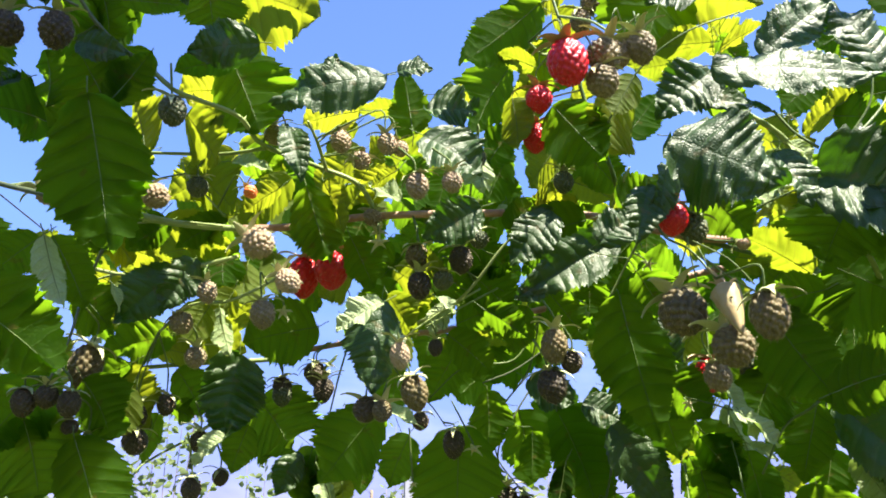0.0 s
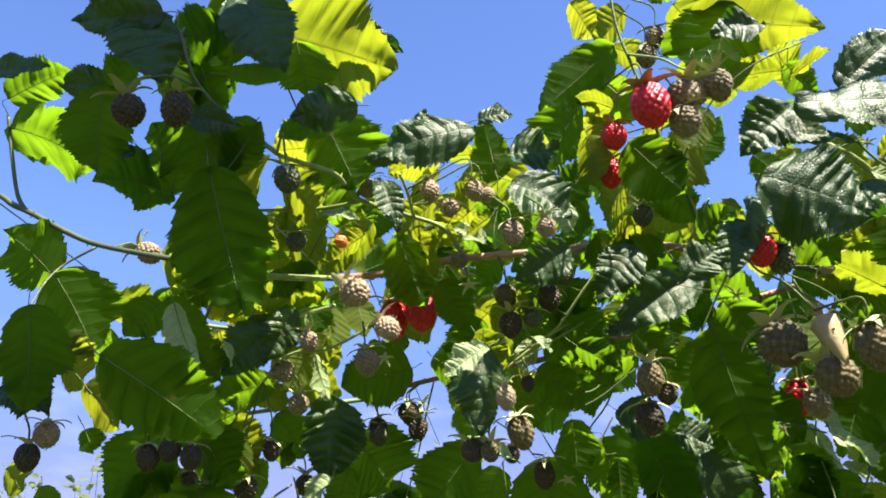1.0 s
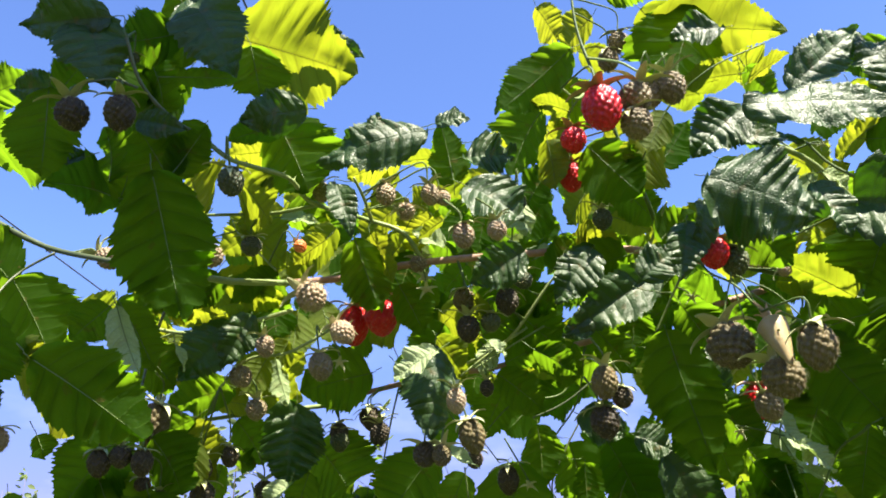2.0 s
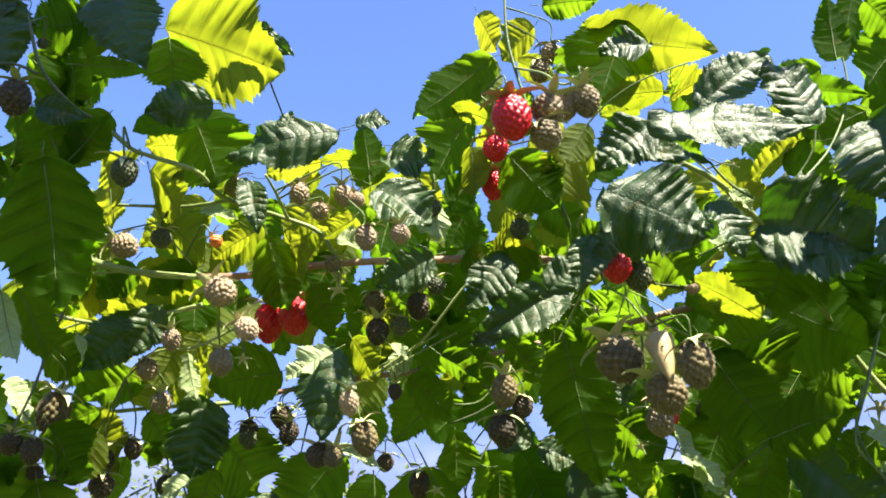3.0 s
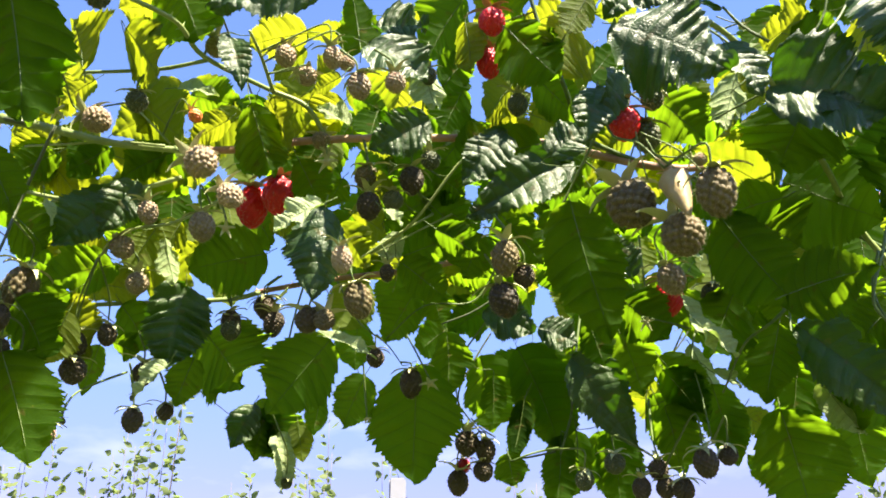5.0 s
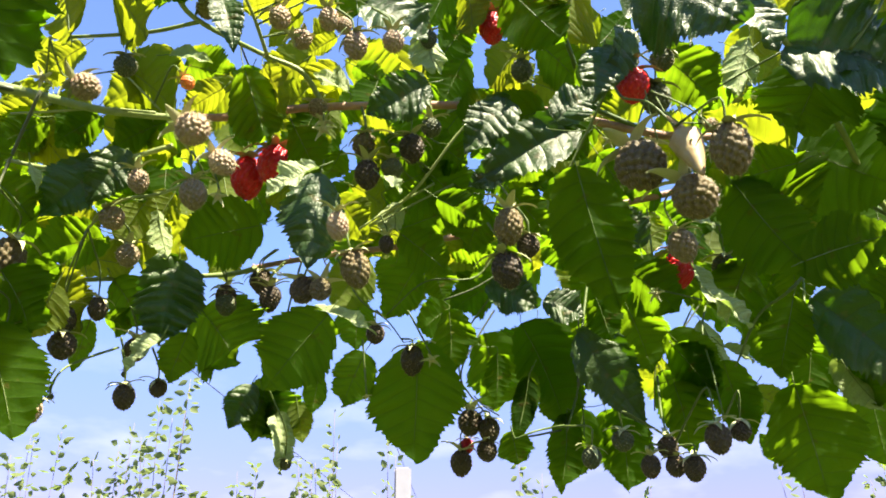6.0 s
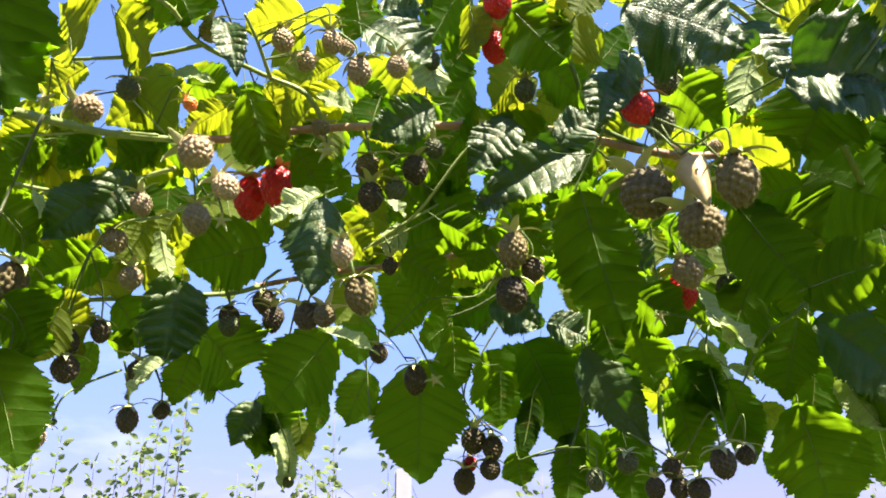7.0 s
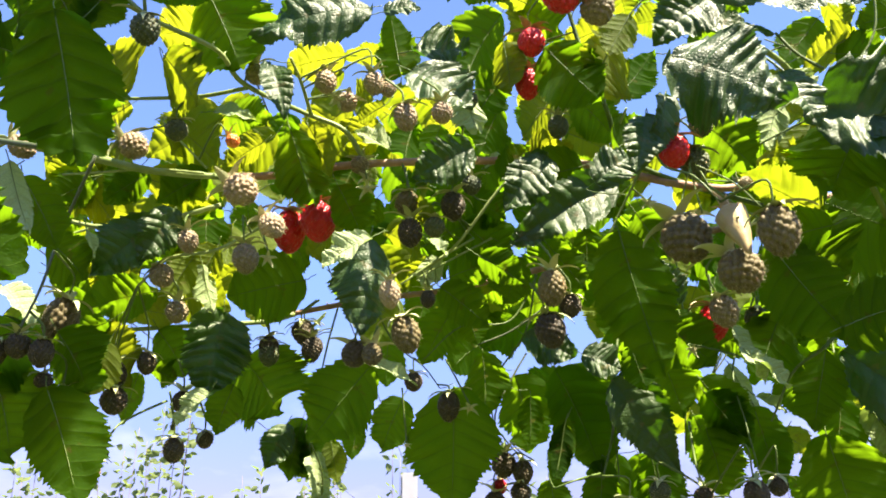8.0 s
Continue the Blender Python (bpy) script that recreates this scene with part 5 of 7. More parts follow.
leaf(cane_top, (0.1886, 0.42, 1.8563), (0.2045, 0.42, 1.8269), 0.0226, (0.61, 0.72, 0.33), "under")
leaf(cane_top, (0.1018, 0.43, 1.9407), (0.1454, 0.43, 1.9455), 0.0304, (-0.09, 0.52, 0.85), "under")
leaf(cane_top, (0.1227, 0.4, 1.8095), (0.1059, 0.4, 1.7789), 0.0249, (-0.17, 0.98, 0.09), "young")
leaf(cane_top, (0.3613, 0.42, 1.8962), (0.3229, 0.42, 1.8494), 0.0503, (-0.4, 0.86, 0.33), "under")
leaf(cane_right_near, (0.3037, 0.4, 1.7103), (0.2811, 0.4, 1.6836), 0.0499, (-0.27, 0.94, 0.23), "under")
leaf(cane_right_near, (0.1998, 0.42, 1.6638), (0.2305, 0.42, 1.6416), 0.0596, (0.42, 0.7, 0.58), "under")
leaf(cane_right_near, (0.2815, 0.43, 1.6097), (0.2578, 0.43, 1.5897), 0.0326, (-0.24, 0.93, 0.28), "under")
leaf(cane_right_near, (0.2587, 0.4, 1.6038), (0.2745, 0.4, 1.591), 0.0146, (0.24, -0.93, 0.29), "felt")
leaf(cane_right_near, (0.3238, 0.42, 1.7128), (0.2855, 0.42, 1.6661), 0.0633, (-0.25, 0.95, 0.2), "under")
leaf(cane_main, (0.092, 0.44, 1.7251), (0.0581, 0.44, 1.7131), 0.036, (-0.23, 0.72, 0.65), "under")
leaf(cane_main, (0.142, 0.5, 1.6784), (0.1297, 0.5, 1.623), 0.035, (-0.01, 1, 0), "under")
leaf(cane_right_near, (0.1159, 0.42, 1.6811), (0.1306, 0.42, 1.652), 0.0315, (0.45, 0.86, 0.23), "under")
leaf(cane_main, (0.0629, 0.45, 1.7428), (0.093, 0.45, 1.7298), 0.0299, (0.33, 0.57, 0.76), "young")
leaf(cane_right_near, (0.1083, 0.42, 1.7236), (0.1351, 0.42, 1.7437), 0.0306, (-0.37, 0.79, 0.5), "under")
leaf(cane_main, (0.0166, 0.46, 1.6974), (0.0465, 0.46, 1.6656), 0.0354, (0.39, 0.85, 0.36), "under")
leaf(cane_main, (-0.0058, 0.46, 1.6815), (0.0242, 0.46, 1.6974), 0.0317, (-0.31, 0.75, 0.58), "under")
leaf(cane_main, (0.0244, 0.45, 1.7096), (0.0431, 0.45, 1.6933), 0.0267, (0.39, 0.8, 0.45), "under")
leaf(cane_main, (0.0008, 0.46, 1.7224), (0.0318, 0.46, 1.7055), 0.0324, (0.31, 0.76, 0.57), "under")
leaf(cane_main, (0.0543, 0.47, 1.6768), (0.0426, 0.47, 1.6458), 0.0299, (-0.27, 0.96, 0.1), "under")
leaf(cane_main, (0.0084, 0.48, 1.6684), (0.043, 0.48, 1.6803), 0.028, (-0.21, 0.76, 0.62), "under")
leaf(cane_main, (0.0691, 0.46, 1.6811), (0.0899, 0.46, 1.6502), 0.0257, (0.41, 0.87, 0.28), "under")
leaf(cane_main, (-0.0691, 0.5, 1.6794), (-0.0438, 0.5, 1.6587), 0.0289, (0.31, 0.87, 0.39), "under")
leaf(cane_main, (-0.1385, 0.43, 1.7627), (-0.1118, 0.43, 1.7559), 0.0130, (0.08, -0.94, 0.33), "felt")
leaf(cane_main, (-0.0247, 0.36, 1.7166), (-0.0394, 0.36, 1.7048), 0.0128, (-0.6, 0.26, 0.75), "young")
leaf(cane_main, (0.2273, 0.45, 1.6953), (0.2415, 0.45, 1.6889), 0.0095, (0.16, -0.92, 0.35), "felt")
leaf(cane_main, (0.1082, 0.45, 1.7297), (0.1182, 0.45, 1.7089), 0.0132, (0.47, -0.86, 0.22), "felt")
leaf(cane_main, (0.0319, 0.45, 1.7303), (0.0551, 0.45, 1.7386), 0.0120, (-0.15, -0.89, 0.42), "felt")
leaf(cane_main, (-0.1852, 0.39, 1.6607), (-0.1784, 0.39, 1.6435), 0.0073, (0.76, -0.57, 0.3), "felt")
leaf(cane_main, (-0.0852, 0.47, 1.702), (-0.0952, 0.47, 1.6856), 0.0124, (-0.21, -0.97, 0.13), "felt")
leaf(cane_main, (0.0847, 0.47, 1.6806), (0.0935, 0.47, 1.6687), 0.0097, (0.44, -0.83, 0.33), "felt")
leaf(cane_right_near, (0.1569, 0.4, 1.6287), (0.1673, 0.4, 1.6238), 0.0066, (0.2, -0.88, 0.43), "felt")
leaf(cane_main, (0.1971, 0.5, 1.5935), (0.2137, 0.5, 1.5828), 0.0139, (0.27, -0.87, 0.42), "felt")
leaf(cane_main, (0.3126, 0.5, 1.6379), (0.3167, 0.5, 1.6153), 0.0134, (0.37, -0.93, 0.07), "felt")
leaf(cane_main, (0.0429, 0.44, 1.7184), (0.0609, 0.44, 1.7406), 0.0242, (-0.48, 0.79, 0.39), "under")
leaf(cane_right_near, (0.0904, 0.4, 1.69), (0.1136, 0.4, 1.708), 0.0276, (-0.07, -0.99, 0.09), "upper", bend=.8)
leaf(cane_right_near, (0.1231, 0.36, 1.7196), (0.1066, 0.36, 1.6806), 0.0202, (0.56, -0.79, -0.24), "upper", bend=.9, fold=.3)
leaf(cane_main, (0.0611, 0.45, 1.7328), (0.0798, 0.45, 1.7537), 0.0328, (-0.67, 0.43, 0.6), "young")
leaf(cane_right_near, (0.1185, 0.43, 1.7068), (0.1001, 0.43, 1.6842), 0.0233, (-0.41, 0.85, 0.33), "under")
leaf(cane_top, (0.03, 0.44, 1.769), (0.0523, 0.44, 1.8), 0.0295, (-0.52, 0.76, 0.38), "under")
leaf(cane_main, (0.0253, 0.43, 1.6599), (0.05, 0.43, 1.642), 0.0224, (0.39, 0.74, 0.54), "under")
leaf(cane_top, (0.2113, 0.41, 1.7467), (0.2351, 0.41, 1.7671), 0.0258, (-0.46, 0.71, 0.54), "young")
leaf(cane_right_near, (0.2166, 0.4, 1.6615), (0.1787, 0.4, 1.6486), 0.0329, (-0.23, 0.71, 0.67), "under")
leaf(cane_main, (-0.0004, 0.43, 1.6822), (-0.0201, 0.43, 1.6938), 0.0211, (0.41, 0.57, 0.71), "young")
leaf(cane_main, (-0.1478, 0.45, 1.6694), (-0.1605, 0.45, 1.6441), 0.0221, (-0.47, 0.85, 0.23), "young")
leaf(cane_right_near, (0.1622, 0.43, 1.6169), (0.1675, 0.43, 1.5939), 0.0125, (0.49, -0.87, 0.11), "felt")
leaf(cane_right_near, (0.1682, 0.42, 1.5935), (0.1832, 0.42, 1.5764), 0.0168, (0.4, -0.85, 0.35), "felt")
leaf(cane_right_near, (0.164, 0.425, 1.601), (0.1741, 0.425, 1.5804), 0.0148, (0.45, -0.86, 0.22), "felt")
leaf(cane_right_near, (0.1927, 0.36, 1.7335), (0.2034, 0.36, 1.7204), 0.0129, (0.22, -0.96, 0.18), "felt")
leaf(cane_right_near, (0.1265, 0.42, 1.7275), (0.1365, 0.42, 1.7186), 0.0117, (0.26, -0.92, 0.29), "felt")
leaf(cane_main, (-0.0034, 0.4, 1.6563), (0.0067, 0.4, 1.646), 0.0097, (0.44, -0.79, 0.43), "felt")
leaf(cane_main, (-0.1496, 0.483, 1.7969), (-0.1156, 0.498, 1.7969), 0.0373, (-0.25, 0.58, 0.78), "under")
leaf(cane_low, (-0.1104, 0.513, 1.8189), (-0.1198, 0.53, 1.788), 0.0332, (-0.12, 0.85, 0.51), "under")
leaf(cane_main, (-0.0371, 0.461, 1.7745), (-0.0612, 0.471, 1.7584), 0.0412, (-0.47, 0.23, 0.85), "young")
leaf(cane_low, (-0.1626, 0.516, 1.7829), (-0.1624, 0.513, 1.7429), 0.0314, (-0.39, 0.92, -0.07), "young")
leaf(cane_main, (-0.0732, 0.492, 1.7776), (-0.0542, 0.487, 1.7461), 0.0348, (0.64, 0.71, 0.28), "young")
leaf(cane_main, (-0.0391, 0.463, 1.7623), (-0.0608, 0.471, 1.7476), 0.0321, (-0.49, 0.21, 0.84), "young")
leaf(cane_low, (-0.1177, 0.502, 1.7507), (-0.0924, 0.509, 1.7632), 0.0245, (-0.41, 0.83, 0.37), "under")
leaf(cane_main, (-0.0728, 0.496, 1.7574), (-0.047, 0.493, 1.7374), 0.0376, (0.56, 0.54, 0.63), "young")
leaf(cane_main, (-0.055, 0.485, 1.7772), (-0.0641, 0.476, 1.7366), 0.0304, (-0.49, 0.87, -0.08), "under")
leaf(cane_main, (-0.0317, 0.487, 1.7973), (-0.009, 0.501, 1.7909), 0.0199, (-0.28, 0.73, 0.62), "under")
leaf(cane_main, (-0.0163, 0.499, 1.7954), (-0.0207, 0.484, 1.7558), 0.0269, (-0.57, 0.78, -0.23), "under")
leaf(cane_low, (0.0037, 0.518, 1.8096), (-0.007, 0.523, 1.7726), 0.0306, (-0.23, 0.95, 0.2), "under")
leaf(cane_low, (0.0442, 0.534, 1.8122), (0.0469, 0.516, 1.7702), 0.027, (0.52, 0.8, -0.31), "under")
leaf(cane_low, (0.0764, 0.526, 1.8085), (0.1014, 0.539, 1.8383), 0.027, (-0.52, 0.85, 0.06), "young")
leaf(cane_top, (0.0928, 0.48, 1.7754), (0.1228, 0.491, 1.7667), 0.0264, (0.06, 0.51, 0.86), "young")
leaf(cane_low, (0.1355, 0.564, 1.8335), (0.111, 0.578, 1.823), 0.0284, (0.25, 0.82, 0.51), "under")
leaf(cane_low, (-0.0831, 0.555, 1.784), (-0.0938, 0.537, 1.7514), 0.0225, (-0.57, 0.78, -0.25), "under")
leaf(cane_low, (-0.0455, 0.519, 1.7803), (-0.055, 0.515, 1.7416), 0.0337, (-0.72, 0.68, 0.11), "under")
leaf(cane_low, (-0.0159, 0.549, 1.7755), (-0.0351, 0.556, 1.7551), 0.0242, (-0.13, 0.89, 0.43), "under")
leaf(cane_low, (0.021, 0.532, 1.7872), (-0.0052, 0.54, 1.7588), 0.0337, (-0.43, 0.69, 0.59), "under")
leaf(cane_low, (0.0413, 0.51, 1.7721), (0.0213, 0.506, 1.7353), 0.0397, (-0.63, 0.74, 0.26), "under")
leaf(cane_low, (0.0598, 0.516, 1.7818), (0.0692, 0.527, 1.7577), 0.0215, (0.21, 0.86, 0.47), "under")
leaf(cane_low, (0.0951, 0.528, 1.777), (0.1255, 0.542, 1.8057), 0.0554, (-0.72, 0.18, 0.67), "under")
leaf(cane_low, (0.1254, 0.576, 1.806), (0.1002, 0.566, 1.768), 0.0336, (-0.62, 0.75, 0.22), "under")
leaf(cane_low, (-0.0582, 0.511, 1.7329), (-0.0876, 0.521, 1.7674), 0.0282, (0.1, 0.97, -0.2), "under")
leaf(cane_low, (-0.042, 0.513, 1.7448), (-0.0527, 0.513, 1.7219), 0.0198, (-0.03, 1, 0.01), "under")
leaf(cane_main, (-0.0118, 0.491, 1.7309), (0.0073, 0.508, 1.7097), 0.025, (-0.01, 0.79, 0.62), "under")
leaf(cane_low, (0.0175, 0.561, 1.7559), (-0.0005, 0.571, 1.726), 0.0345, (-0.21, 0.88, 0.42), "under")
leaf(cane_low, (0.0308, 0.537, 1.7514), (0.0101, 0.542, 1.7231), 0.0307, (-0.1, 0.97, 0.24), "young")
leaf(cane_low, (0.0699, 0.552, 1.7666), (0.0426, 0.554, 1.784), 0.0307, (0.44, 0.65, 0.62), "under")
leaf(cane_low, (0.087, 0.554, 1.7688), (0.0626, 0.545, 1.7382), 0.0549, (-0.79, 0.28, 0.55), "under")
leaf(cane_low, (0.1169, 0.52, 1.749), (0.1068, 0.531, 1.7844), 0.0346, (0.89, 0.45, 0.11), "under")
leaf(cane_main, (-0.0638, 0.498, 1.7168), (-0.0854, 0.495, 1.6921), 0.0443, (-0.73, 0.33, 0.6), "young")
leaf(cane_low, (-0.0382, 0.537, 1.7313), (-0.0107, 0.527, 1.7062), 0.0376, (0.65, 0.59, 0.48), "young")
leaf(cane_low, (0.0155, 0.529, 1.7149), (-0.0082, 0.528, 1.6901), 0.0356, (-0.64, 0.5, 0.59), "under")
leaf(cane_low, (0.0389, 0.569, 1.7318), (0.0309, 0.581, 1.6943), 0.0352, (-0, 0.95, 0.31), "young")
leaf(cane_low, (0.0606, 0.567, 1.7441), (0.031, 0.552, 1.7287), 0.0284, (-0.51, 0.84, 0.17), "under")
leaf(cane_low, (0.0979, 0.566, 1.7279), (0.0668, 0.576, 1.7058), 0.0403, (-0.29, 0.66, 0.7), "under")
leaf(cane_low, (0.1084, 0.534, 1.7278), (0.1071, 0.54, 1.6936), 0.0283, (0.34, 0.93, 0.15), "under")
leaf(cane_low, (0.1521, 0.545, 1.8578), (0.1829, 0.548, 1.9014), 0.0358, (-0.02, 1, -0.05), "under")
leaf(cane_low, (0.1921, 0.52, 1.8431), (0.2145, 0.507, 1.8077), 0.029, (0.43, 0.9, -0.06), "under")
leaf(cane_low, (0.2384, 0.584, 1.8847), (0.2381, 0.581, 1.8299), 0.0523, (0.87, 0.49, -0.03), "young")
leaf(cane_low, (0.2529, 0.542, 1.8575), (0.2806, 0.524, 1.8166), 0.0503, (0.84, 0.33, 0.43), "young")
leaf(cane_low, (0.3143, 0.598, 1.8613), (0.3342, 0.592, 1.8208), 0.0439, (0.88, 0.25, 0.4), "under")
leaf(cane_low, (0.3157, 0.504, 1.8365), (0.3499, 0.511, 1.8247), 0.0358, (0.16, 0.57, 0.81), "young")
leaf(cane_low, (0.3581, 0.537, 1.8304), (0.4045, 0.554, 1.8507), 0.0367, (-0.49, 0.4, 0.78), "under")
leaf(cane_low, (0.1789, 0.532, 1.8024), (0.1458, 0.541, 1.7739), 0.0557, (-0.49, 0.49, 0.72), "young")
leaf(cane_low, (0.2347, 0.591, 1.8421), (0.2745, 0.575, 1.8242), 0.0461, (0.5, 0.33, 0.8), "under")
leaf(cane_low, (0.261, 0.54, 1.792), (0.2087, 0.523, 1.7629), 0.0863, (-0.51, 0.09, 0.86), "under")
leaf(cane_low, (0.2757, 0.506, 1.7965), (0.2565, 0.512, 1.7621), 0.0318, (0.17, 0.98, 0.08), "young")
leaf(cane_low, (0.3509, 0.573, 1.8289), (0.3519, 0.574, 1.7726), 0.0441, (0.03, 1, 0.02), "under")
leaf(cane_low, (0.4023, 0.607, 1.8502), (0.3581, 0.606, 1.8403), 0.0434, (-0.2, 0.48, 0.85), "young")
leaf(cane_low, (0.1527, 0.553, 1.7643), (0.1367, 0.567, 1.8186), 0.0516, (0.84, 0.53, 0.11), "young")
leaf(cane_low, (0.1856, 0.558, 1.7754), (0.2236, 0.56, 1.7614), 0.0423, (0.26, 0.56, 0.79), "young")
leaf(cane_low, (0.2209, 0.552, 1.7799), (0.1771, 0.54, 1.7696), 0.0418, (-0.31, 0.4, 0.86), "young")
leaf(cane_low, (0.2579, 0.55, 1.7558), (0.2188, 0.566, 1.7481), 0.0422, (0.28, 0.87, 0.4), "under")
leaf(cane_low, (0.2675, 0.522, 1.7431), (0.2486, 0.531, 1.7926), 0.0546, (0.91, 0.31, 0.29), "young")
leaf(cane_low, (0.3206, 0.589, 1.7796), (0.317, 0.581, 1.7312), 0.0322, (0.31, 0.93, -0.18), "under")
leaf(cane_low, (0.3761, 0.618, 1.812), (0.418, 0.612, 1.8651), 0.0466, (-0, 0.99, 0.11), "under")
leaf(cane_low, (0.1476, 0.556, 1.7353), (0.1138, 0.568, 1.7189), 0.032, (0.21, 0.94, 0.25), "under")
leaf(cane_low, (0.2236, 0.541, 1.7435), (0.2635, 0.542, 1.7375), 0.037, (0.11, 0.53, 0.84), "young")
leaf(cane_low, (0.2619, 0.575, 1.746), (0.3091, 0.592, 1.7414), 0.0407, (-0.29, 0.89, 0.35), "under")
leaf(cane_low, (0.2763, 0.534, 1.7193), (0.231, 0.514, 1.6877), 0.0364, (-0.35, 0.93, -0.09), "young")
leaf(cane_low, (0.3086, 0.55, 1.7286), (0.3437, 0.537, 1.7519), 0.0583, (-0.33, 0.51, 0.79), "under")
leaf(cane_low, (0.3469, 0.554, 1.7375), (0.3353, 0.541, 1.6827), 0.0386, (0.25, 0.93, -0.27), "under")
leaf(cane_low, (0.1548, 0.569, 1.6965), (0.1689, 0.568, 1.7311), 0.0356, (-0.54, 0.81, 0.24), "under")
leaf(cane_low, (0.178, 0.615, 1.7163), (0.1681, 0.603, 1.6583), 0.0503, (-0.03, 0.98, -0.2), "under")
leaf(cane_low, (0.2423, 0.589, 1.7199), (0.2842, 0.594, 1.7059), 0.0417, (-0.01, 0.95, 0.3), "under")
leaf(cane_low, (0.2923, 0.566, 1.7163), (0.2825, 0.555, 1.6732), 0.0362, (0.32, 0.9, -0.3), "young")
leaf(cane_low, (0.2749, 0.507, 1.6718), (0.2509, 0.494, 1.6388), 0.0256, (-0.28, 0.95, -0.17), "under")
leaf(cane_low, (0.2072, 0.502, 1.641), (0.1808, 0.513, 1.6294), 0.0324, (0.09, 0.82, 0.57), "under")
leaf(cane_low, (0.2831, 0.572, 1.6827), (0.2828, 0.572, 1.647), 0.0295, (0.23, 0.97, -0), "under")
leaf(cane_low, (0.2904, 0.534, 1.6492), (0.33, 0.525, 1.6685), 0.0415, (-0.12, 0.78, 0.61), "under")
leaf(cane_top, (0.3217, 0.469, 1.9078), (0.2806, 0.469, 1.8839), 0.0344, (-0.25, 0.87, 0.43), "under")
leaf(cane_top, (0.3745, 0.489, 1.9322), (0.3828, 0.472, 1.8871), 0.0344, (0.97, 0.21, 0.1), "young")
leaf(cane_low, (0.3014, 0.507, 1.8962), (0.2646, 0.505, 1.8536), 0.0413, (0.08, 0.99, -0.11), "under")
leaf(cane_top, (0.3316, 0.506, 1.9092), (0.3088, 0.489, 1.9311), 0.031, (0.61, 0.18, 0.77), "under")
leaf(cane_top, (0.359, 0.475, 1.8947), (0.3646, 0.481, 1.8546), 0.0366, (0.87, 0.46, 0.19), "under")
leaf(cane_top, (0.3056, 0.471, 1.8486), (0.2763, 0.477, 1.8362), 0.0334, (-0.28, 0.41, 0.87), "young")
leaf(cane_top, (0.3495, 0.483, 1.8657), (0.3528, 0.502, 1.826), 0.0445, (0.82, 0.48, 0.3), "young")
leaf(cane_top, (0.2853, 0.457, 1.8048), (0.3207, 0.475, 1.7852), 0.0316, (0.17, 0.56, 0.81), "under")
leaf(cane_top, (0.3463, 0.508, 1.8427), (0.3277, 0.49, 1.7906), 0.0328, (-0.17, 0.95, -0.27), "under")
leaf(cane_top, (0.0526, 0.465, 1.9647), (0.0672, 0.468, 1.9292), 0.0343, (0.78, 0.51, 0.36), "young")
leaf(cane_top, (0.1009, 0.488, 1.9715), (0.0734, 0.493, 1.9393), 0.0411, (-0.64, 0.47, 0.62), "young")
leaf(cane_low, (0.1447, 0.498, 1.9845), (0.1744, 0.511, 1.9454), 0.053, (0.6, 0.51, 0.62), "young")
leaf(cane_top, (0.0603, 0.458, 1.9154), (0.0528, 0.45, 1.8655), 0.0321, (-0.1, 0.98, -0.14), "young")
leaf(cane_top, (0.0858, 0.484, 1.9311), (0.1145, 0.484, 1.9138), 0.0261, (0.42, 0.58, 0.7), "young")
leaf(cane_top, (0.1364, 0.469, 1.9022), (0.1465, 0.487, 1.8787), 0.0271, (0.58, 0.51, 0.64), "young")
leaf(cane_top, (0.0601, 0.465, 1.8754), (0.092, 0.465, 1.8477), 0.0469, (0.6, 0.4, 0.69), "under")
leaf(cane_top, (0.0874, 0.464, 1.8849), (0.0575, 0.483, 1.8579), 0.059, (-0.52, 0.31, 0.79), "young")
leaf(cane_low, (0.1861, 0.506, 1.899), (0.1549, 0.518, 1.9007), 0.029, (0.27, 0.59, 0.76), "young")
leaf(cane_top, (0.2171, 0.479, 1.881), (0.204, 0.472, 1.9134), 0.0417, (0.87, 0.28, 0.41), "young")
leaf(cane_top, (0.0524, 0.49, 1.8648), (0.0676, 0.5, 1.8351), 0.0442, (0.75, 0.4, 0.52), "young")
leaf(cane_low, (0.149, 0.513, 1.8642), (0.1206, 0.52, 1.8244), 0.0516, (-0.63, 0.55, 0.55), "young")
leaf(cane_top, (0.1761, 0.453, 1.8343), (0.2096, 0.441, 1.808), 0.035, (0.64, 0.45, 0.62), "under")
leaf(cane_low, (-0.2636, 0.556, 1.7216), (-0.2425, 0.548, 1.6834), 0.0292, (-0.12, 0.96, -0.26), "young")
leaf(cane_low, (-0.2367, 0.549, 1.7269), (-0.2528, 0.542, 1.6905), 0.0295, (-0.61, 0.79, 0.12), "young")
leaf(cane_low, (-0.2003, 0.55, 1.7296), (-0.1774, 0.565, 1.7247), 0.0307, (-0.13, 0.48, 0.87), "young")
leaf(cane_low, (-0.1772, 0.536, 1.7098), (-0.1928, 0.525, 1.7413), 0.0422, (0.5, 0.71, 0.5), "young")
leaf(cane_low, (-0.1397, 0.55, 1.7324), (-0.1423, 0.538, 1.7627), 0.0268, (-0.4, 0.86, 0.31), "under")
leaf(cane_low, (-0.1137, 0.579, 1.7448), (-0.0871, 0.59, 1.7793), 0.0504, (-0.8, 0.28, 0.53), "young")
leaf(cane_low, (-0.2336, 0.529, 1.6877), (-0.2128, 0.542, 1.7057), 0.0368, (-0.7, 0.14, 0.7), "young")
leaf(cane_low, (-0.1965, 0.538, 1.6753), (-0.2227, 0.54, 1.6644), 0.035, (-0.35, 0.28, 0.89), "young")
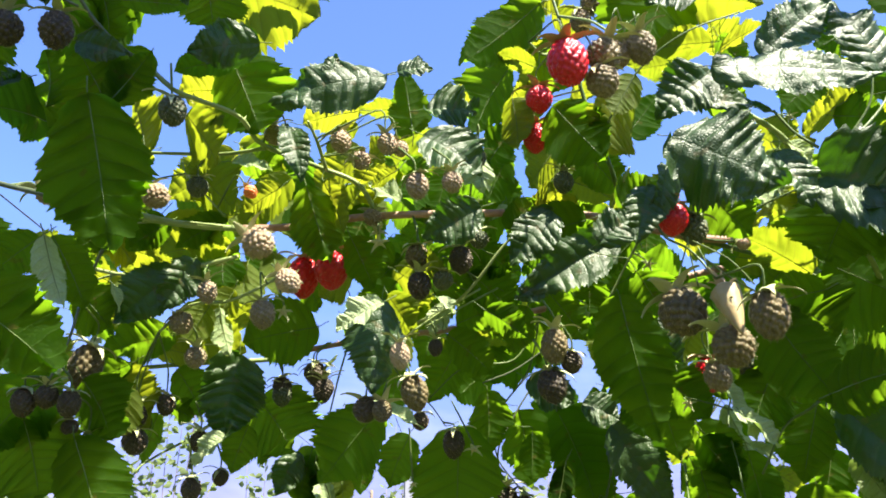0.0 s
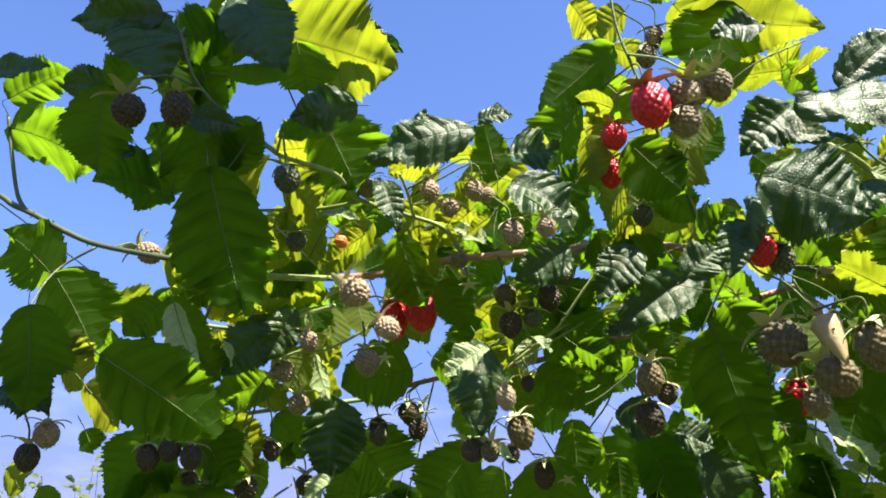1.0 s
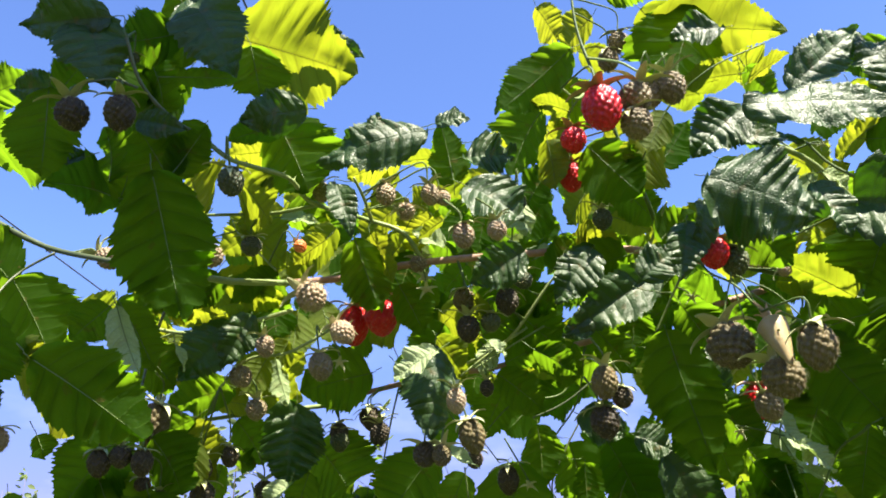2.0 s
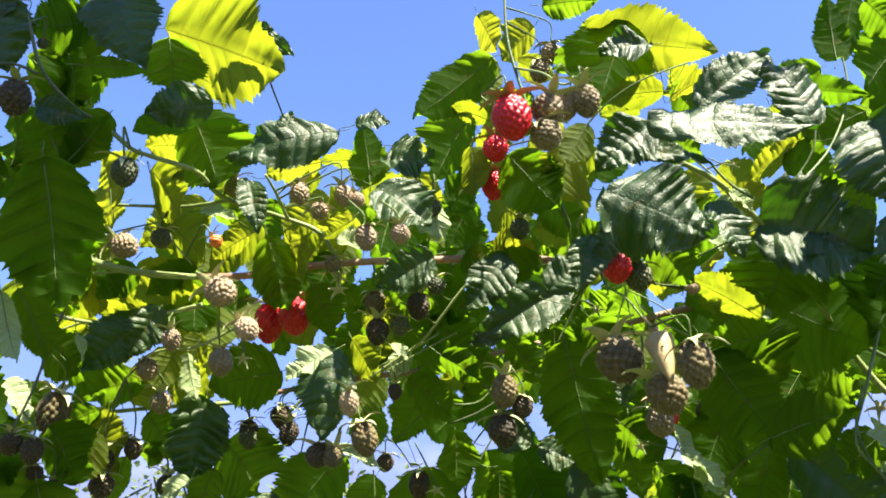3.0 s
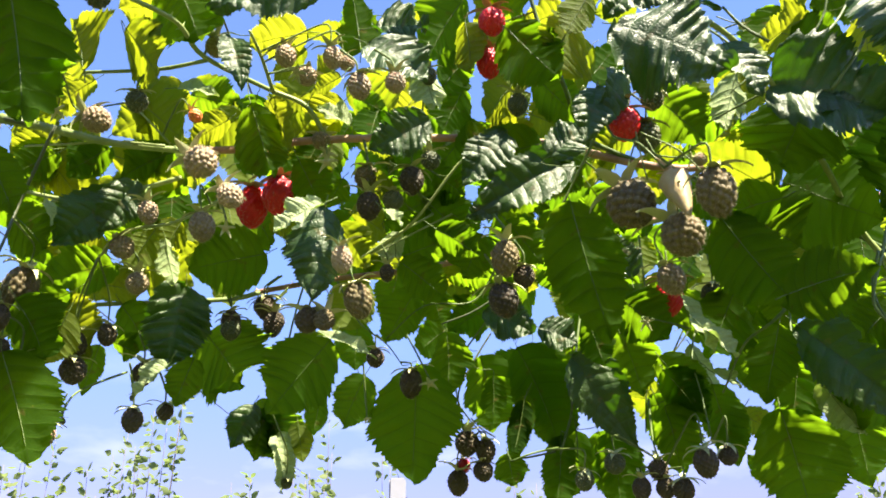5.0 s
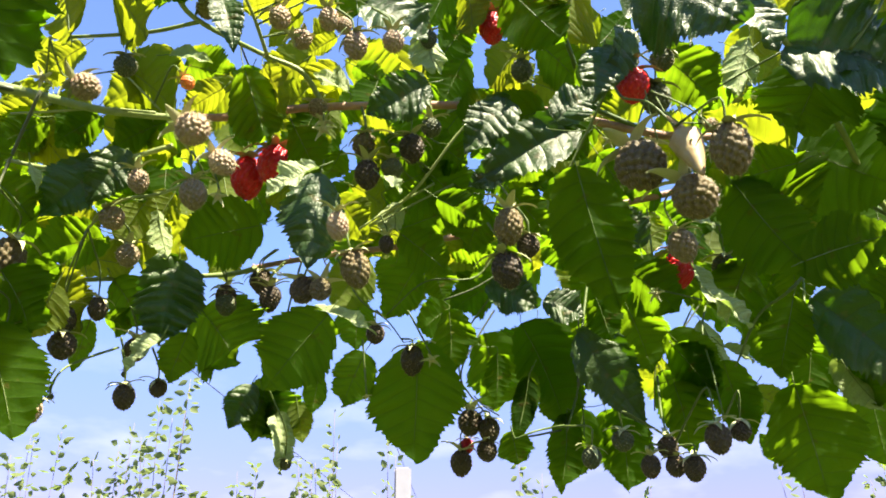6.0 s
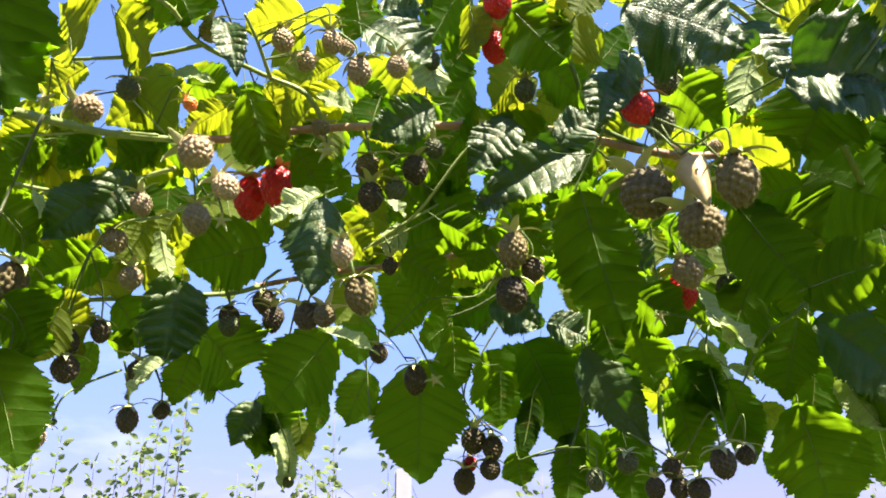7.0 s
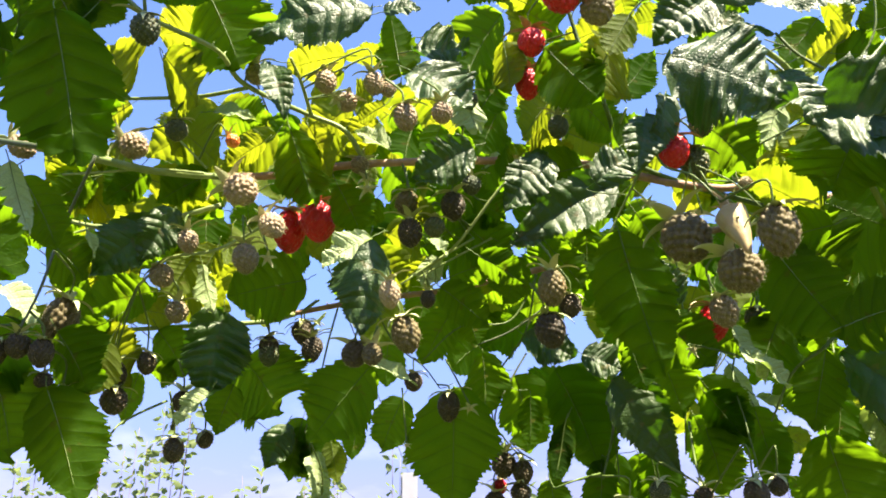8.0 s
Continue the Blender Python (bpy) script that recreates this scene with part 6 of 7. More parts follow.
leaf(cane_low, (-0.1622, 0.524, 1.6713), (-0.1375, 0.512, 1.6942), 0.0397, (-0.62, 0.19, 0.76), "young")
leaf(cane_low, (-0.1383, 0.574, 1.6999), (-0.1272, 0.566, 1.6673), 0.0254, (-0.08, 0.96, -0.26), "young")
leaf(cane_low, (-0.0454, 0.591, 1.7282), (-0.0123, 0.593, 1.704), 0.0322, (0.13, 0.96, 0.26), "under")
leaf(cane_low, (-0.0002, 0.592, 1.7304), (-0.0307, 0.606, 1.7043), 0.0546, (-0.53, 0.31, 0.79), "young")
leaf(cane_low, (0.0439, 0.634, 1.763), (0.0566, 0.634, 1.7262), 0.0322, (0.5, 0.85, 0.17), "under")
leaf(cane_low, (0.0614, 0.66, 1.7562), (0.0253, 0.643, 1.7277), 0.035, (-0.59, 0.75, 0.3), "under")
leaf(cane_low, (0.1182, 0.656, 1.7533), (0.1302, 0.665, 1.7173), 0.0381, (0.51, 0.78, 0.37), "under")
leaf(cane_low, (0.1423, 0.589, 1.7334), (0.1078, 0.58, 1.7137), 0.0335, (-0.49, 0.7, 0.53), "under")
leaf(cane_low, (0.1882, 0.65, 1.7804), (0.1478, 0.655, 1.7704), 0.0617, (-0.21, 0.24, 0.95), "under")
leaf(cane_low, (0.1913, 0.593, 1.7351), (0.1601, 0.591, 1.7679), 0.0482, (0.66, 0.39, 0.65), "under")
leaf(cane_low, (0.2383, 0.596, 1.7279), (0.2186, 0.594, 1.7614), 0.0315, (0.37, 0.89, 0.27), "under")
leaf(cane_low, (0.259, 0.587, 1.7369), (0.2979, 0.597, 1.7721), 0.0518, (-0.63, 0.56, 0.54), "under")
leaf(cane_low, (0.3094, 0.616, 1.7546), (0.3226, 0.622, 1.7105), 0.0392, (0.61, 0.74, 0.28), "under")
leaf(cane_low, (0.3379, 0.599, 1.7367), (0.3232, 0.591, 1.6801), 0.0444, (0.31, 0.93, -0.21), "under")
leaf(cane_low, (0.387, 0.636, 1.7477), (0.391, 0.616, 1.7068), 0.0346, (0.97, 0.23, -0.02), "under")
leaf(cane_low, (-0.0392, 0.647, 1.7253), (-0.0605, 0.645, 1.6753), 0.0433, (-0.28, 0.96, 0.08), "young")
leaf(cane_low, (-0.0085, 0.666, 1.7417), (-0.0191, 0.66, 1.6905), 0.0357, (-0.41, 0.91, -0.02), "under")
leaf(cane_low, (0.0337, 0.589, 1.7048), (0.0685, 0.593, 1.698), 0.0328, (0.1, 0.57, 0.82), "under")
leaf(cane_low, (0.0545, 0.609, 1.7018), (0.018, 0.623, 1.704), 0.0379, (0.27, 0.57, 0.78), "young")
leaf(cane_low, (0.1052, 0.673, 1.7301), (0.0528, 0.678, 1.7134), 0.0572, (-0.15, 0.71, 0.69), "under")
leaf(cane_low, (0.1252, 0.62, 1.7223), (0.081, 0.63, 1.7467), 0.0776, (0.5, 0.14, 0.85), "under")
leaf(cane_low, (0.1706, 0.654, 1.7313), (0.1414, 0.662, 1.6838), 0.0437, (0.08, 0.99, 0.12), "under")
leaf(cane_low, (0.2267, 0.668, 1.7367), (0.2093, 0.674, 1.6969), 0.0349, (0.13, 0.99, 0.09), "young")
leaf(cane_low, (0.2502, 0.668, 1.7172), (0.2782, 0.681, 1.7832), 0.0513, (0.11, 0.97, -0.24), "young")
leaf(cane_low, (0.276, 0.637, 1.7271), (0.3044, 0.632, 1.6885), 0.0466, (0.74, 0.46, 0.49), "under")
leaf(cane_low, (0.2954, 0.609, 1.7033), (0.2765, 0.624, 1.6673), 0.0433, (-0.08, 0.91, 0.42), "under")
leaf(cane_low, (0.3983, 0.638, 1.7282), (0.3382, 0.619, 1.707), 0.0494, (-0.43, 0.67, 0.61), "under")
leaf(cane_low, (-0.0446, 0.673, 1.6958), (-0.0465, 0.672, 1.6521), 0.0372, (-0.13, 0.99, -0.02), "under")
leaf(cane_low, (-0.0121, 0.662, 1.6841), (0.0139, 0.665, 1.7139), 0.0447, (-0.69, 0.48, 0.55), "young")
leaf(cane_low, (0.0438, 0.67, 1.6933), (0.0093, 0.653, 1.6606), 0.0438, (-0.62, 0.73, 0.28), "under")
leaf(cane_low, (0.0728, 0.615, 1.6863), (0.0336, 0.628, 1.6682), 0.0453, (-0.14, 0.63, 0.76), "under")
leaf(cane_low, (0.1525, 0.659, 1.6925), (0.1847, 0.647, 1.712), 0.0329, (-0.12, 0.75, 0.65), "under")
leaf(cane_low, (0.2025, 0.662, 1.6798), (0.1541, 0.645, 1.6515), 0.0682, (-0.56, 0.33, 0.76), "under")
leaf(cane_low, (0.2249, 0.636, 1.6729), (0.276, 0.643, 1.7018), 0.044, (-0.11, 0.99, -0.05), "under")
leaf(cane_low, (0.2611, 0.638, 1.6886), (0.3112, 0.653, 1.6681), 0.0684, (0.34, 0.15, 0.93), "under")
leaf(cane_low, (0.2933, 0.621, 1.6848), (0.3343, 0.605, 1.699), 0.045, (0.01, 0.68, 0.73), "under")
leaf(cane_low, (0.3369, 0.662, 1.6763), (0.3038, 0.68, 1.6752), 0.0432, (0.25, 0.5, 0.83), "under")
leaf(cane_low, (0.4059, 0.674, 1.7047), (0.4157, 0.657, 1.7372), 0.0303, (0.61, 0.76, 0.21), "under")
leaf(cane_low, (0.1121, 0.657, 1.6494), (0.0665, 0.647, 1.6212), 0.0506, (-0.51, 0.6, 0.62), "under")
leaf(cane_low, (0.3119, 0.649, 1.6519), (0.2629, 0.647, 1.6686), 0.0408, (0.05, 0.96, 0.26), "under")
leaf(cane_low, (0.35, 0.64, 1.6446), (0.3782, 0.632, 1.6244), 0.0366, (0.48, 0.81, 0.35), "under")
leaf(cane_low, (0.1268, 0.614, 1.6273), (0.1181, 0.601, 1.6572), 0.0284, (0.35, 0.82, 0.46), "under")
leaf(cane_low, (0.2208, 0.679, 1.621), (0.1849, 0.692, 1.6317), 0.0422, (0.42, 0.57, 0.71), "young")
leaf(cane_low, (0.3442, 0.666, 1.6335), (0.3221, 0.659, 1.6784), 0.0407, (0.59, 0.71, 0.4), "under")
leaf(cane_low, (-0.2837, 0.533, 1.7366), (-0.3083, 0.534, 1.7225), 0.0302, (-0.44, 0.43, 0.79), "under")
leaf(cane_low, (-0.21, 0.545, 1.7415), (-0.2578, 0.559, 1.7416), 0.04, (0.16, 0.54, 0.83), "young")
leaf(cane_low, (-0.1699, 0.518, 1.733), (-0.1973, 0.516, 1.719), 0.0312, (-0.29, 0.85, 0.45), "under")
leaf(cane_low, (-0.1495, 0.534, 1.7356), (-0.149, 0.522, 1.6949), 0.0328, (-0.38, 0.89, -0.27), "young")
leaf(cane_low, (-0.1072, 0.52, 1.7214), (-0.0893, 0.511, 1.6908), 0.0333, (0.58, 0.81, 0.1), "under")
leaf(cane_low, (-0.2728, 0.522, 1.6933), (-0.2333, 0.511, 1.6714), 0.0389, (0.5, 0.66, 0.57), "under")
leaf(cane_low, (-0.2643, 0.56, 1.7072), (-0.2572, 0.545, 1.7355), 0.0275, (0.08, 0.89, 0.45), "young")
leaf(cane_low, (-0.2191, 0.54, 1.7033), (-0.2487, 0.541, 1.7126), 0.0285, (0.26, 0.61, 0.75), "young")
leaf(cane_low, (-0.1744, 0.514, 1.6945), (-0.186, 0.515, 1.6712), 0.0217, (-0.4, 0.89, 0.24), "young")
leaf(cane_low, (-0.3252, 0.528, 1.7413), (-0.293, 0.546, 1.7416), 0.0456, (-0.27, 0.47, 0.84), "young")
leaf(cane_low, (-0.2878, 0.515, 1.7406), (-0.2524, 0.516, 1.7264), 0.0327, (0.24, 0.73, 0.64), "under")
leaf(cane_low, (-0.2862, 0.556, 1.7637), (-0.2629, 0.543, 1.7132), 0.0336, (-0.2, 0.92, -0.33), "under")
leaf(cane_low, (-0.236, 0.55, 1.7689), (-0.2227, 0.554, 1.7288), 0.0443, (0.49, 0.84, 0.24), "young")
leaf(cane_low, (-0.2154, 0.549, 1.7536), (-0.1825, 0.537, 1.728), 0.0285, (0.53, 0.79, 0.32), "young")
leaf(cane_low, (-0.161, 0.505, 1.7392), (-0.1548, 0.498, 1.6986), 0.0335, (-0.45, 0.87, -0.22), "under")
leaf(cane_low, (-0.3241, 0.547, 1.7217), (-0.3692, 0.566, 1.7087), 0.0372, (0.04, 0.63, 0.77), "under")
leaf(cane_low, (-0.2782, 0.535, 1.7034), (-0.254, 0.55, 1.6841), 0.0498, (0.23, 0.6, 0.76), "young")
leaf(cane_low, (-0.2552, 0.538, 1.7223), (-0.29, 0.525, 1.7358), 0.0472, (0.1, 0.58, 0.81), "young")
leaf(cane_low, (-0.1855, 0.532, 1.7223), (-0.2147, 0.541, 1.7071), 0.0415, (-0.41, 0.17, 0.89), "under")
leaf(cane_low, (-0.3179, 0.558, 1.675), (-0.285, 0.569, 1.6522), 0.0606, (0.26, 0.66, 0.7), "young")
leaf(cane_low, (-0.2883, 0.539, 1.6734), (-0.2764, 0.531, 1.6424), 0.021, (-0.45, 0.8, -0.38), "under")
leaf(cane_low, (-0.1989, 0.501, 1.6583), (-0.1705, 0.504, 1.6532), 0.0296, (0.08, 0.61, 0.79), "young")
leaf(cane_low, (-0.1858, 0.515, 1.6726), (-0.2174, 0.533, 1.6708), 0.0257, (0.27, 0.56, 0.78), "young")
leaf(cane_low, (-0.1594, 0.507, 1.8238), (-0.119, 0.498, 1.7844), 0.0379, (0.58, 0.69, 0.44), "young")
leaf(cane_low, (-0.0453, 0.546, 1.8521), (-0.0055, 0.538, 1.8088), 0.0592, (0.69, 0.48, 0.55), "young")
leaf(cane_low, (-0.2189, 0.556, 1.8066), (-0.1753, 0.556, 1.7862), 0.0433, (0.09, 0.98, 0.2), "under")
leaf(cane_low, (-0.1458, 0.571, 1.8276), (-0.1202, 0.558, 1.7674), 0.0407, (0.04, 0.98, -0.19), "young")
leaf(cane_low, (-0.1053, 0.561, 1.8079), (-0.0851, 0.559, 1.7754), 0.0333, (0.64, 0.68, 0.36), "young")
leaf(cane_low, (-0.0523, 0.508, 1.7834), (-0.0588, 0.508, 1.7455), 0.0267, (-0.27, 0.96, 0.05), "young")
leaf(cane_low, (-0.178, 0.501, 1.7326), (-0.2067, 0.504, 1.7295), 0.028, (-0.04, 0.49, 0.87), "young")
leaf(cane_low, (-0.159, 0.57, 1.7973), (-0.1903, 0.58, 1.7805), 0.0481, (-0.41, 0.2, 0.89), "young")
leaf(cane_low, (-0.1349, 0.548, 1.7506), (-0.1222, 0.535, 1.7093), 0.0275, (-0.09, 0.94, -0.32), "young")
leaf(cane_low, (-0.0953, 0.557, 1.7834), (-0.0832, 0.552, 1.732), 0.0376, (-0.05, 0.99, -0.11), "young")
leaf(cane_low, (-0.0575, 0.549, 1.7788), (-0.0805, 0.546, 1.7386), 0.0368, (-0.42, 0.89, 0.17), "young")
leaf(cane_low, (-0.0462, 0.618, 1.8759), (-0.0679, 0.624, 1.8412), 0.0379, (-0.22, 0.93, 0.3), "under")
leaf(cane_low, (-0.0011, 0.618, 1.8655), (-0.0557, 0.637, 1.859), 0.0528, (0.1, 0.57, 0.81), "young")
leaf(cane_low, (0.0376, 0.663, 1.9059), (0.0164, 0.65, 1.8338), 0.0562, (-0.25, 0.96, -0.1), "young")
leaf(cane_low, (-0.0477, 0.667, 1.8675), (-0.0182, 0.677, 1.8248), 0.0555, (0.43, 0.77, 0.47), "under")
leaf(cane_low, (-0.0217, 0.667, 1.8627), (-0.02, 0.676, 1.8111), 0.0561, (0.67, 0.72, 0.15), "young")
leaf(cane_low, (0.012, 0.664, 1.8443), (0.0386, 0.68, 1.8136), 0.0367, (0.04, 0.87, 0.49), "under")
leaf(cane_low, (-0.0414, 0.665, 1.7997), (-0.0671, 0.66, 1.7632), 0.0398, (-0.42, 0.89, 0.17), "under")
leaf(cane_low, (-0.0204, 0.674, 1.8095), (-0.0615, 0.678, 1.7685), 0.0637, (-0.62, 0.41, 0.67), "under")
leaf(cane_low, (0.0238, 0.607, 1.7645), (-0.0234, 0.614, 1.7482), 0.0647, (-0.25, 0.39, 0.89), "under")
leaf(cane_low, (-0.0417, 0.666, 1.7531), (-0.0594, 0.67, 1.7135), 0.0421, (-0.48, 0.83, 0.3), "under")
leaf(cane_low, (-0.0197, 0.658, 1.7675), (-0.0207, 0.648, 1.7223), 0.0303, (-0.11, 0.97, -0.21), "young")
leaf(cane_low, (0.0328, 0.614, 1.7524), (0.0588, 0.596, 1.7143), 0.0381, (0.8, 0.51, 0.31), "under")
leaf(cane_low, (0.0802, 0.699, 1.85), (0.1105, 0.716, 1.7948), 0.079, (0.7, 0.48, 0.53), "under")
leaf(cane_low, (0.1016, 0.701, 1.861), (0.1119, 0.704, 1.8097), 0.0669, (0.83, 0.53, 0.2), "young")
leaf(cane_low, (0.1758, 0.695, 1.8454), (0.113, 0.69, 1.8142), 0.0651, (-0.39, 0.63, 0.68), "under")
leaf(cane_low, (0.201, 0.707, 1.8476), (0.1988, 0.708, 1.7953), 0.0484, (-0.05, 1, 0.02), "under")
leaf(cane_low, (0.0561, 0.692, 1.796), (0.0129, 0.673, 1.7407), 0.0519, (-0.37, 0.93, -0.03), "young")
leaf(cane_low, (0.1052, 0.695, 1.7897), (0.087, 0.698, 1.7451), 0.0371, (-0.07, 0.99, 0.09), "young")
leaf(cane_low, (0.1571, 0.72, 1.8046), (0.1122, 0.726, 1.798), 0.0522, (-0.06, 0.5, 0.87), "young")
leaf(cane_low, (0.2049, 0.659, 1.772), (0.2007, 0.654, 1.7224), 0.0365, (0.22, 0.97, -0.12), "young")
leaf(cane_low, (0.0708, 0.711, 1.7747), (0.1186, 0.701, 1.7381), 0.0565, (0.59, 0.51, 0.63), "young")
leaf(cane_low, (0.1114, 0.703, 1.7599), (0.083, 0.693, 1.6992), 0.0665, (-0.65, 0.74, 0.18), "under")
leaf(cane_low, (0.1631, 0.692, 1.749), (0.1418, 0.702, 1.7011), 0.0475, (0.06, 0.98, 0.18), "young")
leaf(cane_low, (0.1937, 0.697, 1.7496), (0.2086, 0.71, 1.7009), 0.0671, (0.87, 0.35, 0.36), "young")
leaf(cane_low, (0.135, 0.648, 1.671), (0.1959, 0.667, 1.6703), 0.0944, (-0.05, 0.19, 0.98), "under")
leaf(cane_low, (0.2149, 0.664, 1.775), (0.2397, 0.653, 1.7398), 0.0434, (0.75, 0.56, 0.35), "under")
leaf(cane_low, (0.2645, 0.673, 1.7856), (0.2367, 0.66, 1.7261), 0.0504, (-0.23, 0.97, -0.11), "under")
leaf(cane_low, (0.3326, 0.679, 1.7773), (0.3185, 0.673, 1.7103), 0.0492, (0.6, 0.78, -0.2), "under")
leaf(cane_low, (0.38, 0.697, 1.7803), (0.3093, 0.686, 1.7418), 0.0681, (-0.4, 0.75, 0.53), "under")
leaf(cane_low, (0.4134, 0.696, 1.8076), (0.4479, 0.698, 1.7607), 0.0657, (0.73, 0.41, 0.55), "young")
leaf(cane_low, (0.2525, 0.71, 1.7684), (0.2907, 0.721, 1.7269), 0.051, (0.22, 0.88, 0.43), "under")
leaf(cane_low, (0.2833, 0.689, 1.7369), (0.2892, 0.708, 1.6846), 0.0569, (0.56, 0.75, 0.34), "under")
leaf(cane_low, (0.3319, 0.689, 1.7383), (0.3149, 0.674, 1.6794), 0.0555, (-0.28, 0.95, -0.16), "under")
leaf(cane_low, (0.3614, 0.68, 1.7503), (0.3366, 0.68, 1.7071), 0.0372, (0.15, 0.98, -0.09), "young")
leaf(cane_low, (0.4165, 0.689, 1.7364), (0.3579, 0.704, 1.73), 0.0637, (0.16, 0.84, 0.51), "under")
leaf(cane_low, (0.2773, 0.691, 1.7087), (0.3326, 0.7, 1.6822), 0.0882, (0.37, 0.3, 0.88), "under")
leaf(cane_low, (0.3207, 0.708, 1.7038), (0.3524, 0.709, 1.6746), 0.0433, (0.53, 0.61, 0.59), "under")
leaf(cane_low, (0.3465, 0.701, 1.6829), (0.3206, 0.689, 1.6217), 0.0535, (0.18, 0.95, -0.26), "under")
leaf(cane_low, (0.4006, 0.717, 1.6501), (0.3644, 0.737, 1.6409), 0.0616, (0.1, 0.56, 0.82), "young")
leaf(cane_low, (0.0195, 0.578, 1.8661), (-0.0255, 0.582, 1.8389), 0.0761, (-0.48, 0.27, 0.83), "young")
leaf(cane_low, (0.0732, 0.616, 1.904), (0.1077, 0.607, 1.8736), 0.0443, (0.65, 0.46, 0.6), "young")
leaf(cane_low, (0.1044, 0.619, 1.8986), (0.0756, 0.603, 1.8515), 0.0396, (-0.55, 0.83, 0.06), "under")
leaf(cane_low, (0.1496, 0.602, 1.8841), (0.1132, 0.607, 1.8375), 0.0511, (-0.11, 0.98, 0.19), "young")
leaf(cane_low, (0.0058, 0.568, 1.8349), (-0.0159, 0.584, 1.8118), 0.0304, (-0.05, 0.8, 0.6), "under")
leaf(cane_low, (0.0557, 0.615, 1.8576), (0.003, 0.62, 1.8501), 0.0543, (-0.08, 0.48, 0.87), "under")
leaf(cane_low, (0.0891, 0.619, 1.847), (0.1228, 0.619, 1.8233), 0.0402, (0.27, 0.88, 0.38), "under")
leaf(cane_low, (0.1432, 0.598, 1.8151), (0.1007, 0.588, 1.773), 0.0407, (-0.28, 0.96, 0.05), "young")
raspberry(cane_right_near, (0.1787, 0.4202, 1.7005), 0.0084, "sunlit_pale", (0.97, -0.05, -0.23))
raspberry(cane_top, (0.0659, 0.3277, 1.7777), 0.0228, "ripe", (0.13, 0.02, -0.99))
raspberry(cane_top, (0.0612, 0.409, 1.8070), 0.0178, "ripe", (0.08, 0.2, -0.98))
raspberry(cane_top, (0.0609, 0.4300, 1.7926), 0.0172, "ripe", (-0, 0.28, -0.96))
raspberry(cane_main, (-0.0736, 0.4483, 1.7074), 0.0225, "ripe", (0.08, 0.28, -0.96), tall=1.1)
raspberry(cane_main, (-0.0932, 0.4626, 1.7088), 0.0208, "ripe", (-0, 0.28, -0.96), tall=1.1)
raspberry(cane_right_near, (0.127, 0.3694, 1.7006), 0.0176, "ripe", (-0, 0.28, -0.96))
raspberry(cane_main, (0.1677, 0.4674, 1.6419), 0.0187, "ripe", (-0.01, 0.26, -0.96))
raspberry(cane_low, (0.0434, 0.6155, 1.5645), 0.0105, "ripe", (-0.01, 0.26, -0.96))
raspberry(cane_main, (-0.1256, 0.4231, 1.7403), 0.0089, "orange", (0.63, 0.2, -0.75))
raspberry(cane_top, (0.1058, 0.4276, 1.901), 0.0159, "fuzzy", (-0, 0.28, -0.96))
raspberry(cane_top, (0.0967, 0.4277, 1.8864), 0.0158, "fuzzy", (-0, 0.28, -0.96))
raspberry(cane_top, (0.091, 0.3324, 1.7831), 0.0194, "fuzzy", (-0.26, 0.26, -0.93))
raspberry(cane_top, (0.1032, 0.3479, 1.7945), 0.0151, "sunlit_pale", (-0.26, 0.26, -0.93))
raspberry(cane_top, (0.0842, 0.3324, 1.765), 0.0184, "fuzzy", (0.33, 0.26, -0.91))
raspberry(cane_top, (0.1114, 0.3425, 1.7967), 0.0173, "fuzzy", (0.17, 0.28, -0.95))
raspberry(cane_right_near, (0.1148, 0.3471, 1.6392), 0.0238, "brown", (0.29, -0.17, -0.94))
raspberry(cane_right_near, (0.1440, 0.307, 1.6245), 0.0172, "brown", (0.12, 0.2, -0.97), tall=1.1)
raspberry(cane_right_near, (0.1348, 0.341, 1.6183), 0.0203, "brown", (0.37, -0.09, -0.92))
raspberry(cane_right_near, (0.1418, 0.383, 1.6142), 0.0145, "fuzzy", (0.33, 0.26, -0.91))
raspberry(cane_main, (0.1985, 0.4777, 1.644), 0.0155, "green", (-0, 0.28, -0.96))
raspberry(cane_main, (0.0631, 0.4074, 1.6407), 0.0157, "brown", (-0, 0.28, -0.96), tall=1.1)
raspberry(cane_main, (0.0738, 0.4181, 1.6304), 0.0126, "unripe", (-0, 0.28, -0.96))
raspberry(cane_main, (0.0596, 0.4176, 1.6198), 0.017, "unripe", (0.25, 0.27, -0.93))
raspberry(cane_main, (-0.0222, 0.3729, 1.6214), 0.0108, "sunlit_pale", (0.08, 0.28, -0.96), tall=1.3)
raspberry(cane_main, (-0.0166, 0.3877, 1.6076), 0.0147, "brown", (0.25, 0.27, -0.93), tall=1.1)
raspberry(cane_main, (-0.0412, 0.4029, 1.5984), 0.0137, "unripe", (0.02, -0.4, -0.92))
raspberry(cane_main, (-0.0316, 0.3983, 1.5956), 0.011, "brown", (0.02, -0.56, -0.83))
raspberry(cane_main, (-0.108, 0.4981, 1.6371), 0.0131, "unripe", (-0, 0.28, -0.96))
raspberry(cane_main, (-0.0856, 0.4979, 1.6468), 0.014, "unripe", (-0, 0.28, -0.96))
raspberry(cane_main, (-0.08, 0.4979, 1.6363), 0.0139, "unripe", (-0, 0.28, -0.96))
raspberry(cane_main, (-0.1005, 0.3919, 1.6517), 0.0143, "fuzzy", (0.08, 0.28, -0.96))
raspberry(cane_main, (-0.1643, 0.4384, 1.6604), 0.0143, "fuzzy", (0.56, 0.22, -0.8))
raspberry(cane_main, (-0.1417, 0.4183, 1.6737), 0.0118, "sunlit_pale", (0.17, 0.28, -0.95))
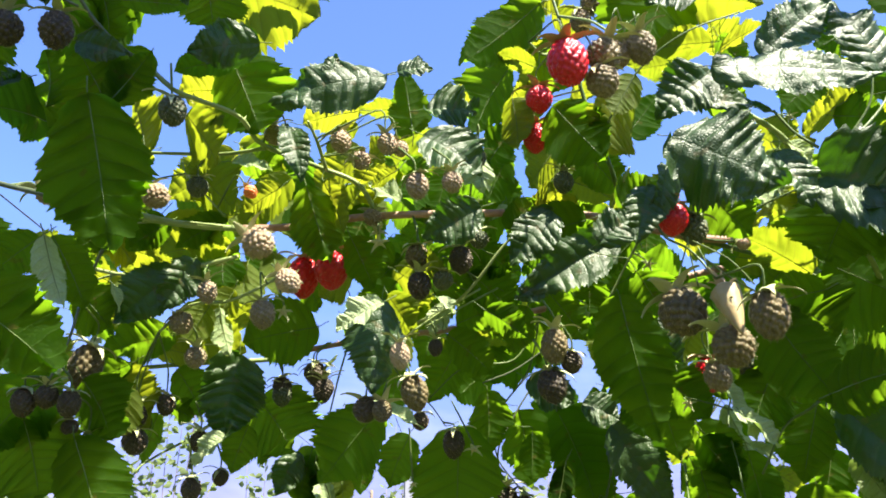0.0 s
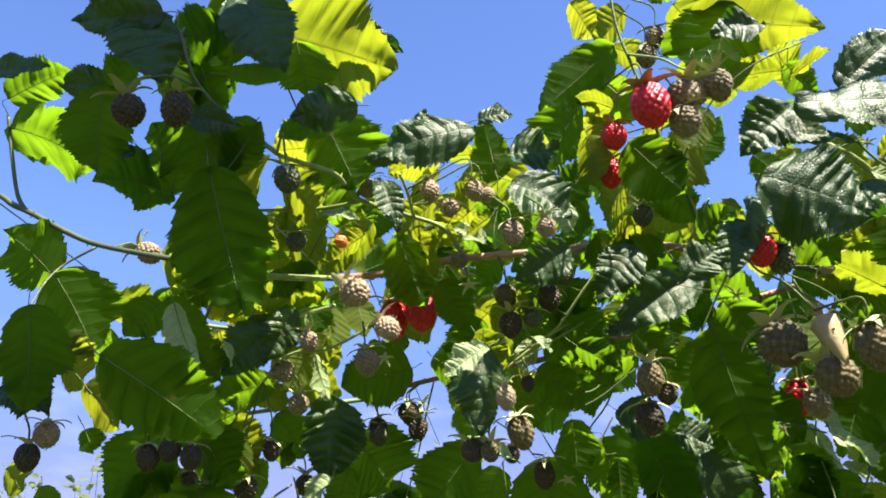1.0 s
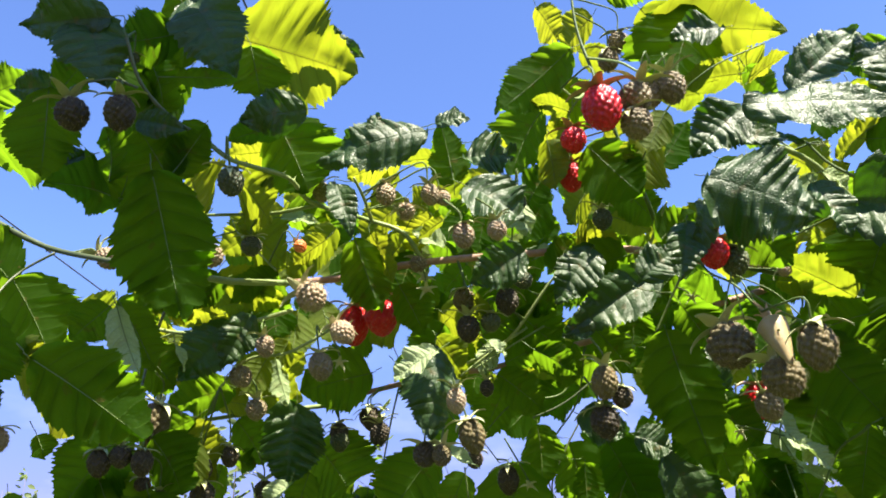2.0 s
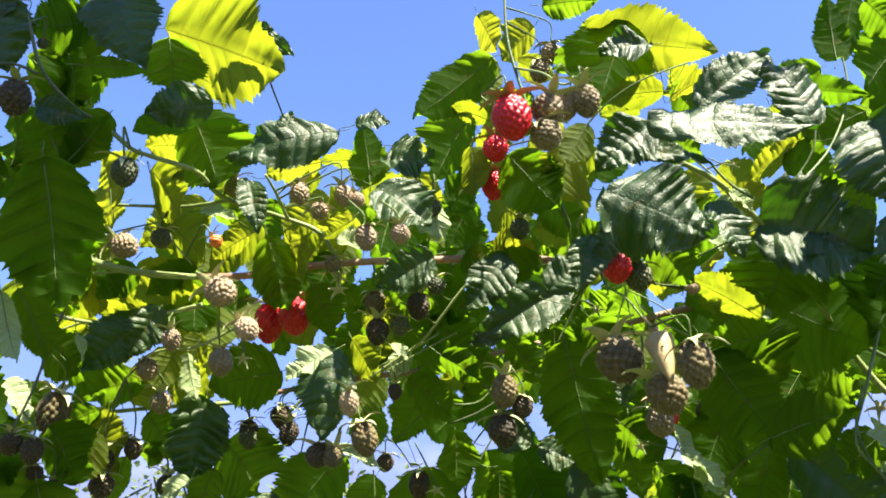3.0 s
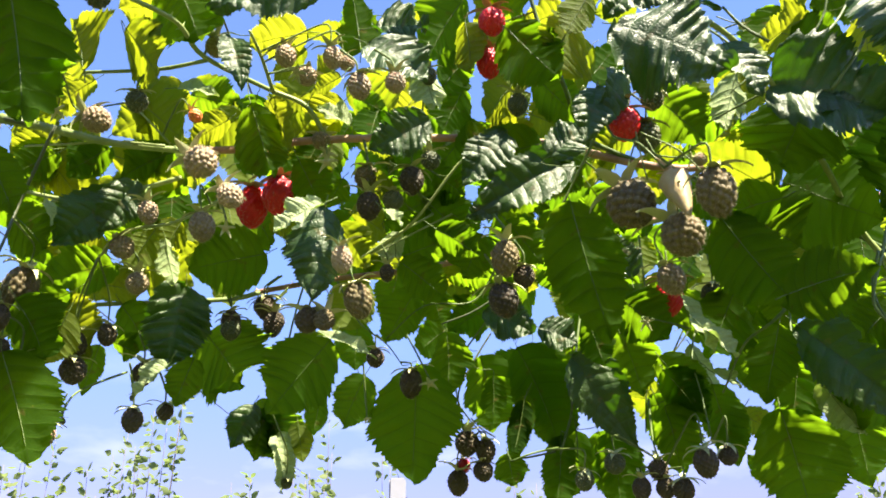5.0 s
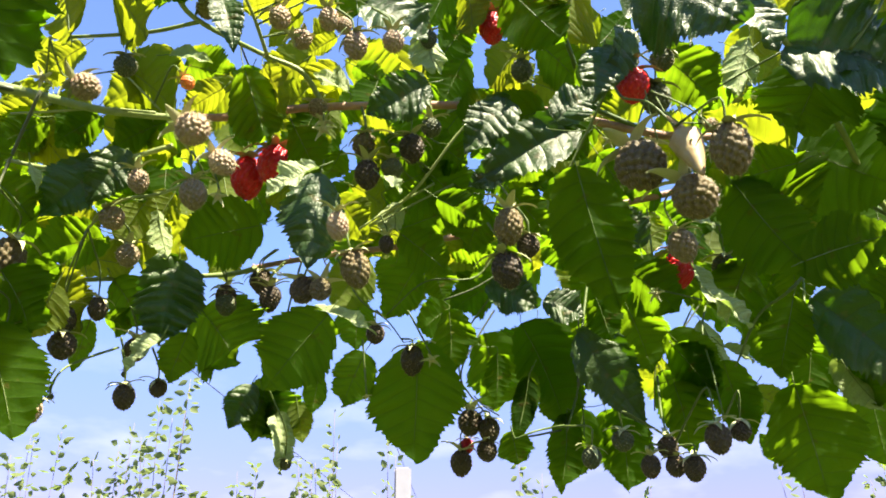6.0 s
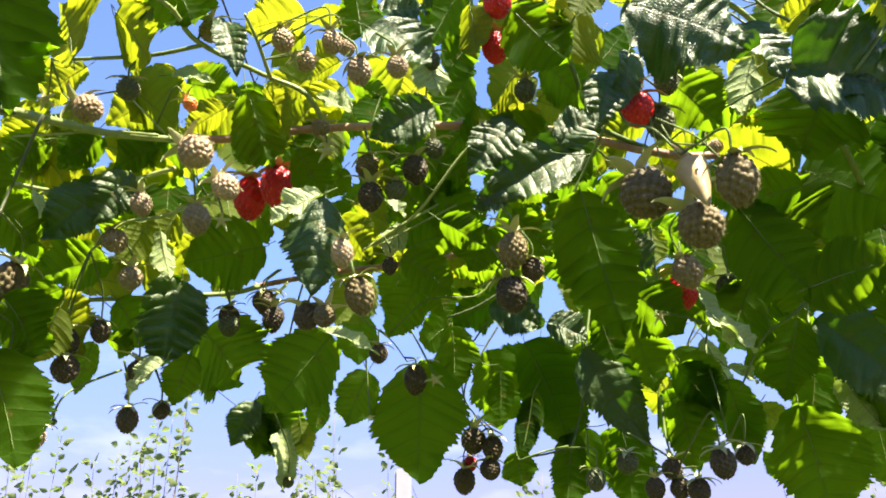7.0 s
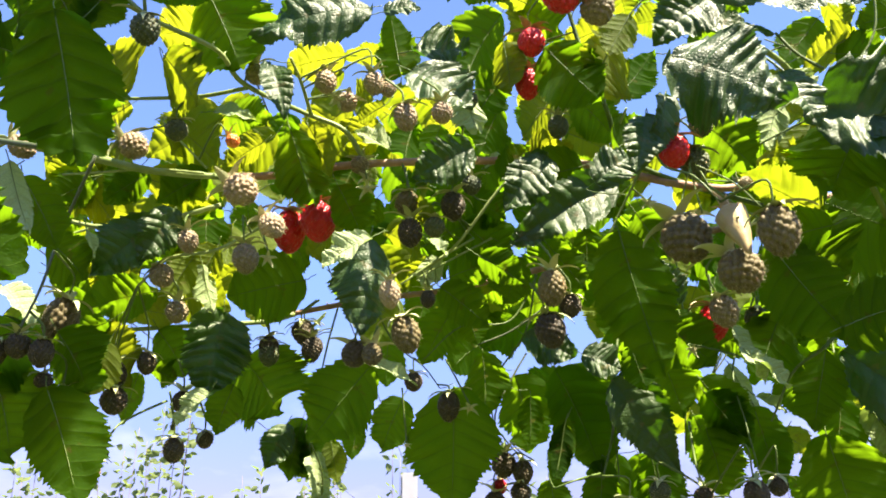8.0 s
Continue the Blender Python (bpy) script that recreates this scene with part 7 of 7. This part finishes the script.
raspberry(cane_main, (-0.1179, 0.4124, 1.7006), 0.0196, "sunlit_pale", (0.76, -0.24, -0.61))
raspberry(cane_main, (-0.0939, 0.4014, 1.672), 0.014, "sunlit_pale", (0.67, -0.18, -0.72))
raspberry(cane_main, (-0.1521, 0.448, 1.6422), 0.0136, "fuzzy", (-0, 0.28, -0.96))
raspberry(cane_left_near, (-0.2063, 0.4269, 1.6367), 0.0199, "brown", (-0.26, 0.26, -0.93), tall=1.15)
raspberry(cane_main, (-0.1883, 0.4192, 1.7362), 0.017, "sunlit_pale", (0.85, 0.09, -0.51))
raspberry(cane_left_near, (-0.2625, 0.4293, 1.7435), 0.0152, "sunlit_pale", (0.85, 0.09, -0.51))
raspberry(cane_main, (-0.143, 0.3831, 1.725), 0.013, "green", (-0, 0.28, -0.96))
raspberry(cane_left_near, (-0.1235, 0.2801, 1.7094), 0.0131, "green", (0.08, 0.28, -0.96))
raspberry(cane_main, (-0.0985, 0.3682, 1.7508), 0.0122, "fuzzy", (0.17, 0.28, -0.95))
raspberry(cane_main, (-0.0613, 0.3804, 1.7538), 0.0125, "sunlit_pale", (0.16, -0.07, -0.99))
raspberry(cane_main, (-0.0493, 0.3925, 1.7454), 0.0119, "sunlit_pale", (0.02, -0.4, -0.92))
raspberry(cane_main, (-0.0341, 0.3783, 1.7517), 0.0117, "sunlit_pale", (0.17, 0.28, -0.95))
raspberry(cane_main, (-0.027, 0.3836, 1.7493), 0.0097, "sunlit_pale", (0.33, 0.26, -0.91))
raspberry(cane_main, (-0.0139, 0.3432, 1.7049), 0.0123, "sunlit_pale", (0.13, 0.28, -0.95))
raspberry(cane_main, (0.0047, 0.3434, 1.7055), 0.0111, "sunlit_pale", (0.13, 0.28, -0.95))
raspberry(cane_main, (0.0215, 0.3985, 1.7523), 0.01, "green", (-0, 0.28, -0.96))
raspberry(cane_main, (-0.0163, 0.4278, 1.702), 0.0151, "brown", (-0, 0.28, -0.96))
raspberry(cane_main, (-0.0145, 0.4278, 1.6839), 0.0149, "unripe", (-0, 0.28, -0.96))
raspberry(cane_main, (-0.0003, 0.4281, 1.6847), 0.0128, "green", (-0, 0.28, -0.96))
raspberry(cane_main, (0.0108, 0.4278, 1.7011), 0.0151, "unripe", (-0, 0.28, -0.96))
raspberry(cane_main, (0.0222, 0.4282, 1.7121), 0.0123, "green", (-0, 0.28, -0.96))
raspberry(cane_right_near, (0.1404, 0.3776, 1.6978), 0.0162, "green", (-0, 0.28, -0.96))
raspberry(cane_right_near, (0.1433, 0.3681, 1.7121), 0.0129, "green", (-0, 0.28, -0.96))
raspberry(cane_main, (0.0773, 0.428, 1.7544), 0.0135, "green", (-0, 0.28, -0.96))
raspberry(cane_main, (-0.0454, 0.4325, 1.7274), 0.0118, "fuzzy", (0.02, -0.4, -0.92))
raspberry(cane_main, (-0.0774, 0.4282, 1.7141), 0.0124, "green", (-0, 0.28, -0.96))
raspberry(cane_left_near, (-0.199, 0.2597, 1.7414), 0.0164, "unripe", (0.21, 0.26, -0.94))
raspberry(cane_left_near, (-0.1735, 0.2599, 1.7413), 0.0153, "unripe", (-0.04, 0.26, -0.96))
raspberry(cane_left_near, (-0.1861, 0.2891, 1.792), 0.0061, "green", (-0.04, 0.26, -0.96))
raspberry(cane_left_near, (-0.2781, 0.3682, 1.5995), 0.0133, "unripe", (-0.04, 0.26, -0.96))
raspberry(cane_left_near, (-0.2695, 0.3681, 1.6103), 0.014, "sunlit_pale", (-0.04, 0.26, -0.96))
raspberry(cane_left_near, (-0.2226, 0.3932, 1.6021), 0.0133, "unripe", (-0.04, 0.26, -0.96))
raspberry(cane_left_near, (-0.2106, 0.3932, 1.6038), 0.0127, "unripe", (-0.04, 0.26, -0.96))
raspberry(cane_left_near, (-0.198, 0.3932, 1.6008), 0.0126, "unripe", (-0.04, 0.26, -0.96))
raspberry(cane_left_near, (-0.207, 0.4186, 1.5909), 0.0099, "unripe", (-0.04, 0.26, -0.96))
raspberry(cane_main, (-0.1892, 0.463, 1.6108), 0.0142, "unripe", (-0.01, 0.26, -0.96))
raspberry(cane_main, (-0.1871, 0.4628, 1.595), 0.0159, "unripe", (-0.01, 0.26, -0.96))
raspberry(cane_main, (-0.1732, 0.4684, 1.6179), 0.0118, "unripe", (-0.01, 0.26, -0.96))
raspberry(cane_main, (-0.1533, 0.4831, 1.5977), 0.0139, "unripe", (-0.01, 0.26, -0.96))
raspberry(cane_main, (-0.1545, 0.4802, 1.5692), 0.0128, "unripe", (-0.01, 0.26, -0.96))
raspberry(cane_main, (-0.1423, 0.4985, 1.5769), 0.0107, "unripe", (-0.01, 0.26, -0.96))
raspberry(cane_main, (-0.1578, 0.4845, 1.5779), 0.0033, "green", (-0.01, 0.26, -0.96))
raspberry(cane_low, (-0.1805, 0.4495, 1.5554), 0.0036, "green", (-0.01, 0.26, -0.96))
raspberry(cane_low, (-0.1787, 0.4285, 1.5476), 0.0107, "sunlit_pale", (-0.01, 0.26, -0.96))
raspberry(cane_left_near, (-0.2001, 0.4286, 1.5847), 0.01, "unripe", (-0.01, 0.26, -0.96))
raspberry(cane_main, (-0.1074, 0.4981, 1.632), 0.0133, "green", (-0.01, 0.26, -0.96))
raspberry(cane_main, (-0.0875, 0.4981, 1.6468), 0.0135, "unripe", (-0.01, 0.26, -0.96))
raspberry(cane_main, (-0.0806, 0.4982, 1.6342), 0.0127, "unripe", (-0.01, 0.26, -0.96))
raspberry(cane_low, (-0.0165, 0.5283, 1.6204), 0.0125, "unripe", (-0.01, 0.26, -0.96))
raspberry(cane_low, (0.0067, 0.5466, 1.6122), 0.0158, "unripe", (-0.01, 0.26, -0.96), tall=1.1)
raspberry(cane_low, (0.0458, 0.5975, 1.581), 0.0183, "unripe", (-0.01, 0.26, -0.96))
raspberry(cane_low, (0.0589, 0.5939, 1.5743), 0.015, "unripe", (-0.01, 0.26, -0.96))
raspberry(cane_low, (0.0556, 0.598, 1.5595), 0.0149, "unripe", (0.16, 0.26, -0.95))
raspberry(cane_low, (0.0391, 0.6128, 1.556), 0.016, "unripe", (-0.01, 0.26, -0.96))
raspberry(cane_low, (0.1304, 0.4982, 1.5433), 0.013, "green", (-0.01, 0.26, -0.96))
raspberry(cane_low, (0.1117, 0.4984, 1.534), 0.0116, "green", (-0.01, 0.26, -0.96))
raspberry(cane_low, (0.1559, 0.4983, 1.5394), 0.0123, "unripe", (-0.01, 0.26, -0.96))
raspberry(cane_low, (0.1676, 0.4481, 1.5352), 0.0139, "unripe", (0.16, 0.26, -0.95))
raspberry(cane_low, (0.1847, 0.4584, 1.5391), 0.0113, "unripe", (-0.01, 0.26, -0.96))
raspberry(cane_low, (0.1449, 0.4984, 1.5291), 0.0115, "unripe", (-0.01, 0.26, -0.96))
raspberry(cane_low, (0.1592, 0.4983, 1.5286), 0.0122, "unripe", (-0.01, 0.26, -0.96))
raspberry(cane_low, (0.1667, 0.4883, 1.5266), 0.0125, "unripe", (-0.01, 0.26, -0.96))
raspberry(cane_main, (0.2887, 0.4986, 1.5902), 0.0102, "green", (-0.01, 0.26, -0.96))
raspberry(cane_main, (0.1613, 0.4987, 1.6313), 0.0091, "orange", (-0.01, 0.26, -0.96))
raspberry(cane_low, (-0.0889, 0.6287, 1.5546), 0.009, "green", (-0.01, 0.26, -0.96))
raspberry(cane_main, (-0.005, 0.4587, 1.6508), 0.0093, "unripe", (-0.01, 0.26, -0.96))
bare_calyx(cane_main, (-0.0540, 0.3850, 1.7394), 0.0119)
bare_calyx(cane_main, (-0.0395, 0.4200, 1.7002), 0.0132)
bare_calyx(cane_right_near, (0.2016, 0.3700, 1.7579), 0.0086)
bare_calyx(cane_right_near, (0.2849, 0.4300, 1.6264), 0.0167)
bare_calyx(cane_main, (-0.0919, 0.4100, 1.6516), 0.0109)
bare_calyx(cane_main, (-0.2084, 0.4200, 1.7393), 0.0142)
bare_calyx(cane_main, (-0.1958, 0.4300, 1.7452), 0.0123)
bare_calyx(cane_right_near, (0.1590, 0.4000, 1.7029), 0.0128)
bare_calyx(cane_right_near, (0.1464, 0.4500, 1.6082), 0.0103)
bare_calyx(cane_main, (0.0201, 0.5200, 1.5940), 0.0128)
bare_calyx(cane_main, (-0.0414, 0.4300, 1.7127), 0.0130)
bare_calyx(cane_right_near, (0.1183, 0.4000, 1.6770), 0.0091)
bare_calyx(cane_main, (-0.0201, 0.5200, 1.5710), 0.0062)
bare_calyx(cane_main, (-0.0870, 0.4050, 1.6704), 0.0116)
bare_calyx(cane_main, (-0.1409, 0.4200, 1.6709), 0.0113)
receptacle(cane_right_near, (0.1357, 0.333, 1.6348), (0.137, 0.322, 1.6091), 0.0064)

# ---- an added cane, unseen overhead, placed so its leaves shade those nearest below ----
stem(shade_cane, [(0.66, 0.10, 0), (0.66, 0.10, 1.2), (0.62, 0.08, 1.9), (0.50, 0.18, 2.08), (0.33, 0.18, 2.10), (0.12, 0.12, 2.08), (-0.10, 0.10, 2.02)], 0.005, 0.002, BARK)
SHADE = random.Random(11)
for x0, x1, y0, y1, z0, z1, count in ((0.37, 0.55, 0.10, 0.24, 1.96, 2.06, 14), (-0.18, -0.01, 0.07, 0.205, 1.98, 2.06, 26)):
    for _ in range(count):
        b = Vector((SHADE.uniform(x0, x1), SHADE.uniform(y0, y1), SHADE.uniform(z0, z1)))
        w = SHADE.uniform(0, 6.28)
        d = Vector((math.cos(w), math.sin(w), -0.35)).normalized() * SHADE.uniform(0.055, 0.085)
        leaf(shade_cane, b - d * 0.5, b + d * 0.5, d.length * 0.85, (0.33 + SHADE.uniform(-0.3, 0.3), -0.37 + SHADE.uniform(-0.3, 0.3), 0.8), "under", stalk=0.2)


# ---- ground, neighbouring trees, post and overhead cables ----
def ground():
    me = bpy.data.meshes.new("ground")
    n = 60
    xs = np.linspace(-1, 1, n)
    xs = np.sign(xs) * (np.abs(xs) ** 3) * 600
    verts = [(float(x), float(y), 0.03 * noise.noise(Vector((x * 0.7, y * 0.7, 0))) if abs(x) + abs(y) < 40 else 0.0) for x in xs for y in xs]
    faces = [(i * n + j, (i + 1) * n + j, (i + 1) * n + j + 1, i * n + j + 1) for i in range(n - 1) for j in range(n - 1)]
    me.from_pydata(verts, [], faces)
    me.shade_smooth()
    me.materials.append(plain("grassy_soil", (0.022, 0.045, 0.010), (0.060, 0.065, 0.024), 0.95, 3, 0.5, 0.1))
    return tagged(new("ground", me), "grassy garden soil under the raspberry row", "ground", kind="structure")


ground()
FAR_LEAF = leaf_material("pear_leaf", (0.10, 0.15, 0.06), (0.20, 0.24, 0.09), (0.36, 0.45, 0.14), (0.2, 0.22, 0.1), 0.6, 0.5, 0.2, 0.1, 0.0, 0.2)
FAR_BARK = plain("grey_bark", (0.11, 0.09, 0.06), (0.18, 0.14, 0.10), 0.8, 20)
POST = plain("weathered_white_post", (0.20, 0.20, 0.22), (0.27, 0.27, 0.29), 0.6, 9, 0.3)
CABLE = plain("black_cable", (0.03, 0.03, 0.035), (0.05, 0.05, 0.055), 0.6, 9)


def fruit_tree(x, y, height, seed, spread=0.5):
    """A young fruit tree: trunk, upright limbs and shoots, small leaves along them."""
    rng = random.Random(seed)
    root = new("young_fruit_tree")
    root.location = (x, y, 0)
    tagged(root, "young upright fruit tree with sparse small leaves behind the row", "tree", "fruit trees behind the row")
    part("trunk", tube_mesh("trunk", [(0, 0, 0), (0.02, 0.01, height * 0.3), (0, 0, height * 0.55)], 0.05, 0.03, 6, 8, 0.05), FAR_BARK, root)
    verts, faces = [], []
    for k in range(7):
        z0 = height * rng.uniform(0.2, 0.5)
        w = rng.uniform(0, 6.28)
        top = height * (1.0 if k == 0 else rng.uniform(0.72, 0.98))
        r = 0.05 if k == 0 else spread * rng.uniform(0.3, 1.0)
        line = [(0, 0, z0), (r * 0.6 * math.cos(w), r * 0.6 * math.sin(w), z0 + (top - z0) * 0.4), (r * math.cos(w), r * math.sin(w), top)]
        part("limb", tube_mesh("limb", line, 0.006, 0.0015, 6, 6, 0.05), FAR_BARK, root)
        pts = spline(line, 40)
        for q in pts[22:]:
            for _ in range(rng.choice((0, 1, 1, 2))):
                c = Vector(q)
                d = Vector((rng.uniform(-1, 1), rng.uniform(-1, 1), rng.uniform(-0.5, 0.7))).normalized()
                s = d.cross(Vector((rng.uniform(-1, 1), rng.uniform(-1, 1), rng.uniform(-1, 1)))).normalized()
                nrm = d.cross(s) * 0.006
                L, B = rng.uniform(0.045, 0.085), rng.uniform(0.016, 0.026)
                c = c + d * 0.02
                o = len(verts)
                verts += [c, c + d * L * 0.35 + s * B + nrm, c + d * L * 0.7 + s * B * 0.75 + nrm, c + d * L, c + d * L * 0.7 - s * B * 0.75 + nrm, c + d * L * 0.35 - s * B + nrm, c + d * L * 0.5 - nrm]
                faces += [(o, o + 1, o + 6), (o + 1, o + 2, o + 6), (o + 2, o + 3, o + 6), (o + 3, o + 4, o + 6), (o + 4, o + 5, o + 6), (o + 5, o, o + 6)]
    tagged(part("crown", mesh_of("crown", verts, faces), FAR_LEAF, root, "sparse small green leaves"), kind="stuff")
    return root


for i, (x, y, h) in enumerate(((-2.6, 5.5, 2.68), (-2.2, 5.7, 2.8), (-1.77, 5.4, 3.02), (-2.95, 5.9, 2.75), (-0.7, 5.6, 2.82), (-0.35, 5.9, 2.75), (-1.25, 5.7, 2.5), (0.55, 5.5, 2.45), (1.5, 6.2, 2.4), (2.4, 5.5, 2.5), (3.2, 6.0, 2.6), (-3.6, 6.2, 2.8))):
    fruit_tree(x, y, h, 40 + i, 0.32)

bm = bmesh.new()
bmesh.ops.create_cube(bm, size=1.0, matrix=Matrix.Translation((0, 0, 1.075)) @ Matrix.Diagonal((0.078, 0.078, 2.15, 1)))
bmesh.ops.bevel(bm, geom=bm.edges[:], offset=0.008, segments=2, affect="EDGES")
me = bpy.data.meshes.new("white_post")
bm.to_mesh(me)
bm.free()
me.materials.append(POST)
post = tagged(new("white_post", me), "white painted square garden post", "post")
post.location = (-0.185, 4.0, 0)

def cable(a, b, sag):
    mid = [(p + q) / 2 for p, q in zip(a, b)]
    mid[2] -= sag
    me = tube_mesh("overhead_cable", [a, mid, b], 0.013, 0.013, 12, 6)
    me.materials.append(CABLE)
    tagged(new("overhead_cable", me), "thin dark overhead cable strung between wooden poles", "cable", "overhead cables")
    for end in (a, b):
        pole = new("utility_pole")
        pole.location = (end[0], end[1] + 0.12, 0)
        tagged(pole, "tall weathered wooden utility pole", "pole", "utility poles")
        part("shaft", tube_mesh("shaft", [(0, 0, -0.3), (0, 0, end[2] * 0.5), (0, 0, end[2] + 0.25)], 0.14, 0.10, 6, 12, 0.02), FAR_BARK, pole)


cable((-3.02, -20.0, 8.0), (-1.6, 50.0, 8.0), 0.0)
cable((-10.22, -20.0, 8.0), (-4.77, 50.0, 8.0), 0.0)
